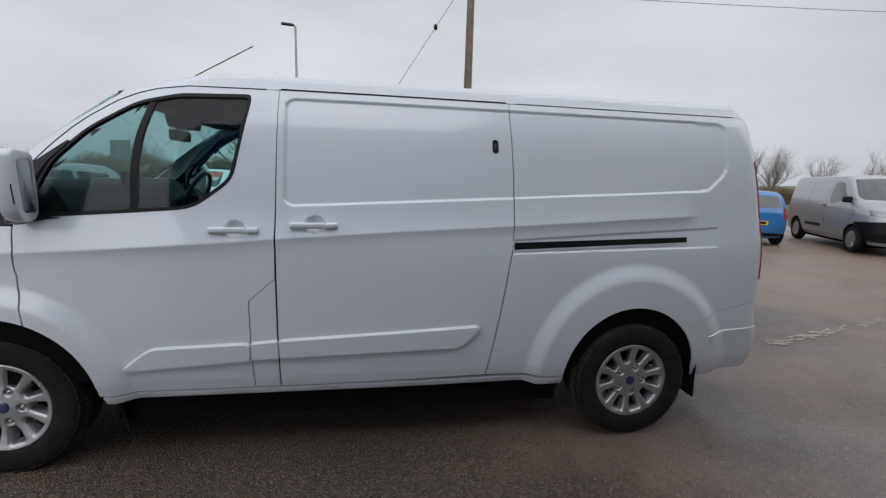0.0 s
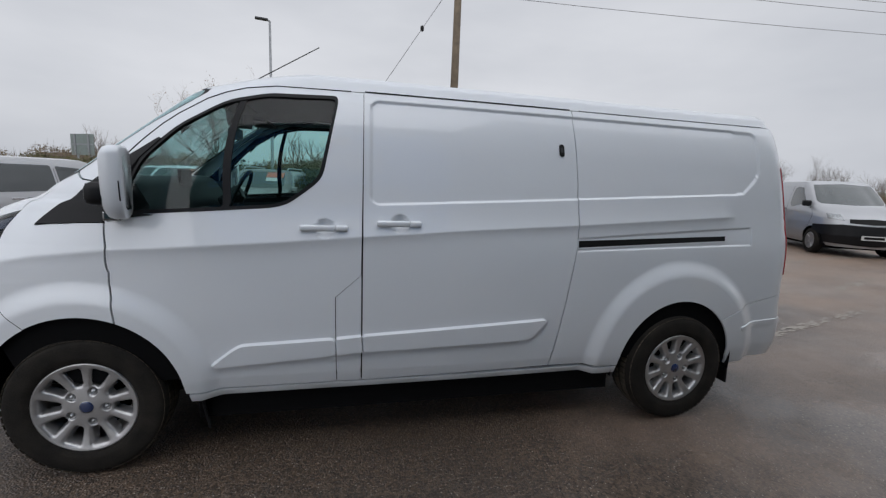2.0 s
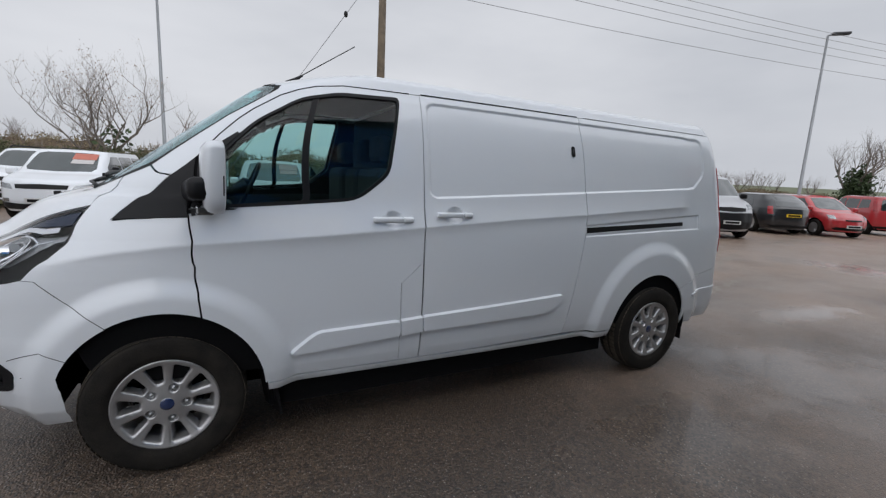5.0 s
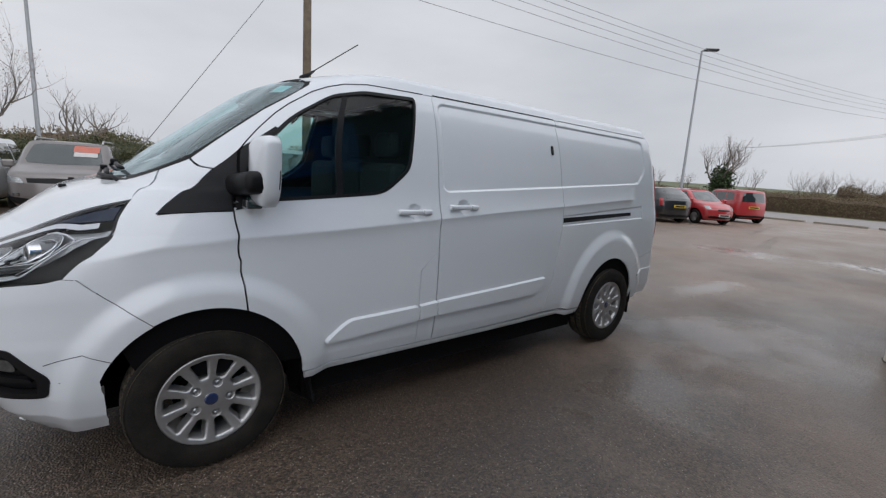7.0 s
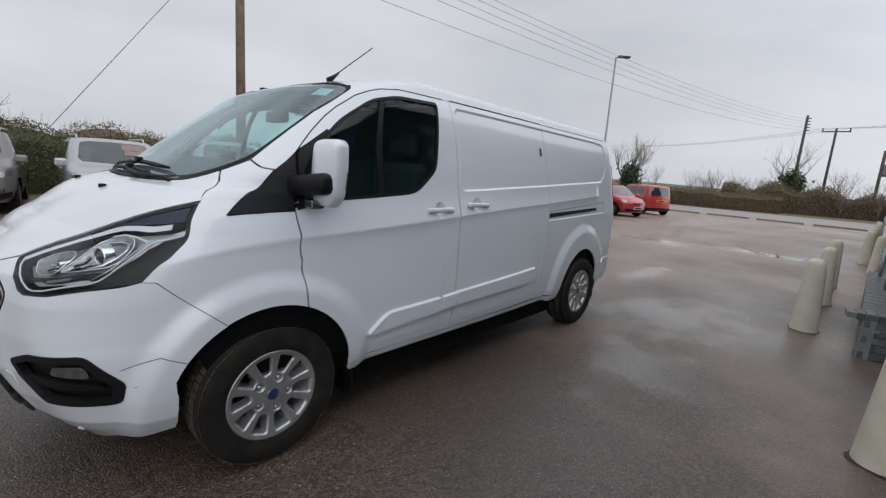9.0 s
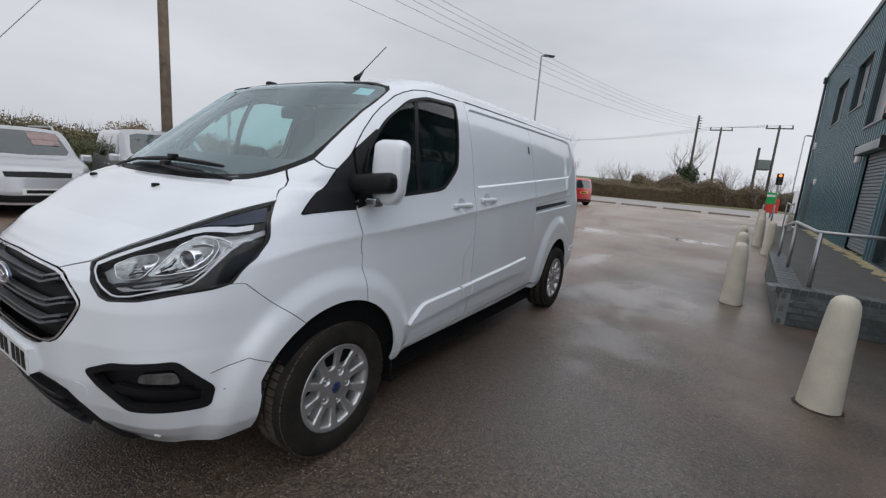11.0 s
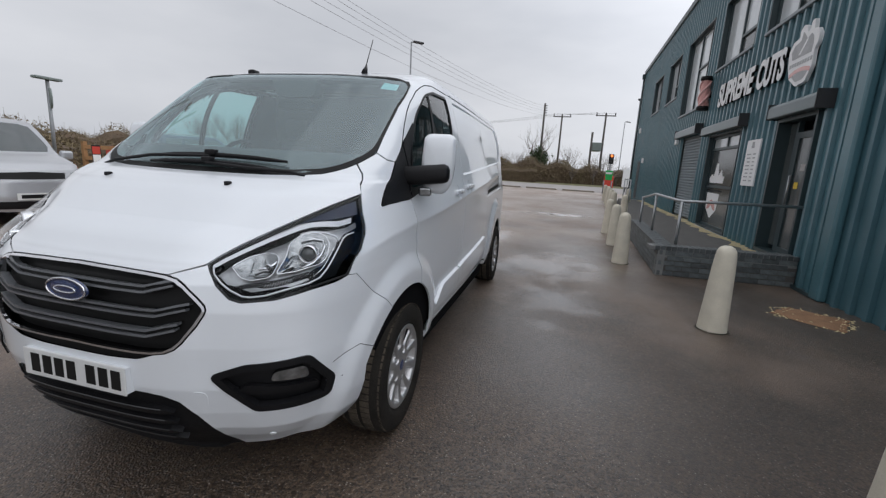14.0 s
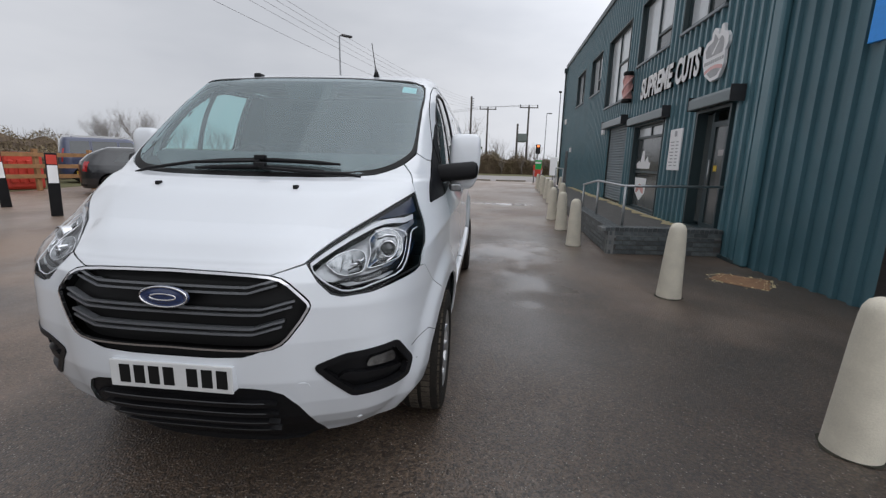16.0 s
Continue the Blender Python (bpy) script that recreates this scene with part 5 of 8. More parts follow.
def build_cab(van):
    """What shows through the glass: dash, wheel, seats, bulkhead, lining."""
    box("bulkhead", 1.30, 1.33, -.745, .745, .5, 1.90, M["trim"], van, "dark grey cab bulkhead")
    box("cab_floor", -.2, 1.3, -.80, .80, .55, .60, M["trim"], van)
    poly = [(-.22, 1.0), (-.24, 1.365), (-.05, 1.43), (.10, 1.445), (.17, 1.41), (.24, 1.28), (.22, 1.05), (.05, .9)]
    dv, df = extrude_poly(rounded(poly, .03), -.78, .78, "xz")
    dv = [(x, y * float(np.interp(x, [-.24, -.18, -.10, .05], [.50, .58, .66, .72])) / .78, z) for x, y, z in dv]
    link_mesh("dashboard", dv, df, M["trim"], van, "dark grey dashboard")
    box("centre_stack", .10, .30, -.16, .16, .95, 1.24, M["black_plastic"], van, "black centre console", bevel=.03)
    box("display", .16, .185, -.11, .09, 1.36, 1.49, M["ink"], van, "upright screen on the dashboard", bevel=.008)
    for y in (-.60, -.08, .30, .70):
        box("air_vent", .215, .24, y - .05, y + .05, 1.15, 1.22, M["ink"], van, bevel=.006)
    box("glovebox_trim", .238, .245, -.68, -.25, 1.12, 1.13, M["alloy"], van, "thin bright dashboard strip")
    ring = [(.42 + .075 * math.sin(a), .40 + .185 * math.cos(a), 1.32 + .17 * math.sin(a)) for a in np.linspace(0, 2 * math.pi, 32, endpoint=False)]
    wheel = bar("steering_wheel", ring, .015, M["black_plastic"], van, "black steering wheel", closed=True)
    link_mesh("wheel_boss", *lathe([(0, .03), (.05, .028), (.07, 0), (.03, -.15)], 20, "z", m=Matrix.Translation((.41, .40, 1.32)) @ Vector((1, 0, .45)).to_track_quat("Z", "Y").to_matrix().to_4x4()), M["black_plastic"], wheel)
    for y in (-.17, .17):
        bar("wheel_spoke", [(.415, .40, 1.32), (.42, .40 + y, 1.325)], .014, M["black_plastic"], wheel, seg=6)
    for y, w in ((-.52, .24), (-.10, .17), (.42, .24)):
        seat = empty("seat_base")
        seat.parent = van
        bm = bmesh.new()
        add_box(bm, .60, 1.10, y - w, y + w, .80, .95, .05)
        part("seat_cushion", bm, M["seat"], seat, "charcoal cloth seat")
        bm = bmesh.new()
        add_box(bm, 1.06, 1.20, y - w, y + w, .93, 1.50, .05, Matrix.Identity(4))
        part("seat_back", bm, M["seat"], seat)
        bm = bmesh.new()
        add_box(bm, 1.10, 1.20, y - .12, y + .12, 1.53, 1.70, .04)
        part("headrest", bm, M["seat"], seat)
    V.panel("door_lining", [(.5, .62), (1.25, .62), (1.25, 1.28), (.97, 1.27), (.45, 1.24)], M["trim"], van, off=-.09, both=True, ds=.1, dz=.1)
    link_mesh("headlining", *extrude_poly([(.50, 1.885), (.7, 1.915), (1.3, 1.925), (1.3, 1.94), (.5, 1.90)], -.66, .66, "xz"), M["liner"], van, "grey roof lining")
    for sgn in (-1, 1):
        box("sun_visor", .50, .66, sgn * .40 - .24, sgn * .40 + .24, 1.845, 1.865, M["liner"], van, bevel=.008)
    pod = link_mesh("mirror_pod", *extrude_poly(rounded([(-.13, 1.78), (.13, 1.78), (.17, 1.885), (-.17, 1.885)], .03), .47, .57, "yz"), M["trim"], van, "dark mirror and sensor pod")
    link_mesh("rear_view_mirror", *extrude_poly(rounded([(-.12, 1.70), (.12, 1.70), (.12, 1.77), (-.12, 1.77)], .03), .47, .51, "yz"), M["black_plastic"], pod, "black interior mirror")


M["paint_cup"] = mat("white_paint_matt", (0.70, 0.71, 0.73), rough=0.45, coat=0.4, vary=0.03)
VAN = build_van()
VAN.location.y = 0.04


# ---- ground, road, markings ----
def flat(name, poly, z, material, label="", category="ground", kind="structure", parent=None, dz=0.0):
    v, f = ([(x, y, z) for x, y in poly], [tuple(range(len(poly)))]) if not dz else extrude_poly(poly, z, z + dz, "xy")
    ob = link_mesh(name, v, f, material, parent)
    return tagged(ob, label=label, category=category, kind=kind) if parent is None else ob


def rough_strip(a, b, width, n, rnd, ragged=0.35):
    """A worn painted line as an uneven outline."""
    a, b = Vector(a), Vector(b)
    way = (b - a).normalized()
    side = Vector((-way.y, way.x))
    left = [a + (b - a) * k / n + side * width * (0.5 + ragged * (rnd.random() - .5)) for k in range(n + 1)]
    right = [a + (b - a) * k / n - side * width * (0.5 + ragged * (rnd.random() - .5)) for k in range(n + 1)]
    return [tuple(p) for p in left] + [tuple(p) for p in right[::-1]]


rnd = random.Random(4)
flat("ground", [(-400, -400), (600, -400), (600, 400), (-400, 400)], 0, M["asphalt"], "damp worn grey tarmac car park")
flat("road", [(32, -60), (44, -60), (41, 80), (29, 80)], 0.004, M["road"], "pale grey tarmac road beyond the car park", "road")
flat("verge", [(44.2, -60), (300, -200), (300, 300), (41.2, 80)], 0.006, M["grass"], "rough winter grass verge", "grass")
flat("verge", [(-30, 13.6), (3.0, 13.0), (9.0, 14.6), (40.8, 19.0), (41, 90), (-60, 90)], 0.006, M["grass"], "rough winter grass behind the parked vehicles", "grass")
for i in range(10):
    y0 = -4 + i * 2.6
    flat("kerb", [(30.6 - y0 * .022, y0), (30.95 - y0 * .022, y0), (30.95 - (y0 + 2.2) * .022, y0 + 2.2), (30.6 - (y0 + 2.2) * .022, y0 + 2.2)], 0.004, M["kerb"], "low concrete kerb edge between car park and road", "kerb", dz=0.10)
for a, b, w in (((9.8, 4.1), (14.2, 5.2), .16), ((14.0, 3.9), (18.6, 4.4), .14), ((17.6, 2.4), (24.0, 3.4), .2), ((12.2, -1.6), (14.4, -.6), .22), ((13.6, .8), (17.5, 1.6), .3), ((5.6, .35), (8.0, 1.0), .12), ((8.9, 2.0), (11.0, 2.8), .14)):
    a, b = Vector(a), Vector(b)
    way = (b - a).normalized()
    side = Vector((-way.y, way.x))
    bits = []
    for k in range(int((b - a).length * 60)):
        c = a.lerp(b, rnd.random()) + side * w * rnd.uniform(-.5, .5)
        r0 = rnd.uniform(.006, .03)
        ring = [c + way * r0 * rnd.uniform(.8, 2.2) * math.cos(t) + side * r0 * rnd.uniform(.5, 1.1) * math.sin(t) for t in np.linspace(0, 2 * math.pi, 9, endpoint=False)]
        bits.append(([(q.x, q.y, .004 + .00001 * k) for q in ring], [tuple(range(9))]))
    tagged(link_mesh("parking_line", *join(*bits), M["white_line"]), label="worn white painted parking line on tarmac", category="line", kind="structure")
corner = [Vector(q) for q in ((3.34, -4.04), (3.71, -4.38), (3.42, -4.82), (2.92, -4.50))]
ragged = [corner[i].lerp(corner[(i + 1) % 4], q / 9) + Vector((rnd.uniform(-.03, .03), rnd.uniform(-.03, .03))) for i in range(4) for q in range(9)]
flat("sand_patch", [tuple(q) for q in ragged], 0.004, M["patch"], "rusty brown sandy patch on tarmac", "patch")
crumbs = []
for _ in range(90):
    i, q = rnd.randrange(4), rnd.random()
    c = corner[i].lerp(corner[(i + 1) % 4], q) + Vector((rnd.gauss(0, .05), rnd.gauss(0, .05)))
    r0 = rnd.uniform(.006, .020)
    crumbs.append(([(c.x + r0 * math.cos(a), c.y + r0 * math.sin(a), .001) for a in (0, 1.3, 2.5, 3.8, 5.1)] + [(c.x, c.y, .004 + r0 * .5)], [(0, 1, 5), (1, 2, 5), (2, 3, 5), (3, 4, 5), (4, 0, 5)]))
tagged(link_mesh("sand_crumbs", *join(*crumbs), M["moss"]), label="sandy crumbs and moss round the brown patch", category="grit", kind="stuff")


# ---- bollards ----
def build_bollard():
    b = empty("bollard", label="cream painted concrete bollard with a domed top", category="bollard", group="bollards along the shop front")
    prof = [(.132, -.05), (.130, .0), (.126, .06), (.113, .30), (.098, .60), (.089, .72), (.081, .77), (.062, .805), (.031, .822), (.0, .826)]
    body = link_mesh("post", *lathe(prof, 40), M["concrete"], b, "", True)
    ring = [(.137 * (1 + .12 * rnd.random()) * math.cos(a), .137 * (1 + .16 * rnd.random()) * math.sin(a), .0045) for a in np.linspace(0, 2 * math.pi, 24, endpoint=False)]
    link_mesh("footing", ring, [tuple(range(24))], M["damp"], b, "dark damp ring round the foot")
    return b


first = build_bollard()
first.matrix_world = pose(-.165, -3.075, 0)
for k, (x, y) in enumerate(((2.47, -3.195), (5.36, -2.70), (7.18, -2.78), (8.93, -2.83), (11.7, -3.52), (13.6, -3.42), (15.6, -3.55), (17.9, -3.70), (20.0, -3.85), (22.0, -3.92), (18.1, -4.50))):
    copy_thing(first, pose(x, y, 0, rnd.uniform(-1, 1), rnd.uniform(-1, 1), 40 * k))


# ---- the clad building ----
FAC = Matrix.Translation((4.907, -4.938, 0)) @ Matrix.Rotation(math.atan(-0.03), 4, "Z")
# facade frame: u along the wall away from the start, v out of the wall (+y side), z up


def wall_sheet(name, u0, u1, z0, z1, holes, m, label, finish="cladding"):
    """Trapezoid-profile steel sheets with openings, built panel by panel round the holes."""
    wall = link_mesh(name, *sheet(u0, u1, z0, z1, holes), M[finish])
    wall.matrix_world = m
    return tagged(wall, label=label, category="wall", kind="structure")


def sheet(u0, u1, z0, z1, holes):
    pitch = 0.25
    prof = ((0.0, 0.0), (0.014, 0.05), (0.07, 0.05), (0.084, 0.0))
    us, vs = [], []
    k = math.floor(u0 / pitch)
    while k * pitch < u1:
        for a, b in prof:
            u = k * pitch + a
            if u0 <= u <= u1:
                us.append(u)
                vs.append(b)
        k += 1
    def depth(u):
        return float(np.interp(u % pitch, [0, .014, .07, .084, .25], [0, .05, .05, 0, 0]))
    cuts = sorted(set([u0, u1] + us + [h[i] for h in holes for i in (0, 1)]))
    verts, faces = [], []
    for a, b in zip(cuts, cuts[1:]):
        if b - a < 1e-6:
            continue
        mid = (a + b) / 2
        spans, low = [], z0
        for h in sorted((h for h in holes if h[0] < mid < h[1]), key=lambda h: h[2]):
            spans.append((low, h[2]))
            low = h[3]
        spans.append((low, z1))
        e = 1e-5
        for lo, hi in spans:
            if hi - lo > 0.01:
                n = len(verts)
                verts += [(a, depth(a + e), lo), (b, depth(b - e), lo), (b, depth(b - e), hi), (a, depth(a + e), hi)]
                faces.append((n + 3, n + 2, n + 1, n))
    return verts, faces


def tube_frame(u0, u1, z0, z1, w, v0, v1):
    bm = bmesh.new()
    add_box(bm, u0, u0 + w, v0, v1, z0, z1)
    add_box(bm, u1 - w, u1, v0, v1, z0, z1)
    add_box(bm, u0 + w, u1 - w, v0, v1, z0, z0 + w)
    add_box(bm, u0 + w, u1 - w, v0, v1, z1 - w, z1)
    return bm


def build_window(u0, u1, z0, z1, splits, bars, label, reveal=.13, pale=()):
    """A deep-set window: lining, sill, frame, panes."""
    win = empty("window", FAC, label=label, category="window", kind="structure")
    part("window_lining", tube_frame(u0, u1, z0, z1, .03, -reveal, .045), M["frame_dark"], win)
    part("window_frame", tube_frame(u0 + .03, u1 - .03, z0 + .03, z1 - .03, .055, -reveal + .01, -reveal + .07), M["frame_dark"], win)
    box("window_sill", u0 - .03, u1 + .03, -.02, .075, z0 - .05, z0 + .0, M["frame_sill"], win, "pale grey metal sill", bevel=.008)
    edges = [u0 + .085] + [u0 + (u1 - u0) * s for s in splits] + [u1 - .085]
    for i, (a, b) in enumerate(zip(edges, edges[1:])):
        if i:
            box("mullion", a - .03, a + .03, -reveal + .01, -reveal + .075, z0 + .08, z1 - .08, M["frame_dark"], win)
        levels = [z0 + .085] + [z0 + (z1 - z0) * t for t in bars.get(i, ())] + [z1 - .085]
        for j, (c, d) in enumerate(zip(levels, levels[1:])):
            if j:
                box("transom", a, b, -reveal + .012, -reveal + .073, c - .03, c + .03, M["frame_dark"], win)
            box("pane", a, b, -reveal + .03, -reveal + .036, c, d, M["pale_pane"] if (i, j) in pale else M["shop_pane"], win)
    return win


HOLES = [(0.20, 1.45, .30, 2.42), (3.15, 5.35, .28, 2.45), (6.15, 8.35, .28, 2.60),
         (.95, 2.75, 4.08, 5.60), (3.35, 5.75, 4.05, 5.60), (6.70, 9.35, 3.36, 5.58), (10.3, 12.3, 4.15, 5.58), (13.7, 15.7, 4.15, 5.58)]
wall_sheet("wall_front", -.55, 20.0, .0, 6.85, HOLES, FAC, "dark blue-grey profiled steel cladding of the shop building")
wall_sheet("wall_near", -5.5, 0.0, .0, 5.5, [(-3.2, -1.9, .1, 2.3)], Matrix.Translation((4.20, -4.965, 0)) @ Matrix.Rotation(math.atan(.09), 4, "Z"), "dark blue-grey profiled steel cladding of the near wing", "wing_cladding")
tagged(link_mesh("wall_core", *extrude_poly([(-6.0, -25), (20.0, -25), (20.0, -.45), (-1.0, -.45), (-1.2, -6.0), (-6.0, -6.0)], 0, 6.6, "xy"), M["room"]), label="dim inside of the building", category="wall", kind="structure").matrix_world = FAC
tagged(link_mesh("wall_wing", *extrude_poly([(-6.0, -6.1), (-1.25, -6.1), (-1.05, -.46), (-6.0, -1.4)], 0, 5.35, "xy"), M["room"]), label="dim inside of the near wing", category="wall", kind="structure").matrix_world = FAC
tagged(box("wall_wing_end", -6.25, -6.15, -25, -.72, 0, 5.5, M["cladding"]), label="plain steel end wall of the near wing", category="wall", kind="structure").matrix_world = FAC
tagged(box("wall_end", 19.96, 20.06, -25, .03, 0, 6.85, M["cladding"]), label="plain steel end wall of the building", category="wall", kind="structure").matrix_world = FAC
tagged(box("roof_trim", -.55, 20.1, -.10, .09, 6.80, 7.0, M["frame_dark"], bevel=.02), label="dark metal eaves trim", category="trim", kind="structure").matrix_world = FAC
tagged(box("base_trim", -.55, 20.0, .0, .055, .0, .05, M["frame_dark"]), label="dark metal base flashing", category="trim", kind="structure").matrix_world = FAC
tagged(box("corner_trim", -.75, -.52, -.05, .06, 0, 6.85, M["cladding"], bevel=.03), label="blue-grey folded steel corner post", category="trim", kind="structure").matrix_world = FAC
dp = empty("downpipe", FAC, label="dark rainwater pipe at the end of the building", category="pipe")
bar("pipe", [(19.9, .10, .1), (19.9, .10, 6.6)], .05, M["frame_dark"], dp)
box("hopper", 19.8, 20.0, .04, .20, 6.55, 6.8, M["frame_dark"], dp, bevel=.02)
build_window(.95, 2.75, 4.08, 5.60, (.5,), {0: (.3,), 1: ()}, "deep-set upper window, panes painted pale as reflected sky", pale=((0, 1), (1, 0)))
build_window(3.35, 5.75, 4.05, 5.60, (.5,), {0: (.3,)}, "deep-set upper window with an opening light", pale=((0, 1), (1, 0)))
build_window(6.70, 9.35, 3.36, 5.58, (.55,), {0: (.55,)}, "tall upper window with a white panel", pale=((0, 0), (0, 1), (1, 0)))
build_window(10.3, 12.3, 4.15, 5.58, (.5,), {0: (.35,)}, "deep-set upper window with pale frames", pale=((0, 1), (1, 0)))
build_window(13.7, 15.7, 4.15, 5.58, (.5,), {0: (.35,)}, "deep-set upper window near the far corner", pale=((0, 0), (1, 0)))
shop = build_window(3.15, 5.35, .28, 2.45, (), {0: (.45, .85)}, "large shop window with small top lights")
box("mullion", 4.22, 4.28, -.10, -.060, 2.12, 2.37, M["frame_dark"], shop)
for a, b in ((3.24, 4.22), (4.28, 5.26)):
    box("top_light", a, b, -.0935, -.090, 2.16, 2.36, M["pale_pane"], shop, "pale small top light")


def shutter_box(u0, u1, z0, z1, label):
    ob = empty("shutter_box", FAC, label=label, category="shutter")
    link_mesh("cover", *extrude_poly(rounded([(.0, z0 + .02), (.0, z1), (.18, z1 - .03), (.21, z1 - .07), (.21, z0)], .02), u0, u1, "yz"), M["folded_steel"], ob)
    for u in (u0, u1):
        box("end_cap", u - .012, u + .012, .0, .215, z0 - .005, z1, M["trim"], ob)
    return ob


shutter_box(-.02, 1.50, 2.42, 2.66, "dark metal shutter housing over the shop door")
shutter_box(2.85, 5.55, 2.46, 2.70, "dark metal shutter housing over the shop window")
shutter_box(6.2, 8.7, 2.60, 2.85, "dark metal shutter housing over a closed shutter")
roller = empty("roller_shutter", FAC, label="closed grey slatted roller shutter", category="shutter")
for i in range(29):
    z = .30 + i * .08
    link_mesh("slat", *extrude_poly([(-.06, z), (-.035, z + .02), (-.035, z + .06), (-.06, z + .078)], 6.17, 8.33, "yz"), M["shutter"], roller)
# shop door
door = empty("door_1", FAC, label="dark glazed shop door with a metal frame", category="door", kind="structure")
part("door_lining", tube_frame(.20, 1.45, .30, 2.42, .05, -.20, .06), M["frame_dark"], door)
leaf = part("door_leaf", tube_frame(.28, 1.08, .34, 2.20, .09, -.16, -.10), M["frame_dark"], door)
box("door_pane", .36, 1.0, -.135, -.125, .42, 2.12, M["shop_pane"], leaf)
box("side_pane", 1.14, 1.40, -.135, -.125, .42, 2.35, M["shop_pane"], door)
box("side_mullion", 1.08, 1.14, -.17, -.10, .34, 2.38, M["frame_dark"], door)
box("door_card", .62, .82, -.122, -.119, 1.62, 1.72, M["white_card"], leaf, "small white notice")
box("door_card", .80, .92, -.122, -.119, 1.35, 1.45, M["yellow_sign"], leaf, "small yellow notice")
bar("door_handle", [(.98, -.07, 1.05), (.98, -.07, 1.55)], .016, M["steel"], leaf, "steel pull handle")
# wall sign
sign = empty("shop_sign", FAC, label="raised white shop name letters on the cladding", category="sign")
for word, u, wide in (("SUPREME", 4.93, 2.08), ("CUTS", 2.66, 1.10)):
    for d, mt, deep in ((.070, "ink", .024), (.098, "sign_white", .004)):
        ob = text_mesh("letters", word, .66, M[mt], sign, Matrix.Translation((u, d, 3.09)) @ Matrix.Rotation(math.pi, 4, "Z") @ Matrix.Rotation(math.pi / 2, 4, "X"), deep, 1.0, .05, heavy=.034)
        xs = [w.co.x for w in ob.data.vertices]
        ob.data.transform(Matrix.Diagonal((wide / (max(xs) - min(xs)), 1, 1, 1)))
shield = empty("shop_logo", FAC, label="large cut-out shop emblem in white, grey and pale red", category="sign")
out = rounded([(1.00, 2.85), (1.30, 3.02), (1.42, 3.25), (1.47, 3.52), (1.36, 3.66), (1.17, 3.68), (1.18, 3.80), (1.08, 3.88), (.96, 3.82), (.90, 3.70), (.84, 3.72), (.84, 3.86), (.74, 3.88), (.70, 3.70), (.60, 3.70), (.50, 3.60), (.50, 3.46), (.58, 3.36), (.56, 3.10), (.70, 2.88)], .035)
out = [(.98 + (u - .98) * .90, 2.88 + (z - 2.88) * .86) for u, z in out]
link_mesh("board", *extrude_poly(out, .05, .100, "xz"), M["sign_white"], shield)
crest = rounded([(1.30, 3.34), (1.36, 3.48), (1.28, 3.58), (1.08, 3.62), (1.06, 3.76), (.98, 3.70), (.88, 3.60), (.76, 3.66), (.68, 3.60), (.64, 3.48), (.66, 3.34)], .03)
crest = [(.98 + (u - .98) * .90, 2.88 + (z - 2.88) * .86) for u, z in crest]
link_mesh("print", *extrude_poly(crest, .1003, .103, "xz"), M["logo_grey"], shield, "grey print")
link_mesh("stripe", *extrude_poly([(1.08, 3.31), (1.01, 3.31), (.84, 3.49), (.89, 3.50)], .1032, .105, "xz"), M["sign_white"], shield)
for k in range(9):
    box("text_bar", .63 + k * .078, .685 + k * .078, .1003, .103, 3.16, 3.215, M["logo_grey"], shield)
arch_line = [(.64 + .033 * k, 3.075 - .0042 * (k - 9.5) ** 2 * .12 + .04) for k in range(20)]
link_mesh("band", *extrude_poly(arch_line + [(x, z - .06) for x, z in arch_line[::-1]], .1003, .103, "xz"), M["pole_red"], shield, "red arched band")
link_mesh("lower_print", *extrude_poly(rounded([(1.18, 3.02), (1.02, 2.92), (.80, 2.93), (.68, 3.03), (.94, 3.07)], .02), .1003, .1025, "xz"), M["logo_grey"], shield, "grey print")
pole = empty("barber_pole", FAC, label="striped red and white barber pole with black caps", category="sign")
link_mesh("cylinder", *lathe([(.11, 3.22), (.11, 3.86)], 24, m=Matrix.Translation((5.95, .18, 0))), M["pole_red"], pole, "", True)
for t in range(3):
    hel = [(5.95 + .112 * math.cos(a + t * 2.1), .18 + .112 * math.sin(a + t * 2.1), 3.24 + .60 * k / 40) for k, a in enumerate(np.linspace(0, 4.2, 41))]
    bar("stripe", hel, .028, M["pink"], pole, "pale spiral stripe", seg=6)
for z in (3.14, 3.86):
    link_mesh("cap", *lathe([(0, z), (.13, z), (.14, z + .04), (.13, z + .10), (0, z + .11)], 24, m=Matrix.Translation((5.95, .18, 0))), M["ink"], pole, "black cap")
box("bracket", 5.92, 5.98, .0, .12, 3.45, 3.6, M["ink"], pole)
board = empty("price_board", FAC, label="white price board with rows of dark lettering", category="sign")
box("panel", 2.0, 2.62, .035, .06, 1.34, 2.17, M["sign_white"], board, bevel=.004)
link_mesh("mark", *extrude_poly(rounded([(2.24, 2.02), (2.38, 2.02), (2.36, 2.13), (2.26, 2.13)], .02), .0605, .063, "xz"), M["logo_grey"], board)
for i in range(8):
    z = 1.90 - i * .068
    box("text_bar", 2.34, 2.54 - .03 * (i % 3), .0605, .0625, z, z + .022, M["logo_grey"], board)
    box("text_bar", 2.12, 2.24, .0605, .0625, z, z + .022, M["logo_grey"], board)
sticker = empty("window_sticker", FAC, label="white and red cut-out emblem stuck on the shop window", category="sign")
link_mesh("cut_out", *extrude_poly(rounded([(5.25, 1.45), (5.05, 1.55), (4.95, 1.48), (4.82, 1.80), (4.68, 1.80), (4.60, 1.50), (4.40, 1.66), (4.30, 1.50), (4.16, 1.50), (4.20, 1.34), (5.2, 1.34)], .04), -.093, -.090, "xz"), M["sign_white"], sticker)
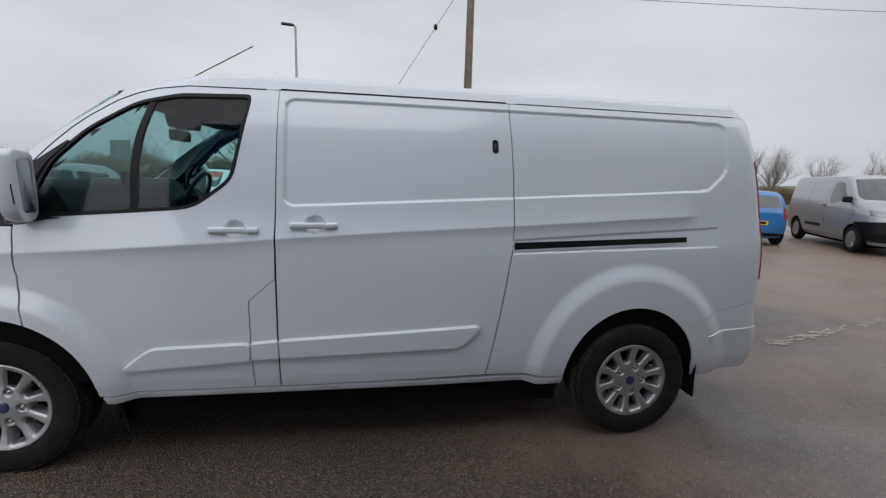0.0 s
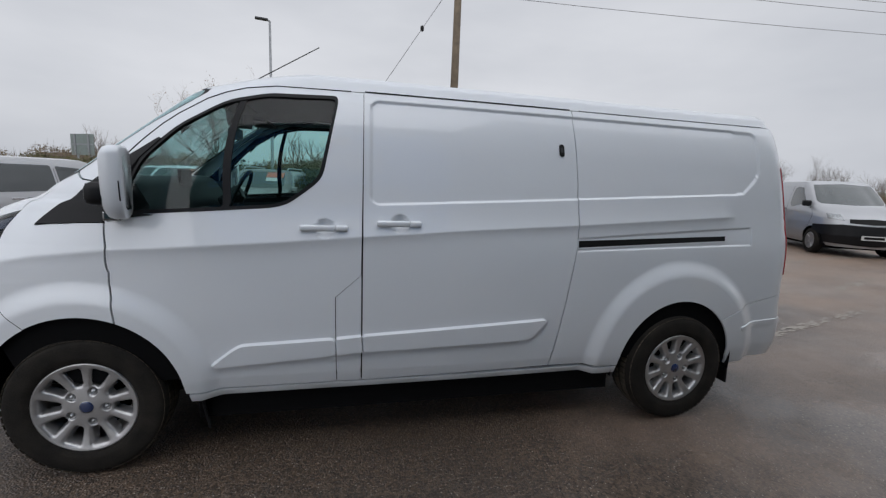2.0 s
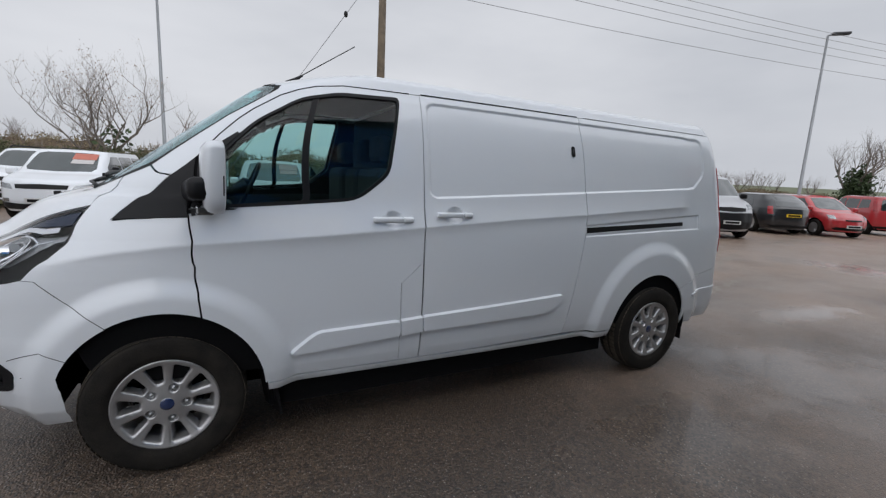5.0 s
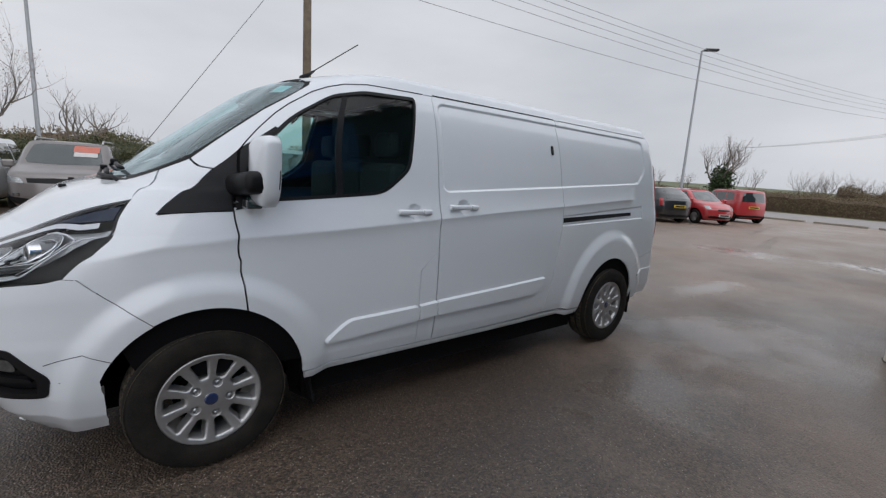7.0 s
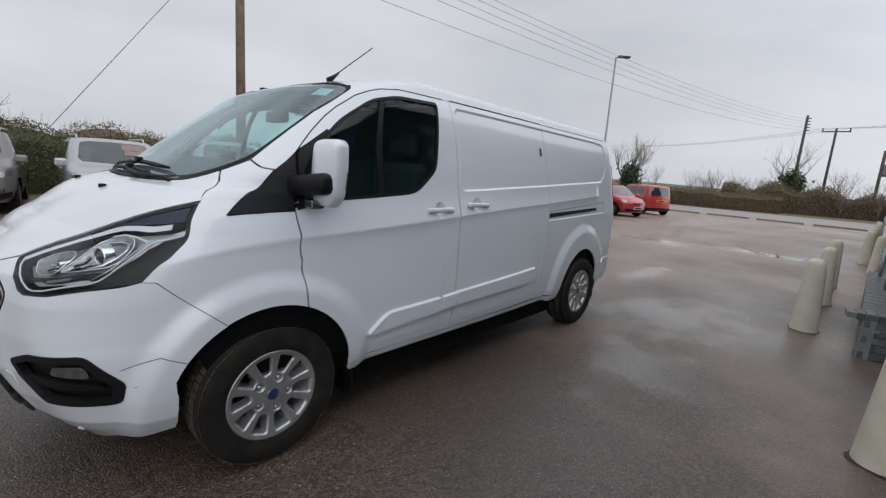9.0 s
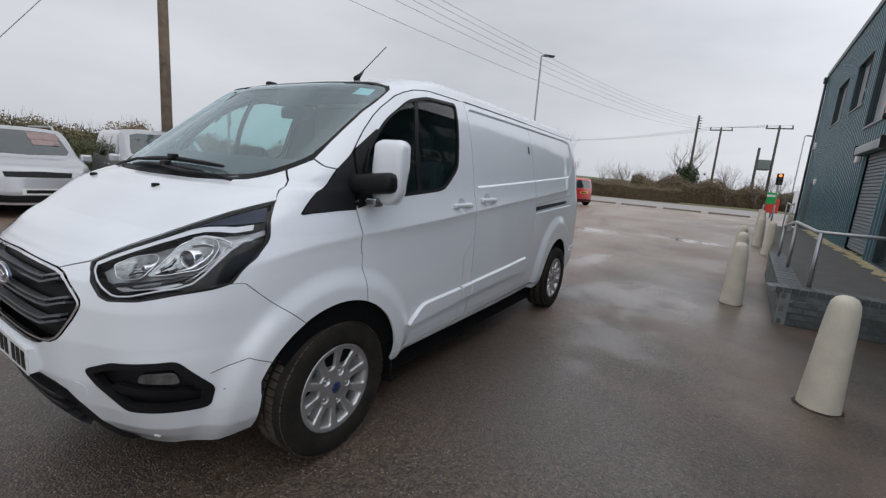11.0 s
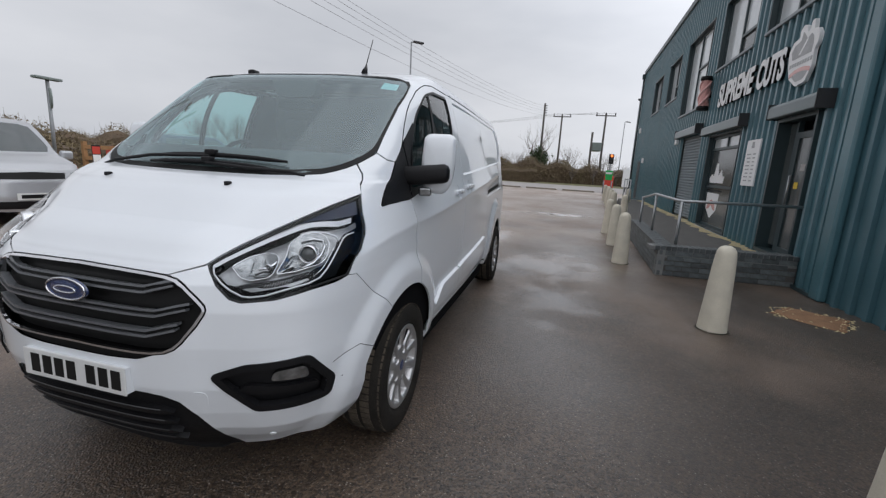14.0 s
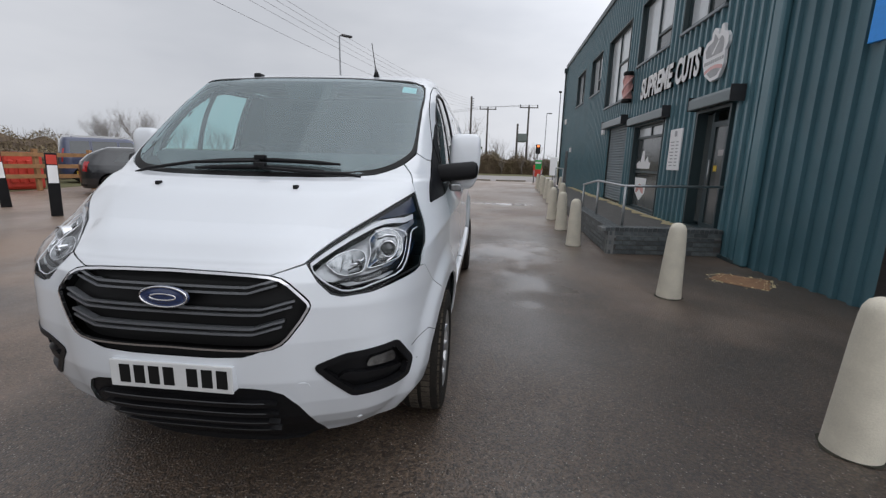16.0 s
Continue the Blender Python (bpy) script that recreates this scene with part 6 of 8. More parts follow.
link_mesh("shield", *extrude_poly(rounded([(5.24, 1.10), (4.30, 1.10), (4.36, .72), (4.76, .50), (5.18, .72)], .05), -.093, -.090, "xz"), M["sign_white"], sticker)
link_mesh("arch", *extrude_poly(rounded([(5.10, .70), (4.94, .72), (4.78, .82), (4.60, .72), (4.44, .70), (4.50, .86), (4.78, .95), (5.04, .86)], .03), -.0895, -.087, "xz"), M["pole_red"], sticker, "red arch")
box("strip", 4.2, 5.24, -.0895, -.087, 1.14, 1.18, M["ink"], sticker, "dark strip")
for u, z, s in ((18.7, 3.6, .3), (16.2, 2.0, .25), (8.95, 2.45, .22)):
    lampb = tagged(box("wall_box", u, u + s, .0, .10, z, z + s * .9, M["sign_white"], bevel=.02), label="small white box on the cladding", category="box")
    lampb.matrix_world = FAC
mb = tagged(box("meter_door", 17.2, 18.1, .0, .05, .2, 2.1, M["trim"], bevel=.01), label="dark service door in the cladding", category="door")
mb.matrix_world = FAC
blue = empty("blue_sign", Matrix.Translation((4.20, -4.965, 0)) @ Matrix.Rotation(math.atan(.09), 4, "Z"), label="big bright blue sign board high on the cladding", category="sign")
box("panel", -5.2, -1.30, .035, .075, 2.72, 4.9, M["blue_sign"], blue, bevel=.006)
box("band", -4.2, -2.4, .0755, .078, 3.2, 3.7, M["sign_white"], blue, "white bar")
box("band", -3.4, -2.9, .0755, .078, 3.9, 4.6, M["yellow_sign"], blue, "yellow mark")
# raised entrance platform: brick wall, coping, floor, rail
plat = [(4.73, -3.11), (8.35, -3.27), (20.0, -4.35), (20.0, -5.35), (4.88, -4.93)]
flat("platform_floor", plat, 0.0, M["paving"], "worn raised paving in front of the shop", "pavement", dz=.27)
tagged(link_mesh("grit_line", *extrude_poly(rough_strip((5.6, -4.86), (19.5, -5.25), .24, 60, rnd, 1.0), .27, .276, "xy"), M["moss"]), label="yellowish grit along the foot of the wall", category="grit", kind="stuff")


def brick_run(name, a, b, rows, label):
    """A wall of staggered bricks with recessed joints, from a to b."""
    a, b = Vector((*a, 0)), Vector((*b, 0))
    way, ln = (b - a).normalized(), (b - a).length
    m = Matrix.Translation(a) @ Matrix.Rotation(math.atan2(way.y, way.x), 4, "Z")
    w = tagged(box(name, 0, ln, -.10, .0, 0, rows * .075 + .005, M["mortar"]), label=label, category="wall", kind="structure")
    w.matrix_world = m
    return w, ln


BRICKS = []
for nm, a, b in (("wall_brick_end", (4.88, -4.92), (4.73, -3.11)), ("wall_brick_side", (4.73, -3.11), (8.35, -3.27))):
    BRICKS.append((*brick_run(nm, a, b, 5, "low dark painted brick retaining wall"), nm))
COPINGS = []
for a, b in (((4.88, -4.93), (4.725, -3.00)), ((4.86, -3.11), (8.40, -3.27))):
    a, b = Vector(a), Vector(b)
    way = (b - a).normalized()
    cop = tagged(box("coping", 0, (b - a).length, -.215, .004, .375, .428, M["mortar"]), label="dark brick-on-edge coping on the low wall", category="coping")
    cop.matrix_world = Matrix.Translation((a.x, a.y, 0)) @ Matrix.Rotation(math.atan2(way.y, way.x), 4, "Z")
    COPINGS.append((cop, (b - a).length))
rail = empty("handrail", label="galvanised tubular handrail round the shop entrance", category="railing")
bar("top_rail", [(5.0, -4.90, 1.115), (5.0, -3.43, 1.085), (5.02, -3.37, 1.085), (5.08, -3.355, 1.085), (6.65, -3.35, 1.10), (6.75, -3.35, 1.09), (8.0, -3.36, .955)], .021, M["steel"], rail, seg=10)
for x, y, h in ((5.01, -3.39, 1.08), (6.60, -3.35, 1.10), (7.93, -3.36, .96)):
    bar("rail_post", [(x, y, .30), (x, y, h)], .022, M["steel"], rail, seg=10)
rail2 = empty("handrail", label="second galvanised handrail at the far steps", category="railing")
bar("top_rail", [(16.5, -4.3, 1.2), (20.5, -4.6, 1.2), (24.0, -5.2, 1.1)], .025, M["steel"], rail2)
for x, y in ((16.5, -4.3), (20.5, -4.6), (24.0, -5.2)):
    bar("rail_post", [(x, y, .0), (x, y, 1.2)], .022, M["steel"], rail2)
steps = empty("steps", label="short run of dark steps at the far end of the platform", category="steps")
for i in range(3):
    box("step", 20.0 + i * .3, 20.3 + i * .3, -5.4, -4.4, 0, .27 - i * .09, M["coping"], steps)


# ---- parked vehicles ----
def small_wheel(parent, x, y, r, w, side, material, label=""):
    rim = link_mesh("wheel", *lathe([(.0, -.42 * w), (r * .12, -.42 * w), (r * .2, -.36 * w), (r * .58, -.40 * w), (r * .64, -.46 * w), (r * .66, -.3 * w), (r * .66, .4 * w)], 24, "y"), material, parent, label, True)
    rim.matrix_local = pose(x, y, r, 0, 0, 0 if side < 0 else 180)
    link_mesh("tyre", *lathe([(r * .64, .4 * w), (r * .9, .5 * w), (r, .35 * w), (r, -.35 * w), (r * .9, -.5 * w), (r * .66, -.46 * w)], 32, "y"), M["rubber"], rim, "", True)
    spoke = [(r * .15, -.44 * w, -.03), (r * .15, -.44 * w, .03), (r * .6, -.45 * w, .045), (r * .6, -.45 * w, -.045)]
    for k in range(5):
        sv, sf = spoke + [(a, b + .03, c) for a, b, c in spoke], [(0, 1, 2, 3), (0, 4, 5, 1), (1, 5, 6, 2), (2, 6, 7, 3), (3, 7, 4, 0)]
        ob = link_mesh("spoke", sv, sf, material, rim)
        ob.matrix_local = pose(0, 0, 0, 0, 72 * k, 0)
    link_mesh("wheel_inner", *lathe([(0, .0), (r * .62, .0)], 20, "y"), M["gap"], rim)


def build_car(d, m, label, category="car"):
    """A parked vehicle from a few level outlines; d: its plan and fittings."""
    top = d["z"][-1]
    sh = Shell(d["z"], d["nose"], d["tail"], (d["z"], d["wide"]), d["cf"], d["cr"], kf=.9, kr=d.get("kr", .6), nf=d.get("nf", (3.0, 4.4)), nr=d.get("nr", 3.4))
    car = empty("van" if category == "van" else "car", m, label=label, category=category)
    paint, low = M[d["paint"]], d["z"][0]
    wr, wx = d["wr"], d["axles"]
    edge = [(sh.s0, low)]
    for x in wx:
        edge += [(sh.sx(x - wr * 1.18, low), low)] + arc(sh, x, wr, wr * 1.18, 180 - math.degrees(math.asin(max(-.9, min(.9, (low - wr) / (wr * 1.18))))) , math.degrees(math.asin(max(-.9, min(.9, (low - wr) / (wr * 1.18))))), 14) + [(sh.sx(x + wr * 1.18, low), low)]
    edge += [(sh.s1, low), (sh.s1, top), (sh.s0, top)]
    sh.panel("body", edge, paint, car, whole=True, ds=.07, dz=.05)
    v, f = sh.roof(top, d.get("rise", .05), seg=7, step=.1)
    link_mesh("roof", v, f, paint, car, "", True)
    for x in wx:
        for sgn in (-1, 1):
            y = sgn * (max(d["wide"]) - .125)
            lin = link_mesh("wheel_arch", *lathe([(wr * 1.22, -.06), (wr * 1.22, .22), (0, .23)], 18, "y", sweep=(-10, 190)), M["gap"], car, "dark wheel arch")
            lin.matrix_local = pose(x, y, wr, 0, 0, 0 if sgn < 0 else 180)
            small_wheel(car, x, y, wr, .2, sgn, M[d.get("rim", "alloy")])
    box("underbody", wx[0] - .4, wx[1] + .4, -max(d["wide"]) + .2, max(d["wide"]) - .2, .18, .35, M["gap"], car)

    def xz(points):
        return [(sh.sx(x, z), z) for x, z in points]

    def yz(points, rear=False):
        return [(sh.sy(y, z, rear) if y > .003 else (sh.s1 if rear else sh.s0), z) for y, z in points]
    for poly in d.get("side_glass", ()):
        sh.panel("side_window", rounded(xz(poly), .04), M["car_glass"], car, "dark side window", off=.004, both=True, ds=.1, dz=.06, rim=.006)
    for poly in d.get("side_panels", ()):
        sh.panel("side_trim", xz(poly[1]), M[poly[0]], car, "", off=.008, both=True, ds=.1, dz=.06, rim=.01)
    sh.panel("windscreen", yz(d["screen"]), M["screen_glass"], car, "windscreen", off=.004, whole=True, ds=.06, dz=.05, rim=.006)
    if "rear_glass" in d:
        sh.panel("rear_window", yz(d["rear_glass"], True), M["car_glass"], car, "rear window", off=.004, whole=True, ds=.06, dz=.05, rim=.006)
    for mt, poly, lab in d.get("front", ()):
        whole = any(y < .003 for y, z in poly)
        sh.panel("front_trim" if lab == "" else lab.split("|")[0], yz(poly), M[mt], car, lab.split("|")[-1], off=.008, both=not whole, whole=whole, ds=.06, dz=.04, rim=.02)
    for mt, poly, lab in d.get("rear", ()):
        whole = any(y < .003 for y, z in poly)
        sh.panel("rear_trim" if lab == "" else lab.split("|")[0], yz(poly, True), M[mt], car, lab.split("|")[-1], off=.008, both=not whole, whole=whole, ds=.06, dz=.04, rim=.02)
    # door joints, handles, mirrors, plates, wipers
    for x, z0, z1 in d.get("joints", ()):
        sh.panel("door_joint", [(sh.sx(x - .004, z0), z0), (sh.sx(x + .004, z0), z0), (sh.sx(x + .004, z1), z1), (sh.sx(x - .004, z1), z1)], M["gap"], car, "dark door joint", off=.002, both=True, ds=.1, dz=.1)
    for x, z in d.get("handles", ()):
        for sgn in (-1, 1):
            p, n = sh.at(np.array([sh.sx(x, z)]), np.array([z]))
            y = -p[0][1] * sgn
            box("door_handle", x - .09, x + .09, y - .02, y + .02, z - .015, z + .015, M[d.get("handle_mat", d["paint"])], car, "door handle", bevel=.008)
    mx, mz = d["mirror"]
    for sgn in (-1, 1):
        y = sgn * (float(np.interp(mz, d["z"], d["wide"])) + .06)
        box("door_mirror", mx - .06, mx + .06, y - .10, y + .10, mz - .07, mz + .09, M[d.get("mirror_mat", d["paint"])], car, "door mirror", bevel=.04)
    fx = float(np.interp(d["plate"], d["z"], d["nose"]))
    pl = box("number_plate", fx - .022, fx - .004, -.26, .26, d["plate"] - .055, d["plate"] + .055, M["plate_white"], car, "white number plate")
    box("plate_mark", fx - .0245, fx - .0225, -.21, .21, d["plate"] - .03, d["plate"] + .03, M["ink"], pl)
    if "rear_plate" in d:
        rx = float(np.interp(d["rear_plate"], d["z"], d["tail"]))
        pl = box("number_plate", rx + .004, rx + .022, -.26, .26, d["rear_plate"] - .055, d["rear_plate"] + .055, M["plate_yellow"], car, "yellow number plate")
        box("plate_mark", rx + .0225, rx + .0245, -.21, .21, d["rear_plate"] - .03, d["rear_plate"] + .03, M["ink"], pl)
    if d.get("rails"):
        for sgn in (-1, 1):
            y = sgn * (d["wide"][-1] - .06)
            x0, x1 = d["rails"]
            bar("roof_rail", [(x0, y, top + .01), (x0 + .12, y, top + .08), (x1 - .12, y, top + .08), (x1, y, top + .01)], .02, M[d.get("rail_mat", "alloy")], car, "roof rail", seg=6)
    if d.get("card"):
        cy, cz = d["card"]
        for (a, b, c, e), mt in (((cy, cy + .46, cz, cz + .14), d.get("card_mat", "orange_card")), ((cy + .02, cy + .44, cz - .10, cz - .005), d.get("card_mat", "white_card"))):
            sg = -1 if cy < 0 else 1
            quad = [sh.at(np.array([sh.sy(abs(yy), zz)]), np.array([zz]), .010)[0][0] * np.array([1, -sg, 1]) for yy, zz in ((a, c), (b, c), (b, e), (a, e))]
            quad2 = [q + np.array([-.004, 0, .002]) for q in quad]
            link_mesh("price_card", [tuple(q) for q in quad + quad2], [(0, 1, 2, 3), (7, 6, 5, 4), (0, 4, 5, 1), (1, 5, 6, 2), (2, 6, 7, 3), (3, 7, 4, 0)], M[mt], car, "price card in the windscreen")
    if d.get("aerial"):
        x, h = d["aerial"]
        bar("aerial", [(x, 0, top + .03), (x + .12, 0, top + .03 + h)], .008, M["ink"], car, "black aerial", seg=6)
    return car


def level(*rows):
    """Rows of height, nose x, tail x and half width."""
    z, nose, tail, wide = zip(*rows)
    return dict(z=list(z), nose=list(nose), tail=list(tail), wide=list(wide))



# square small van-based car (front faces the camera)
LUDO = dict(level((.25, .06, 4.36, .80), (.35, .02, 4.40, .88), (.50, .0, 4.42, .905), (.75, .02, 4.42, .91), (.92, .07, 4.40, .905), (1.02, .17, 4.40, .90), (1.12, .55, 4.38, .885), (1.18, .85, 4.37, .87), (1.40, 1.17, 4.33, .82), (1.60, 1.45, 4.28, .765), (1.72, 1.65, 4.22, .72), (1.76, 1.78, 4.17, .67)),
            cf=2.0, cr=3.9, wr=.325, axles=(.90, 3.62), rise=.05, plate=.50, mirror=(1.12, 1.16),
            screen=[(0, 1.20), (.60, 1.22), (.66, 1.30), (.58, 1.66), (.45, 1.70), (0, 1.71)],
            side_glass=([(1.30, 1.18), (2.20, 1.16), (2.20, 1.64), (1.75, 1.64), (1.40, 1.36)], [(2.30, 1.16), (3.20, 1.16), (3.20, 1.64), (2.30, 1.64)], [(3.30, 1.18), (4.0, 1.20), (3.95, 1.62), (3.30, 1.64)]),
            rear_glass=[(0, 1.12), (.62, 1.12), (.55, 1.62), (0, 1.64)], joints=((1.25, .42, 1.10), (2.25, .42, 1.6), (3.25, .42, 1.6)), handles=((2.05, 1.0), (2.45, 1.0)),
            front=(("lens_clear", [(.50, .76), (.80, .80), (.82, .93), (.56, .88)], "headlamp|clear headlamp"), ("ink", [(0, .78), (.44, .78), (.46, .88), (0, .90)], "grille|black grille"), ("black_plastic", [(0, .30), (.60, .30), (.78, .36), (.80, .46), (.45, .42), (0, .42)], "lower_bumper|black lower bumper"), ("lens_clear", [(.58, .46), (.70, .46), (.70, .54), (.58, .54)], "fog_lamp|fog lamp")),
            rear=(("lens_red", [(.74, .85), (.80, .85), (.78, 1.35), (.72, 1.35)], "tail_lamp|red tail lamp"),), paint="paint_silver")


def car_like(base, **changes):
    d = dict(base)
    d.update(changes)
    return d


def lower(base, k, **changes):
    """The same car with a lower body: heights above .45 m drawn down by k."""
    q = lambda z: z if z < .45 else .45 + (z - .45) * k
    poly = lambda p: [(a, q(b)) for a, b in p]
    d = dict(base)
    d.update(changes)
    d["z"] = [q(z) for z in d["z"]]
    d["screen"], d["mirror"], d["plate"] = poly(d["screen"]), (d["mirror"][0], q(d["mirror"][1])), q(d["plate"])
    d["side_glass"] = [poly(p) for p in d["side_glass"]]
    for key in ("front", "rear"):
        d[key] = [(mt, poly(p), lab) for mt, p, lab in d.get(key, ())]
    if "rear_glass" in d:
        d["rear_glass"] = poly(d["rear_glass"])
    d["joints"] = [(x, q(a), q(b)) for x, a, b in d["joints"]]
    d["handles"] = [(x, q(z)) for x, z in d["handles"]]
    if "card" in d:
        d["card"] = (d["card"][0], q(d["card"][1]))
    return d


def facing(x, y, deg):
    """A pose whose nose middle stands at (x, y), turned so that it faces deg from -y (positive: towards +x)."""
    return Matrix.Translation((x, y, 0)) @ Matrix.Rotation(radians(90 + deg), 4, "Z")


HATCH = dict(level((.22, .08, 3.86, .72), (.32, .03, 3.92, .79), (.45, .0, 3.95, .82), (.62, .02, 3.94, .83), (.74, .10, 3.93, .83), (.86, .32, 3.92, .82), (.93, .72, 3.90, .80), (1.05, .98, 3.86, .77), (1.25, 1.30, 3.78, .70), (1.38, 1.58, 3.68, .62), (1.42, 1.74, 3.60, .55)),
             cf=1.75, cr=3.3, wr=.30, axles=(.78, 3.22), rise=.045, plate=.42, mirror=(1.02, .98), nf=(2.6, 3.8), nr=2.8, kr=.7,
             screen=[(0, .97), (.56, .99), (.60, 1.06), (.47, 1.36), (0, 1.39)], side_glass=([(1.12, .98), (2.10, .96), (2.10, 1.33), (1.60, 1.33)], [(2.18, .96), (2.95, 1.0), (2.80, 1.30), (2.18, 1.33)]),
             rear_glass=[(0, 1.02), (.58, 1.02), (.48, 1.32), (0, 1.34)], joints=((1.05, .35, .92), (2.14, .35, 1.3)), handles=((1.95, .86),), rear_plate=.62,
             front=(("lens_clear", [(.50, .66), (.68, .68), (.68, .80), (.52, .78)], "headlamp|round clear headlamp"), ("black_plastic", [(0, .28), (.50, .28), (.60, .34), (.50, .38), (0, .38)], "lower_grille|black lower grille"), ("ink", [(0, .60), (.28, .61), (.28, .66), (0, .66)], "grille|dark grille")),
             rear=(("lens_red", [(.62, .72), (.74, .72), (.72, 1.0), (.62, 1.0)], "tail_lamp|red tail lamp"), ("black_plastic", [(0, .26), (.62, .26), (.70, .34), (0, .36)], "lower_bumper|black lower bumper")), paint="paint_red")

VIVARO = dict(level((.25, .08, 4.72, .82), (.35, .02, 4.76, .90), (.55, .0, 4.78, .94), (.80, .05, 4.78, .95), (.98, .12, 4.77, .95), (1.10, .32, 4.76, .945), (1.22, .72, 4.75, .93), (1.28, .88, 4.74, .92), (1.55, 1.20, 4.72, .87), (1.80, 1.52, 4.68, .80), (1.90, 1.70, 4.62, .74)),
              cf=2.1, cr=4.4, wr=.33, axles=(.86, 3.90), rise=.05, plate=.52, mirror=(1.15, 1.30), kr=.3,
              screen=[(0, 1.30), (.70, 1.32), (.76, 1.40), (.66, 1.82), (0, 1.86)], side_glass=([(1.32, 1.30), (2.0, 1.18), (2.12, 1.30), (2.12, 1.70), (2.0, 1.76), (1.74, 1.74)],),
              joints=((1.20, .45, 1.25), (2.22, .40, 1.80), (3.30, .40, 1.80)), handles=((2.32, 1.12),), handle_mat="black_plastic", rim="alloy",
              side_panels=(("black_plastic", [(2.4, .52), (3.3, .52), (3.3, .60), (2.4, .60)]),),
              front=(("lens_clear", [(.55, .92), (.82, .96), (.80, 1.08), (.58, 1.06)], "headlamp|clear headlamp"), ("black_plastic", [(0, .30), (.80, .34), (.92, .62), (.92, .78), (.60, .82), (0, .80)], "bumper|dark grey plastic bumper"), ("ink", [(0, .84), (.46, .86), (.46, .96), (0, .98)], "grille|dark grille")),
              paint="paint_silver", mirror_mat="black_plastic")

SALOON = car_like(HATCH, **level((.20, .08, 4.42, .78), (.32, .03, 4.46, .87), (.50, .0, 4.48, .90), (.68, .05, 4.48, .90), (.80, .22, 4.47, .89), (.92, .80, 4.46, .87), (1.00, 1.10, 4.42, .83), (1.20, 1.55, 4.20, .73), (1.36, 1.95, 3.85, .62), (1.40, 2.1, 3.7, .56)),
                  cf=2.2, cr=3.5, wr=.33, axles=(.86, 3.56), mirror=(1.25, .98), paint="paint_black",
                  screen=[(0, .98), (.60, 1.0), (.66, 1.08), (.50, 1.33), (0, 1.36)], side_glass=([(1.35, .97), (2.35, .96), (2.35, 1.30), (1.85, 1.29)], [(2.42, .96), (3.5, 1.0), (3.2, 1.28), (2.42, 1.30)]), joints=((1.2, .35, .92), (2.38, .35, 1.28)), handles=((2.2, .86), (3.1, .87)),
                  rear_glass=[(0, 1.0), (.55, 1.0), (.46, 1.30), (0, 1.33)], rear_plate=.70)
MPV = car_like(LUDO, **level((.22, .06, 4.58, .80), (.35, .02, 4.62, .88), (.50, .0, 4.63, .90), (.72, .04, 4.63, .91), (.86, .16, 4.62, .905), (.98, .60, 4.60, .89), (1.06, .92, 4.58, .87), (1.25, 1.25, 4.52, .82), (1.50, 1.62, 4.38, .74), (1.64, 1.92, 4.20, .66), (1.68, 2.1, 4.05, .6)),
               cf=2.3, cr=3.9, axles=(.92, 3.70), mirror=(1.30, 1.10), paint="paint_silver", kr=.7,
               screen=[(0, 1.08), (.60, 1.10), (.66, 1.2), (.54, 1.56), (0, 1.60)], side_glass=([(1.45, 1.06), (2.30, 1.05), (2.30, 1.55), (1.95, 1.54)], [(2.38, 1.05), (3.30, 1.06), (3.30, 1.56), (2.38, 1.56)], [(3.38, 1.07), (4.15, 1.12), (3.95, 1.50), (3.38, 1.55)]),
               handles=((2.15, .92), (2.62, .93)), handle_mat="chrome", joints=((1.35, .38, 1.0), (2.34, .38, 1.5), (3.34, .5, 1.5)))

M["screen_glass"] = mat("pale_reflecting_windscreen", (0.035, 0.045, 0.046), rough=0.08, coat=0.7, vary=0.2)

# row behind the van, noses towards the camera
build_car(lower(LUDO, .98, paint="paint_silver", aerial=(1.95, .0)), facing(3.12, 6.66, -11), "silver small van parked nose out beside the pole", "van")
build_car(lower(LUDO, .87, rails=(1.9, 4.1), card=(-.58, 1.52), card_mat="faded_card", aerial=(1.9, .22), paint="paint_silver", rail_mat="alloy", rise=.03), facing(1.22, 7.75, -4), "silver-grey family car with roof rails and a price card")
build_car(lower(LUDO, .87, paint="paint_grey", rails=(1.8, 4.0), card=(-.58, 1.52), rise=.03), facing(-1.20, 8.75, -6), "grey-brown family car with roof rails and an orange price card")
build_car(lower(LUDO, .87, paint="paint_white", card=(-.58, 1.52), rise=.03), facing(-3.35, 8.8, -6), "white family car with a price card parked nose out")
build_car(lower(LUDO, .87, paint="paint_white", rails=(1.8, 4.0), rail_mat="black_plastic", rise=.03), facing(-5.1, 12.0, -8), "white family car with black roof rails")
build_car(lower(MPV, .92, rise=.03), Matrix.Translation((-6.15, 3.70, 0)) @ Matrix.Rotation(radians(65), 4, "Z"), "silver people carrier with chrome door handles")
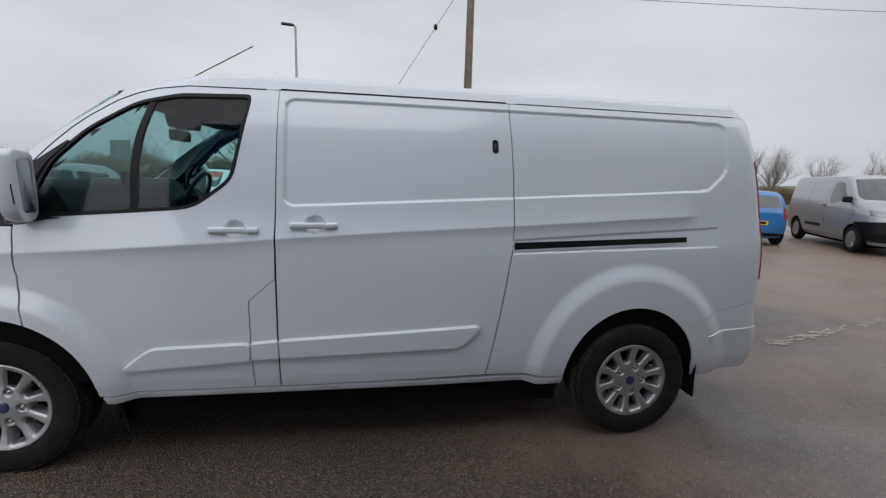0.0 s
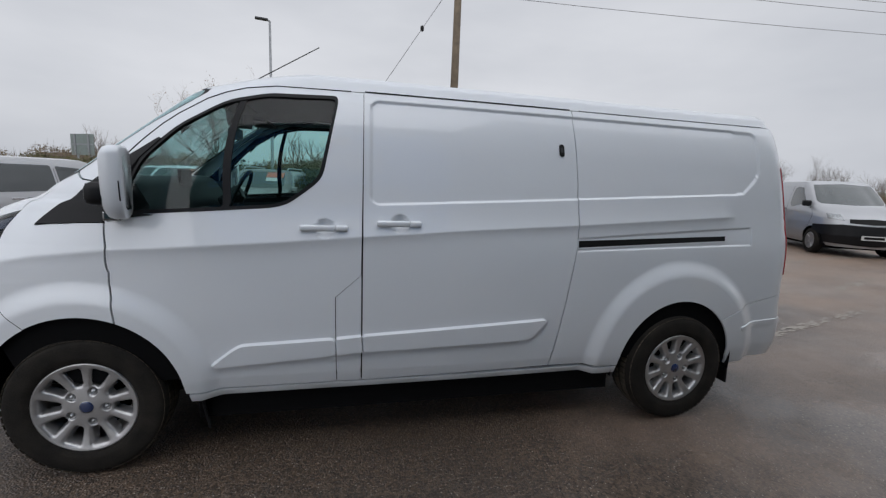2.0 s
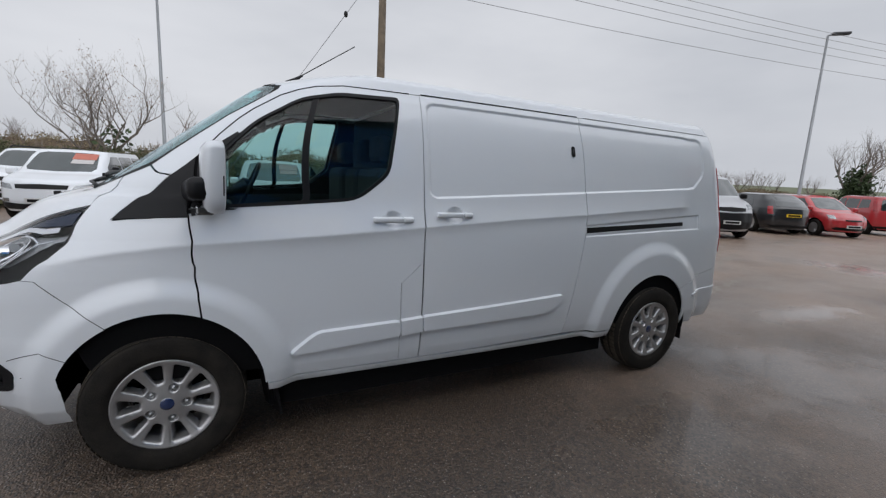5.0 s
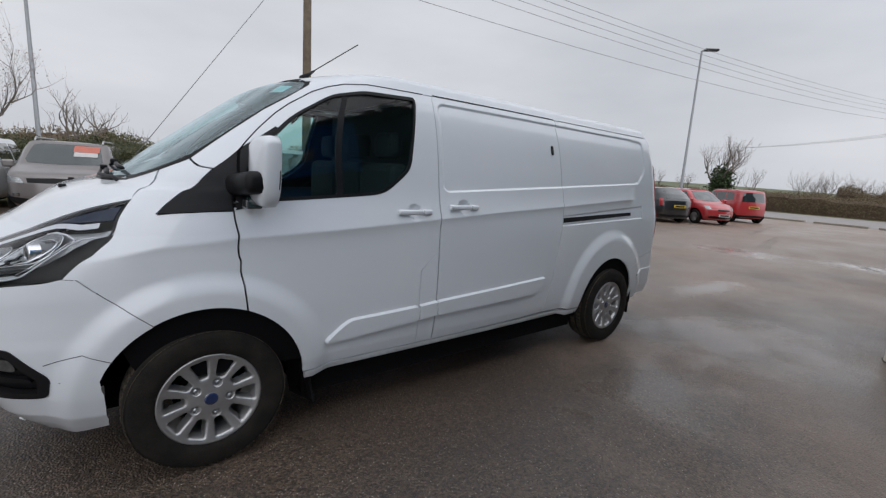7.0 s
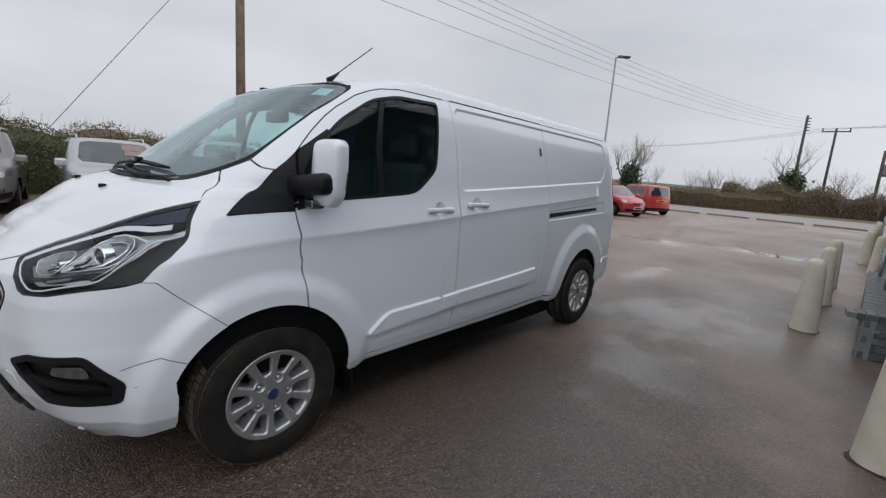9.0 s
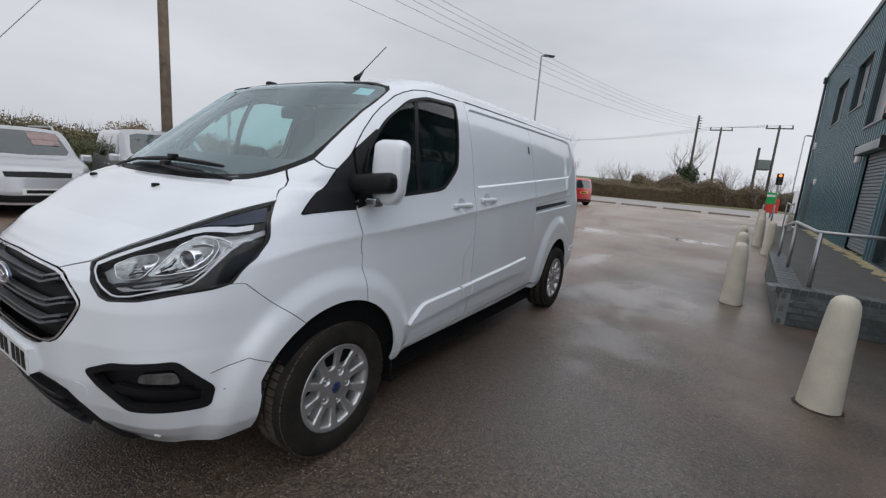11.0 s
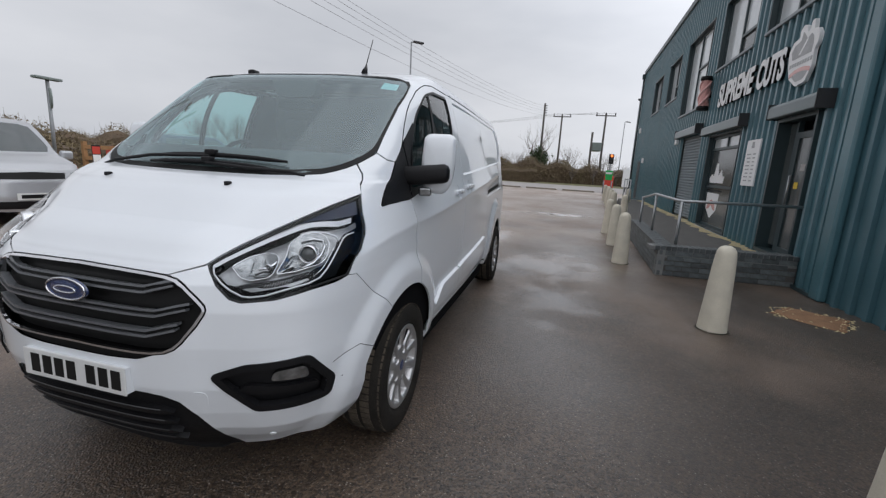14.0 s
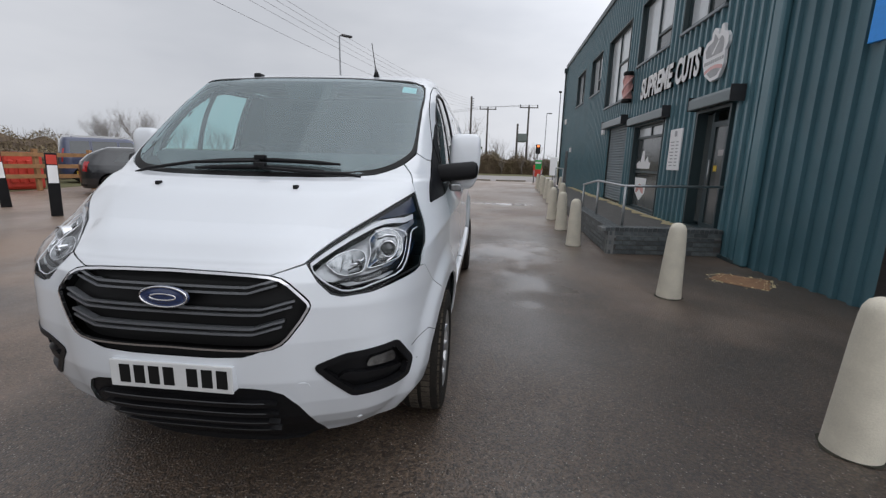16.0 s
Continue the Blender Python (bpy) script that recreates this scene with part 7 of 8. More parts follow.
# row to the far right of the van
build_car(VIVARO, facing(13.95, 4.75, -27), "dirty silver panel van with a dark plastic bumper", "van")
build_car(car_like(HATCH, paint="paint_blue"), Matrix.Translation((11.8, 6.95, 0)) @ Matrix.Rotation(radians(-118), 4, "Z") @ Matrix.Translation((-3.95, 0, 0)), "bright blue small hatchback parked nose in")
build_car(SALOON, Matrix.Translation((18.3, 5.2, 0)) @ Matrix.Rotation(radians(-118), 4, "Z") @ Matrix.Translation((-4.48, 0, 0)), "black hatchback parked nose in")
build_car(HATCH, facing(20.1, 4.15, -27), "red small hatchback parked nose out")
build_car(car_like(HATCH, **level((.24, .08, 3.46, .72), (.34, .03, 3.52, .77), (.48, .0, 3.54, .79), (.70, .03, 3.54, .79), (.86, .12, 3.53, .785), (.96, .55, 3.52, .775), (1.05, .80, 3.50, .765), (1.25, 1.05, 3.46, .73), (1.46, 1.32, 3.40, .68), (1.52, 1.5, 3.36, .62)), cf=1.6, cr=3.1, axles=(.70, 3.0), kr=.4, mirror=(.92, 1.05),
          screen=[(0, 1.08), (.58, 1.09), (.62, 1.16), (.54, 1.44), (0, 1.47)], side_glass=([(1.08, 1.04), (1.75, 1.02), (1.75, 1.42), (1.36, 1.42)], [(1.82, 1.02), (2.50, 1.02), (2.50, 1.42), (1.82, 1.42)], [(2.57, 1.04), (3.1, 1.08), (3.05, 1.40), (2.57, 1.42)]), rear_glass=[(0, 1.0), (.56, 1.0), (.52, 1.42), (0, 1.44)],
          rear=(("lens_red", [(.64, .95), (.73, .95), (.70, 1.35), (.64, 1.35)], "tail_lamp|red tail lamp"), ("black_plastic", [(0, .28), (.62, .28), (.70, .36), (0, .38)], "lower_bumper|black lower bumper")), joints=((1.0, .38, 1.0), (1.78, .38, 1.4)), rear_plate=.75),
          Matrix.Translation((23.9, 4.3, 0)) @ Matrix.Rotation(radians(-125), 4, "Z") @ Matrix.Translation((-3.54, 0, 0)), "red boxy small car parked nose in")
# beyond the fence
build_car(lower(LUDO, 1.17, paint="paint_navy", rails=(1.9, 3.9)), Matrix.Translation((17.0, 16.4, .006)) @ Matrix.Rotation(radians(140), 4, "Z") @ Matrix.Translation((-2.2, 0, 0)), "dark blue off-road car with a rear rack beyond the fence")
build_car(lower(SALOON, 1.14), Matrix.Translation((12.6, 10.85, 0)) @ Matrix.Rotation(radians(130), 4, "Z") @ Matrix.Translation((-2.2, 0, 0)), "black hatchback parked by the timber fence")


# ---- posts, wires, fence, signs ----
def sag(a, b, drop, n=16):
    a, b = Vector(a), Vector(b)
    return [a + (b - a) * k / n - Vector((0, 0, drop * 4 * (k / n) * (1 - k / n))) for k in range(n + 1)]


POLE = (4.46, 10.15)
tp = empty("telegraph_pole", label="weathered timber telegraph pole", category="pole")
bar("shaft", [(*POLE, -.3), (*POLE, 4.0), (*POLE, 8.7)], [.135, .12, .10], M["pole_wood"], tp, seg=14)
for z in (6.95, 7.7, 8.0, 8.3):
    bar("insulator", [(POLE[0] + .12, POLE[1] - .05, z), (POLE[0] + .30, POLE[1] - .10, z)], .035, M["trim"], tp, seg=8)
far = {"a": (58.4, 1.4), "b": (67.6, -.8), "c": (62.4, -6.6)}
for k, z in enumerate((6.95, 7.7, 8.0, 8.3, 8.55)):
    w = tagged(bar("overhead_wire", sag((POLE[0] + .3, POLE[1] - .1, z), (far["a"][0], far["a"][1], 8.4 + k * .28), .9), .009, M["wire"], seg=4), label="thin overhead wire between timber poles", category="wire")
    w2 = tagged(bar("overhead_wire", sag((POLE[0] - .1, POLE[1], z), (-42.0, 16.0 + k * .4, 8.4 + k * .3), .9), .009, M["wire"], seg=4), label="thin overhead wire leading away over the hedge", category="wire") if k else None
stay = empty("stay_wire", label="steel stay wire holding the timber pole", category="wire")
s0, s1 = Vector((POLE[0] - .1, POLE[1], 7.3)), Vector((-.55, 13.8, .1))
bar("strand", [s0, s1], .010, M["wire"], stay, seg=5)
mid = s0.lerp(s1, .17)
link_mesh("strain_insulator", *lathe([(0, -.1), (.05, -.06), (.06, 0), (.05, .06), (0, .1)], 10, m=Matrix.Translation(mid)), M["ink"], stay, "dark strain insulator")
p2 = empty("telegraph_pole", label="tall timber pole with ivy round its foot", category="pole")
bar("shaft", [(*far["a"], -.2), (*far["a"], 9.9)], [.17, .12], M["pole_dark"], p2, seg=10)
for z in (8.4, 8.7, 9.0, 9.3, 9.6):
    bar("insulator", [(far["a"][0], far["a"][1] - .1, z), (far["a"][0], far["a"][1] - .35, z)], .05, M["trim"], p2, seg=6)
for nm, (x, y), h in (("b", far["b"], 9.6), ("c", far["c"], 9.3)):
    p = empty("power_pole", label="timber power pole with a cross-arm", category="pole")
    bar("shaft", [(x, y, -.2), (x, y, h)], [.17, .12], M["pole_dark"], p, seg=10)
    box("cross_arm", x - .06, x + .06, y - 1.3, y + 1.3, h - .35, h - .22, M["pole_dark"], p)
    for dy in (-1.2, 0, 1.2):
        bar("insulator", [(x, y + dy, h - .2), (x, y + dy, h + .12)], .07, M["trim"], p, seg=8)
    if nm == "c":
        bar("second_shaft", [(x - 2.5, y + 1.6, -.2), (x - 2.5, y + 1.6, 6.6)], .14, M["pole_dark"], p, seg=10)
        box("transformer", x - 2.6, x - .2, y + .3, y + 1.5, 4.2, 5.3, M["sign_back"], p, "grey pole transformer", bevel=.08)
for k in range(3):
    tagged(bar("overhead_wire", sag((far["b"][0], far["b"][1] + (k - 1) * 1.2, 9.7), (far["c"][0], far["c"][1] + (k - 1) * 1.2, 9.4), .1), .014, M["wire"], seg=4), label="thin wire between power poles", category="wire")
    tagged(bar("overhead_wire", sag((far["b"][0], far["b"][1] + (k - 1) * 1.2, 9.7), (110, 40 + k, 11), .8), .014, M["wire"], seg=4), label="thin wire leading away over the hedge", category="wire")


def lamp_post(x, y, h, arm, tilt, label, r=.07):
    lp = empty("street_lamp", label=label, category="lamp post")
    bar("column", [(x, y, 0), (x, y, 1.2), (x, y, 1.25), (x + tilt[0], y + tilt[1], h)], [r * 1.4, r * 1.4, r, r * .6], M["post_grey"], lp, seg=10)
    ax, ay = arm
    tx, ty = x + tilt[0], y + tilt[1]
    bar("arm", [(tx, ty, h), (tx + ax * .5, ty + ay * .5, h + .06)], r * .5, M["post_grey"], lp, seg=8)
    head = box("lantern", -.10, .55, -.13, .13, -.05, .05, M["trim"], lp, "dark lantern head", bevel=.03)
    head.matrix_local = Matrix.Translation((tx + ax * .4, ty + ay * .4, h + .06)) @ Matrix.Rotation(math.atan2(ay, ax), 4, "Z")
    return lp


lamp_post(23.3, 7.5, 8.25, (.4, -.4), (.25, .15), "tall grey street lamp by the parked cars")
lamp_post(-2.65, 22.9, 9.5, (-.45, -.08), (0, 0), "tall grey street lamp behind the hedge", r=.09)
lamp_post(57.2, -8.5, 7.7, (.5, -.6), (0, 0), "grey street lamp at the road junction")
lamp_post(41.6, -7.75, 7.9, (-.9, .2), (.15, 0), "grey street lamp near the building corner")
# round-headed post
rp = empty("sign_post", label="slim post with a round sign and a flat lamp on top", category="sign")
bar("post", [(10.4, 17.14, 0), (10.4, 17.14, 3.6)], .06, M["post_grey"], rp)
box("top_lamp", 9.95, 10.85, 16.99, 17.29, 3.6, 3.7, M["sign_back"], rp, bevel=.03)
link_mesh("disc", *lathe([(0, -.03), (.36, -.03), (.38, 0), (.36, .03), (0, .03)], 24, "y", m=Matrix.Translation((10.4, 17.06, 2.95)) @ Matrix.Rotation(radians(62), 4, "Z")), M["sign_back"], rp, "faded round sign seen edge-on")
# road signs seen from the back
sg = empty("road_sign", label="grey back of a large road sign on two posts", category="sign")
box("panel", -.64, .64, -.02, .02, 0, .88, M["sign_back"], sg, bevel=.01)
for x in (-.38, .38):
    bar("post", [(x, .06, -2.0), (x, .06, .86)], .045, M["post_grey"], sg)
    box("channel", x - .05, x + .05, -.05, -.02, 0, .88, M["post_grey"], sg)
box("channel", -.64, .64, -.04, -.02, .42, .48, M["post_grey"], sg)
sg.matrix_world = pose(-9.55, 18.5, 1.95, 0, 0, -28)
og = tagged(box("notice_board", -.32, .32, -.03, .03, 1.5, 2.25, M["olive_sign"], bevel=.01), label="small olive green notice board on a post", category="sign")
bar("post", [(0, .05, 0), (0, .05, 2.2)], .04, M["post_grey"], og)
og.matrix_world = pose(-9.4, 20.0, 0, 0, 0, -20)
# red and white marker posts, timber fence, red barrier
mk = empty("marker_post", label="black post with white and red reflective panels", category="post", group="marker posts by the fence")
box("post", -.10, .10, -.05, .05, 0, 1.36, M["black_plastic"], mk, bevel=.012)
box("white_panel", -.085, .085, -.056, -.05, .72, 1.10, M["sign_white"], mk, "white reflective panel")
box("red_panel", -.085, .085, -.056, -.05, 1.12, 1.32, M["red_plastic"], mk, "red reflective panel")
mk.matrix_world = pose(6.19, 8.24, 0, 0, 1.5, -35)
copy_thing(mk, pose(7.2, 10.7, 0, 0, -2, -35))
fence = empty("fence", label="orange-brown timber post and rail fence", category="fence")
f0, f1 = Vector((10.3, 15.5, 0)), Vector((16.6, 11.2, 0))
for k in range(6):
    p = f0.lerp(f1, k / 5)
    box("fence_post", p.x - .07, p.x + .07, p.y - .06, p.y + .06, 0, 1.45, M["fence_wood"], fence, bevel=.01)
for z in (.5, .85, 1.25):
    for k in range(5):
        a, b = f0.lerp(f1, k / 5), f0.lerp(f1, (k + 1) / 5)
        run = box("rail", 0, (b - a).length, -.11, -.065, z - .07, z + .07, M["fence_wood"], fence, bevel=.006)
        run.matrix_local = Matrix.Translation(a) @ Matrix.Rotation(math.atan2(b.y - a.y, b.x - a.x), 4, "Z")
bn = empty("plastic_barrier", label="red plastic barrier behind the fence", category="barrier")
bm = bmesh.new()
add_box(bm, -.55, .55, -.25, .25, 0.0, 1.32, .12)
part("shell", bm, M["red_plastic"], bn)
for k in range(4):
    box("rib", -.47 + k * .25, -.32 + k * .25, -.30, -.22, .25, 1.05, M["red_plastic"], bn, bevel=.03)
bn.matrix_world = pose(11.8, 15.5, 0, 0, 0, -20)
# junction: signal, boards, bin
tl = empty("traffic_light", label="black traffic light with its red lamp lit", category="signal")
bar("post", [(40.2, -5.8, 0), (40.2, -5.8, 2.3)], .06, M["post_grey"], tl)
box("head", 40.0, 40.4, -6.0, -5.6, 2.25, 3.1, M["ink"], tl, bevel=.03)
for z, mt in ((2.95, "amber_lit"), (2.68, "trim"), (2.42, "trim")):
    link_mesh("lamp", *lathe([(0, -.04), (.10, -.03), (.11, .02)], 16, "x", m=Matrix.Translation((39.99, -5.8, z)) @ Matrix.Diagonal((1, 1, 1, 1))), M[mt], tl)
gb = empty("a_board", label="green advertising board by the car park exit", category="sign")
box("panel", 29.4, 29.46, -4.95, -4.5, .95, 1.60, M["sign_green"], gb, bevel=.02)
box("text_bar", 29.39, 29.398, -4.9, -4.5, 1.35, 1.48, M["sign_white"], gb)
for y in (-4.95, -4.45):
    bar("leg", [(29.5, y, 0), (29.45, y, .9)], .04, M["post_grey"], gb)
for x, y, w, z0, z1, mt, lab in ((34.0, -5.2, .7, .3, 1.2, "red_plastic", "dark red bin by the junction"), (35.0, -6.6, .6, .4, 1.9, "sign_white", "white sign on a post")):
    sgn_ = empty("board", label=lab, category="sign")
    box("panel", x, x + .1, y - w / 2, y + w / 2, z0, z1, M[mt], sgn_, bevel=.03)
    bar("post", [(x + .15, y, 0), (x + .15, y, z1)], .05, M["post_grey"], sgn_)


# ---- trees and hedges ----
def grow(rng, base, way, length, radius, depth, out, tips, spread=.55, lift=.15, kids=3):
    """A branching crown of tapered limbs."""
    pts, rad, p, d = [base], [radius], Vector(base), Vector(way).normalized()
    n = 4 if depth > 1 else 3
    for k in range(n):
        d = (d + Vector((rng.uniform(-1, 1), rng.uniform(-1, 1), rng.uniform(-.6, 1))) * .34 + Vector((0, 0, lift * .3))).normalized()
        p = p + d * length / n
        pts.append(p.copy())
        rad.append(radius * (1 - .55 * (k + 1) / n))
    out.append(tube(pts, rad, 6 if depth > 2 else (4 if depth > 1 else 3)))
    tips.append(p.copy())
    if depth <= 0:
        return
    for i in range(kids + (1 if depth > 2 else 0)):
        at = pts[rng.randint(1, n)] if i else pts[-1]
        side = Vector((rng.uniform(-1, 1), rng.uniform(-1, 1), rng.uniform(-.25, .8)))
        nd = (d * (1 - spread) + side * spread + Vector((0, 0, lift))).normalized()
        grow(rng, at, nd, length * rng.uniform(.55, .8), radius * .45, depth - 1, out, tips, spread, lift, kids)


def leaf_quads(rng, points, size, n, scatter):
    v, f = [], []
    for p in points:
        for _ in range(n):
            c = Vector(p) + Vector((rng.gauss(0, scatter), rng.gauss(0, scatter), rng.gauss(0, scatter)))
            a = Vector((rng.uniform(-1, 1), rng.uniform(-1, 1), rng.uniform(-1, 1))).normalized()
            b = a.cross(Vector((rng.uniform(-1, 1), rng.uniform(-1, 1), rng.uniform(-1, 1)))).normalized()
            s = size * rng.uniform(.6, 1.3)
            k = len(v)
            v += [c + a * s, c + b * s * .55, c - a * s, c - b * s * .55]
            f.append((k, k + 1, k + 2, k + 3))
    return v, f


def bare_tree(x, y, h, seed, label, depth=4, ivy=0, leafy=0, z=0.0, lean=(0, 0), kids=3, twig="twig", thick=.035, spread=.55):
    rng = random.Random(seed)
    t = empty("tree", Matrix.Translation((x, y, z)), label=label, category="tree")
    out, tips = [], []
    trunk_top = Vector((lean[0], lean[1], h * .28))
    tv = tube([(0, 0, -.2), trunk_top * .5, trunk_top], [h * thick, h * thick * .85, h * thick * .7], 9)
    link_mesh("trunk", *tv, M["bark"], t, "", True)
    for k in range(4):
        a = k * 1.6 + rng.random()
        grow(rng, tuple(trunk_top * rng.uniform(.75, 1)), (math.cos(a) * .6 + lean[0] * .1, math.sin(a) * .6, .9), h * .30, h * thick * .5, depth - 1, out, tips, kids=kids, spread=spread)
    link_mesh("crown", *join(*out), M[twig], t, "bare winter branches")
    if leafy:
        link_mesh("leaves", *leaf_quads(rng, tips[::4], h * .0055, leafy, h * .012), M["dry_leaf"], t, "few dry brown leaves")
    if ivy:
        pts = [Vector((rng.gauss(0, h * .045), rng.gauss(0, h * .045), rng.uniform(0, h * .5 * rng.uniform(.5, 1)))) for _ in range(ivy)]
        link_mesh("ivy", *leaf_quads(rng, pts, h * .022, 6, h * .03), M["ivy"], t, "dark green ivy round the trunk")
    return t


def hedge(name, line, height, width, seed, label, mat_leaf, density=90, leaf=.055, spiky=.5, core="hedge_core", wild=.06):
    """A hedge along a line: a core coloured dark as inner shade, under many small leaves and stray shoots."""
    rng = random.Random(seed)
    h = empty(name, label=label, category="hedge", kind="stuff")
    v, f = [], []
    cv, cf = [], []
    shoots = []
    def top(p):
        return height * (.92 + wild * (math.sin(p.x * .9 + p.y * .53) + .7 * math.sin(p.x * 1.7 - p.y * 1.31 + 2) + .5 * math.sin(p.x * 3.1 + p.y * 2.7)))
    for (x0, y0), (x1, y1) in zip(line, line[1:]):
        a, b = Vector((x0, y0, 0)), Vector((x1, y1, 0))
        ln = (b - a).length
        side = Vector((-(b - a).y, (b - a).x, 0)).normalized()
        n = max(2, int(ln / .8))
        k0 = len(cv)
        for i in range(n + 1):
            p = a.lerp(b, i / n)
            hh = top(p) * rng.uniform(.84, .94)
            ww = width * rng.uniform(.36, .44)
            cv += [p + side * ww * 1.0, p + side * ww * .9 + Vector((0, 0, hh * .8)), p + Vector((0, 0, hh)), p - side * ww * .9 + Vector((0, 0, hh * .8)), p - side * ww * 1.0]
        for i in range(n):
            for j in range(4):
                q = k0 + i * 5 + j
                cf.append((q, q + 1, q + 6, q + 5))
        for _ in range(int(ln * density)):
            p = a.lerp(b, rng.random())
            u = rng.uniform(-1, 1)
            zz = rng.random() ** .7
            edge = 1 if rng.random() < .8 else rng.random()
            w = width * .5 * (1 - .35 * zz ** 3)
            hh = top(p) * rng.uniform(.94, 1.05)
            c = p + side * w * (u if zz > .85 else math.copysign(edge, u)) + Vector((0, 0, hh * zz))
            d1 = Vector((rng.uniform(-1, 1), rng.uniform(-1, 1), rng.uniform(-1, 1))).normalized()
            d2 = d1.cross(Vector((rng.uniform(-1, 1), rng.uniform(-1, 1), rng.uniform(-1, 1)))).normalized()
            s = leaf * rng.uniform(.6, 1.4)
            k = len(v)
            v += [c + d1 * s, c + d2 * s * .6, c - d1 * s, c - d2 * s * .6]
            f.append((k, k + 1, k + 2, k + 3))
        for _ in range(int(ln * spiky * 4)):
            p = a.lerp(b, rng.random()) + side * rng.uniform(-.3, .3) * width
            p.z = top(p) * .9
            q = p + Vector((rng.uniform(-.15, .15), rng.uniform(-.15, .15), rng.uniform(.2, .55) * min(1.6, height / 2)))
            shoots.append(tube([p, (p + q) / 2 + Vector((rng.uniform(-.03, .03), 0, 0)), q], [leaf * .16, leaf * .12, leaf * .05], 3))
    link_mesh("hedge_core", cv, cf, M[core], h, "core of the hedge, darkened as inner shade")
    link_mesh("hedge_leaves", v, f, M[mat_leaf], h)
    if shoots:
        link_mesh("hedge_shoots", *join(*shoots), M["twig"], h)
    return h


# core colours: darker than the leaves, painting the shade between them
M["hedge_core"] = mat("shaded_hedge_core", (0.040, 0.044, 0.020), rough=1.0, vary=0.5, scale=3, bump=1.0, bscale=30)
M["brown_core"] = mat("shaded_brown_core", (0.10, 0.070, 0.046), rough=1.0, vary=0.5, scale=1.5, bump=1.0, bscale=20)
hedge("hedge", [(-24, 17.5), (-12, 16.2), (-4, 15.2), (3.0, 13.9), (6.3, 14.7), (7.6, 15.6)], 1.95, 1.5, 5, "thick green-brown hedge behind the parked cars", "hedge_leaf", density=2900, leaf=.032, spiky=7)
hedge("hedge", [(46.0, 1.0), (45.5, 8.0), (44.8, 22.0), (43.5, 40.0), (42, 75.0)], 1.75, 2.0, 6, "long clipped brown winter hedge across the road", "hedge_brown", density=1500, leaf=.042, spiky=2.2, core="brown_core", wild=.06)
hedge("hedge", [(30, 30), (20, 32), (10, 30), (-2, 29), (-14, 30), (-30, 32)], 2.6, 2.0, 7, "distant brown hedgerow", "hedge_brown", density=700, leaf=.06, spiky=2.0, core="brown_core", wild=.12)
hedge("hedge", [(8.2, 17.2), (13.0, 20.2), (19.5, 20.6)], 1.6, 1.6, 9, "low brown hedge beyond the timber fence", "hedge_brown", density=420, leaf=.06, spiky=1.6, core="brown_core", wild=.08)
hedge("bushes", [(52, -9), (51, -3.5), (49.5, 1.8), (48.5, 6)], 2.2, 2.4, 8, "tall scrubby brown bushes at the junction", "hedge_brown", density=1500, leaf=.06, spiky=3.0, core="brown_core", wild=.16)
for k, (x, y, h, sd, lab, kw) in enumerate((
        (-4.35, 20.6, 6.3, 11, "bare tree with a few dry leaves and ivy", dict(ivy=60, leafy=3, depth=5, thick=.02, spread=.58)),
        (-5.35, 21.3, 5.7, 12, "slim bare tree with a few dry leaves", dict(leafy=3, depth=5, thick=.018, spread=.58)),
        (-1.4, 26.2, 4.9, 13, "small bare bushy tree behind the hedge", dict(leafy=1, depth=4)),
        (41.0, 12.2, 6.6, 14, "bare tree with a thick ivy-clad trunk", dict(ivy=900, depth=5)),
        (58.2, 1.5, 8.4, 15, "ivy-covered stump beside the far pole", dict(ivy=800, depth=4, thick=.02)),
        (38.2, 32.6, 6.0, 16, "broad bare tree on the skyline", dict(depth=6, kids=3, thick=.02)),
        (48.0, 36.0, 5.4, 17, "bare tree in a skyline row", dict(depth=6, kids=3, thick=.02)),
        (53.0, 35.0, 5.6, 18, "bare tree in a skyline row", dict(depth=6, kids=3, thick=.02)),
        (58.0, 36.5, 5.2, 19, "bare tree in a skyline row", dict(depth=4, kids=4, thick=.02)),
        (-16.0, 33.0, 4.6, 20, "rounded brown tree in the distance", dict(depth=4, kids=4, leafy=2)),
        (-11.5, 35.0, 4.2, 21, "rounded bare tree in the distance", dict(depth=4, kids=4, leafy=1)),
        (41.9, 39.4, 5.6, 22, "tall bare tree beyond the fence", dict(depth=6, kids=4, thick=.02)),
        (42.2, 46.2, 4.2, 23, "small bare tree beyond the fence", dict(depth=4, kids=4, thick=.02)),
        (43.8, 38.0, 5.2, 24, "bare tree beyond the fence", dict(depth=5, kids=4, thick=.02)))):
    bare_tree(x, y, h, sd, lab, **kw)
far_line = random.Random(30)
proto = [bare_tree(70, 40 - k * 3, 5.0, 40 + k, "bare tree in the distant tree line", depth=4, kids=3, thick=.018) for k in range(3)]
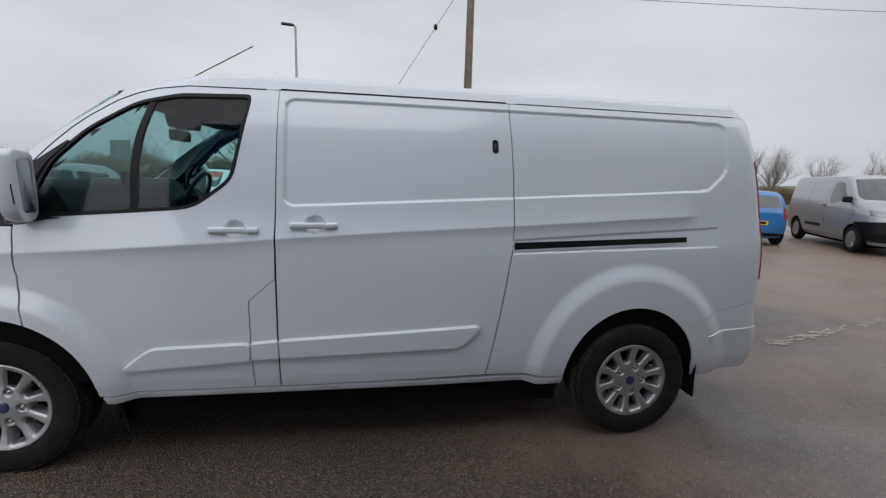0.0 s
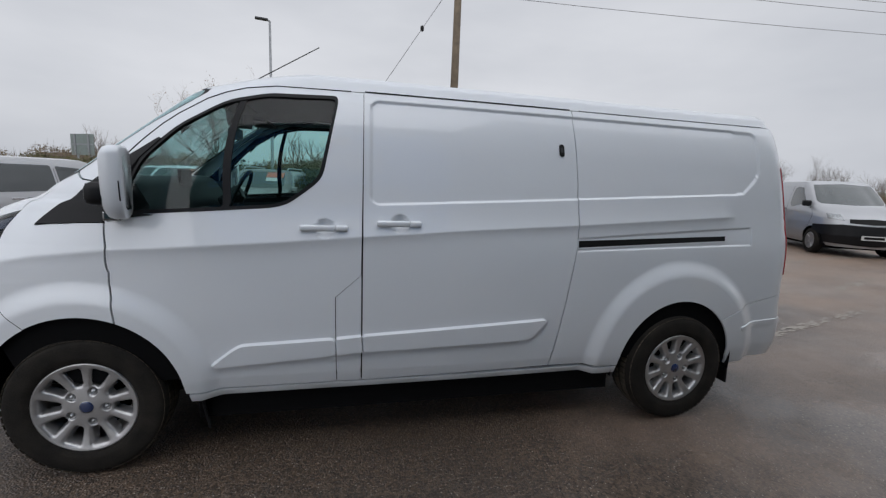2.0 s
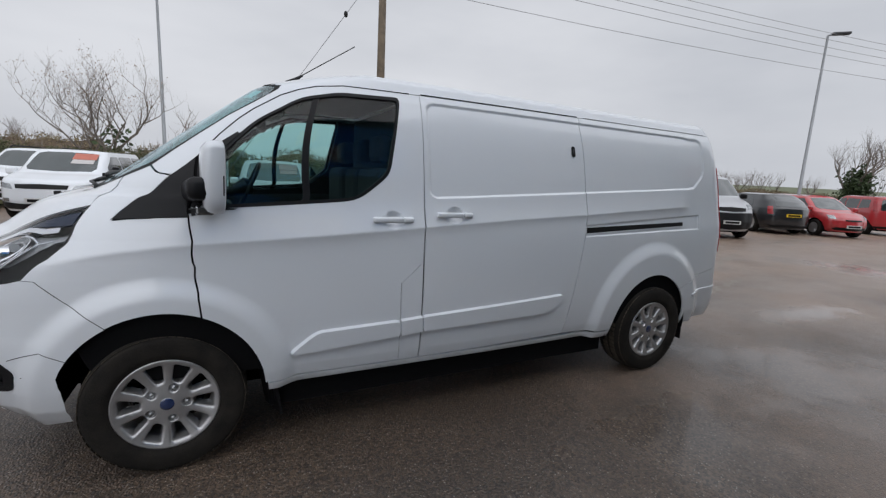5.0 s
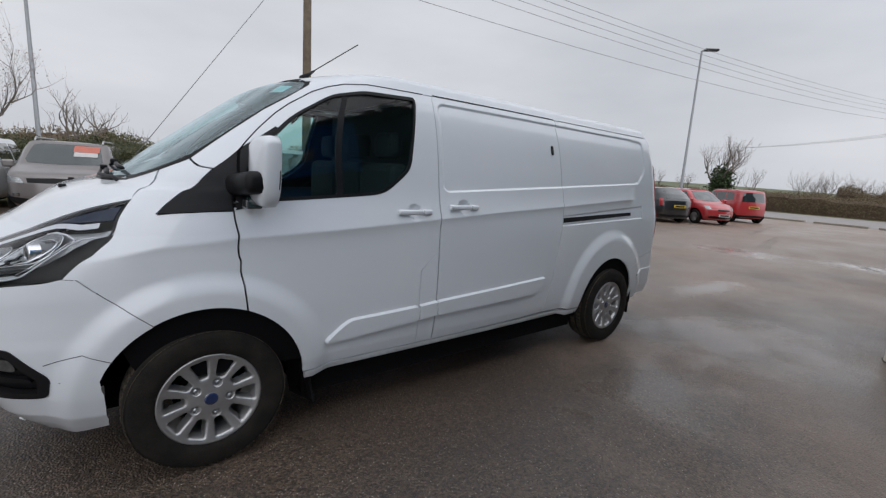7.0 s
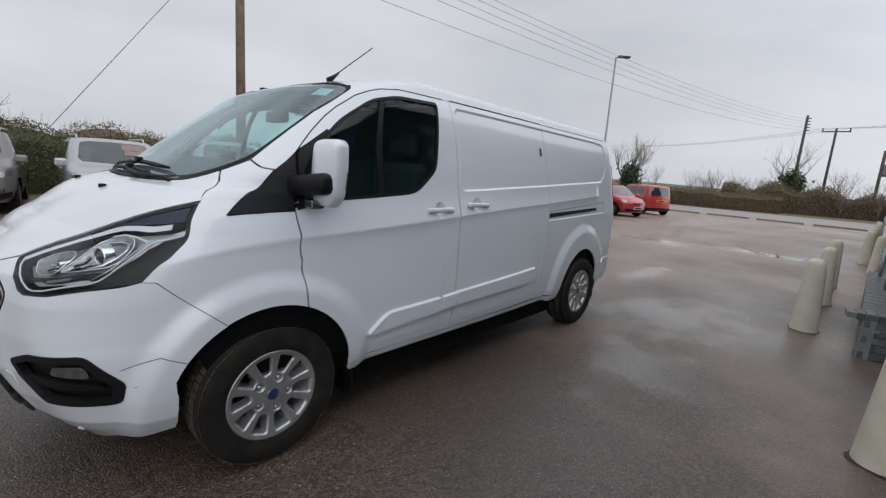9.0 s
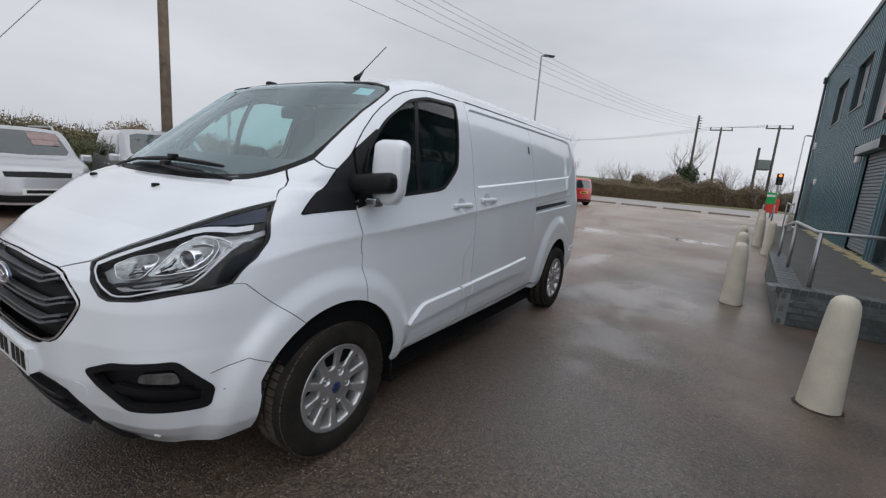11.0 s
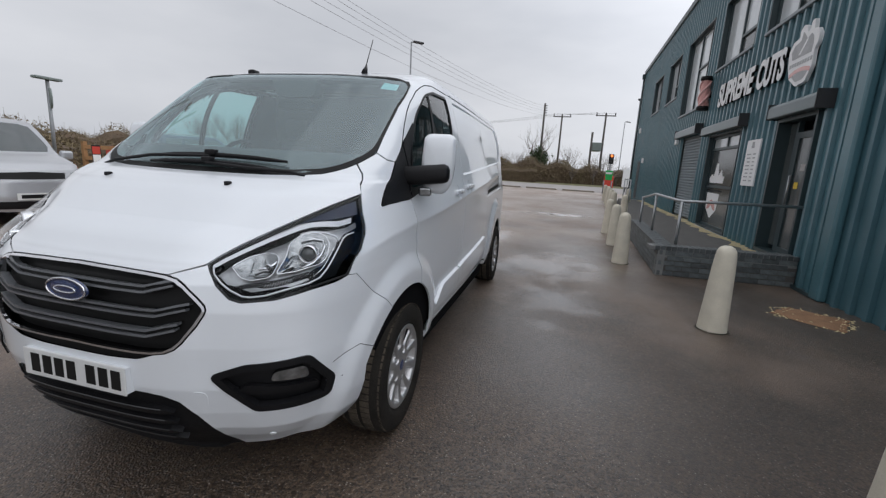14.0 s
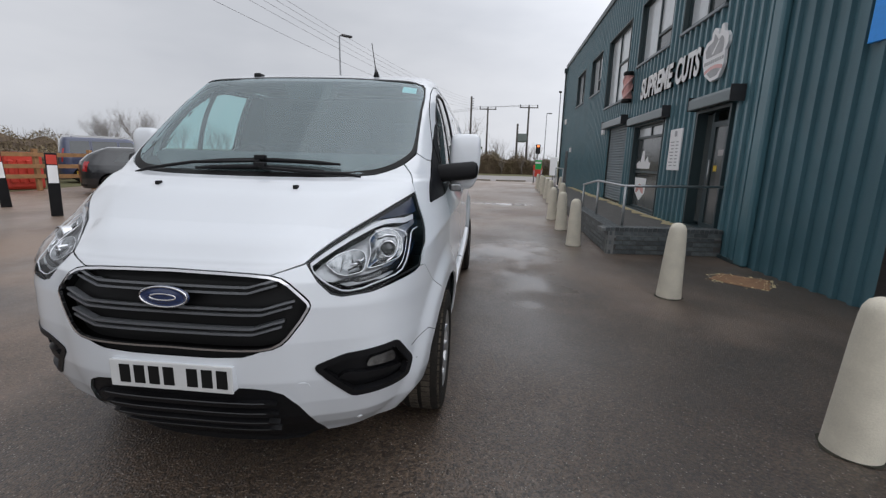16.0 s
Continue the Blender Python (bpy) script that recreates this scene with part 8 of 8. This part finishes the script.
for k in range(44):
    y = -8 + k * 2.1 + far_line.uniform(-1.5, 1.5)
    copy_thing(proto[k % 3], Matrix.Translation((64 + far_line.uniform(-5, 14), y, 0)) @ Matrix.Rotation(far_line.uniform(0, 6), 4, "Z") @ Matrix.Diagonal((1, 1, far_line.uniform(.6, 1.15), 1)))
for k in range(22):
    y = -9.5 + k * .85 + far_line.uniform(-.4, .4)
    copy_thing(proto[k % 3], Matrix.Translation((48.5 + far_line.uniform(-.5, 4), y, 0)) @ Matrix.Rotation(far_line.uniform(0, 6), 4, "Z") @ Matrix.Diagonal((.75, .75, far_line.uniform(.48, .78), 1)))
# far rise
v, f = [], []
for i in range(41):
    x = 90 + i * 0
    a = radians(-40 + i * 3.4)
    r0, r1, r2 = 95, 150, 260
    for r, z in ((r0, 0.0), (r1, 1.0 + .5 * math.sin(i * .7)), (r2, 3.4 + 1.0 * math.sin(i * .35 + 1))):
        v.append((r * math.cos(a), r * math.sin(a), z))
for i in range(40):
    for j in range(2):
        q = i * 3 + j
        f.append((q, q + 1, q + 4, q + 3))
tagged(link_mesh("backdrop", v, f, M["field"], None, "", True), label="low green fields rising in the distance", category="field", kind="structure")

# ---- bricks of the low wall ----
bm = bmesh.new()
add_box(bm, 0.004, .221, -.006, .008, .004, .067, .004)
brick_mesh = bpy.data.meshes.new("brick")
bm.to_mesh(brick_mesh)
bm.free()
brick_mesh.materials.append(M["brick"])
for wall, ln, nm in BRICKS:
    for row in range(5):
        n = int(ln / .225)
        for k in range(n):
            u = k * .225 + (.11 if row % 2 else 0)
            if u + .225 > ln + .02:
                continue
            ob = new("brick", brick_mesh)
            ob.parent = wall
            ob.matrix_local = Matrix.Translation((u, .0 if nm == "wall_brick_side" else 0, row * .075 + .004)) if nm == "wall_brick_side" else Matrix.Translation((u, 0, row * .075 + .004))
# ---- bricks on edge along the coping ----
bm = bmesh.new()
add_box(bm, .004, .071, -.222, .014, .372, .437, .007)
edge_mesh = bpy.data.meshes.new("coping_brick")
bm.to_mesh(edge_mesh)
bm.free()
edge_mesh.materials.append(M["coping"])
for cop, ln in COPINGS:
    for k in range(int(ln / .075)):
        ob = new("coping_brick", edge_mesh)
        ob.parent = cop
        ob.matrix_local = Matrix.Translation((k * .075, 0, (.002 if k % 3 else -.001)))
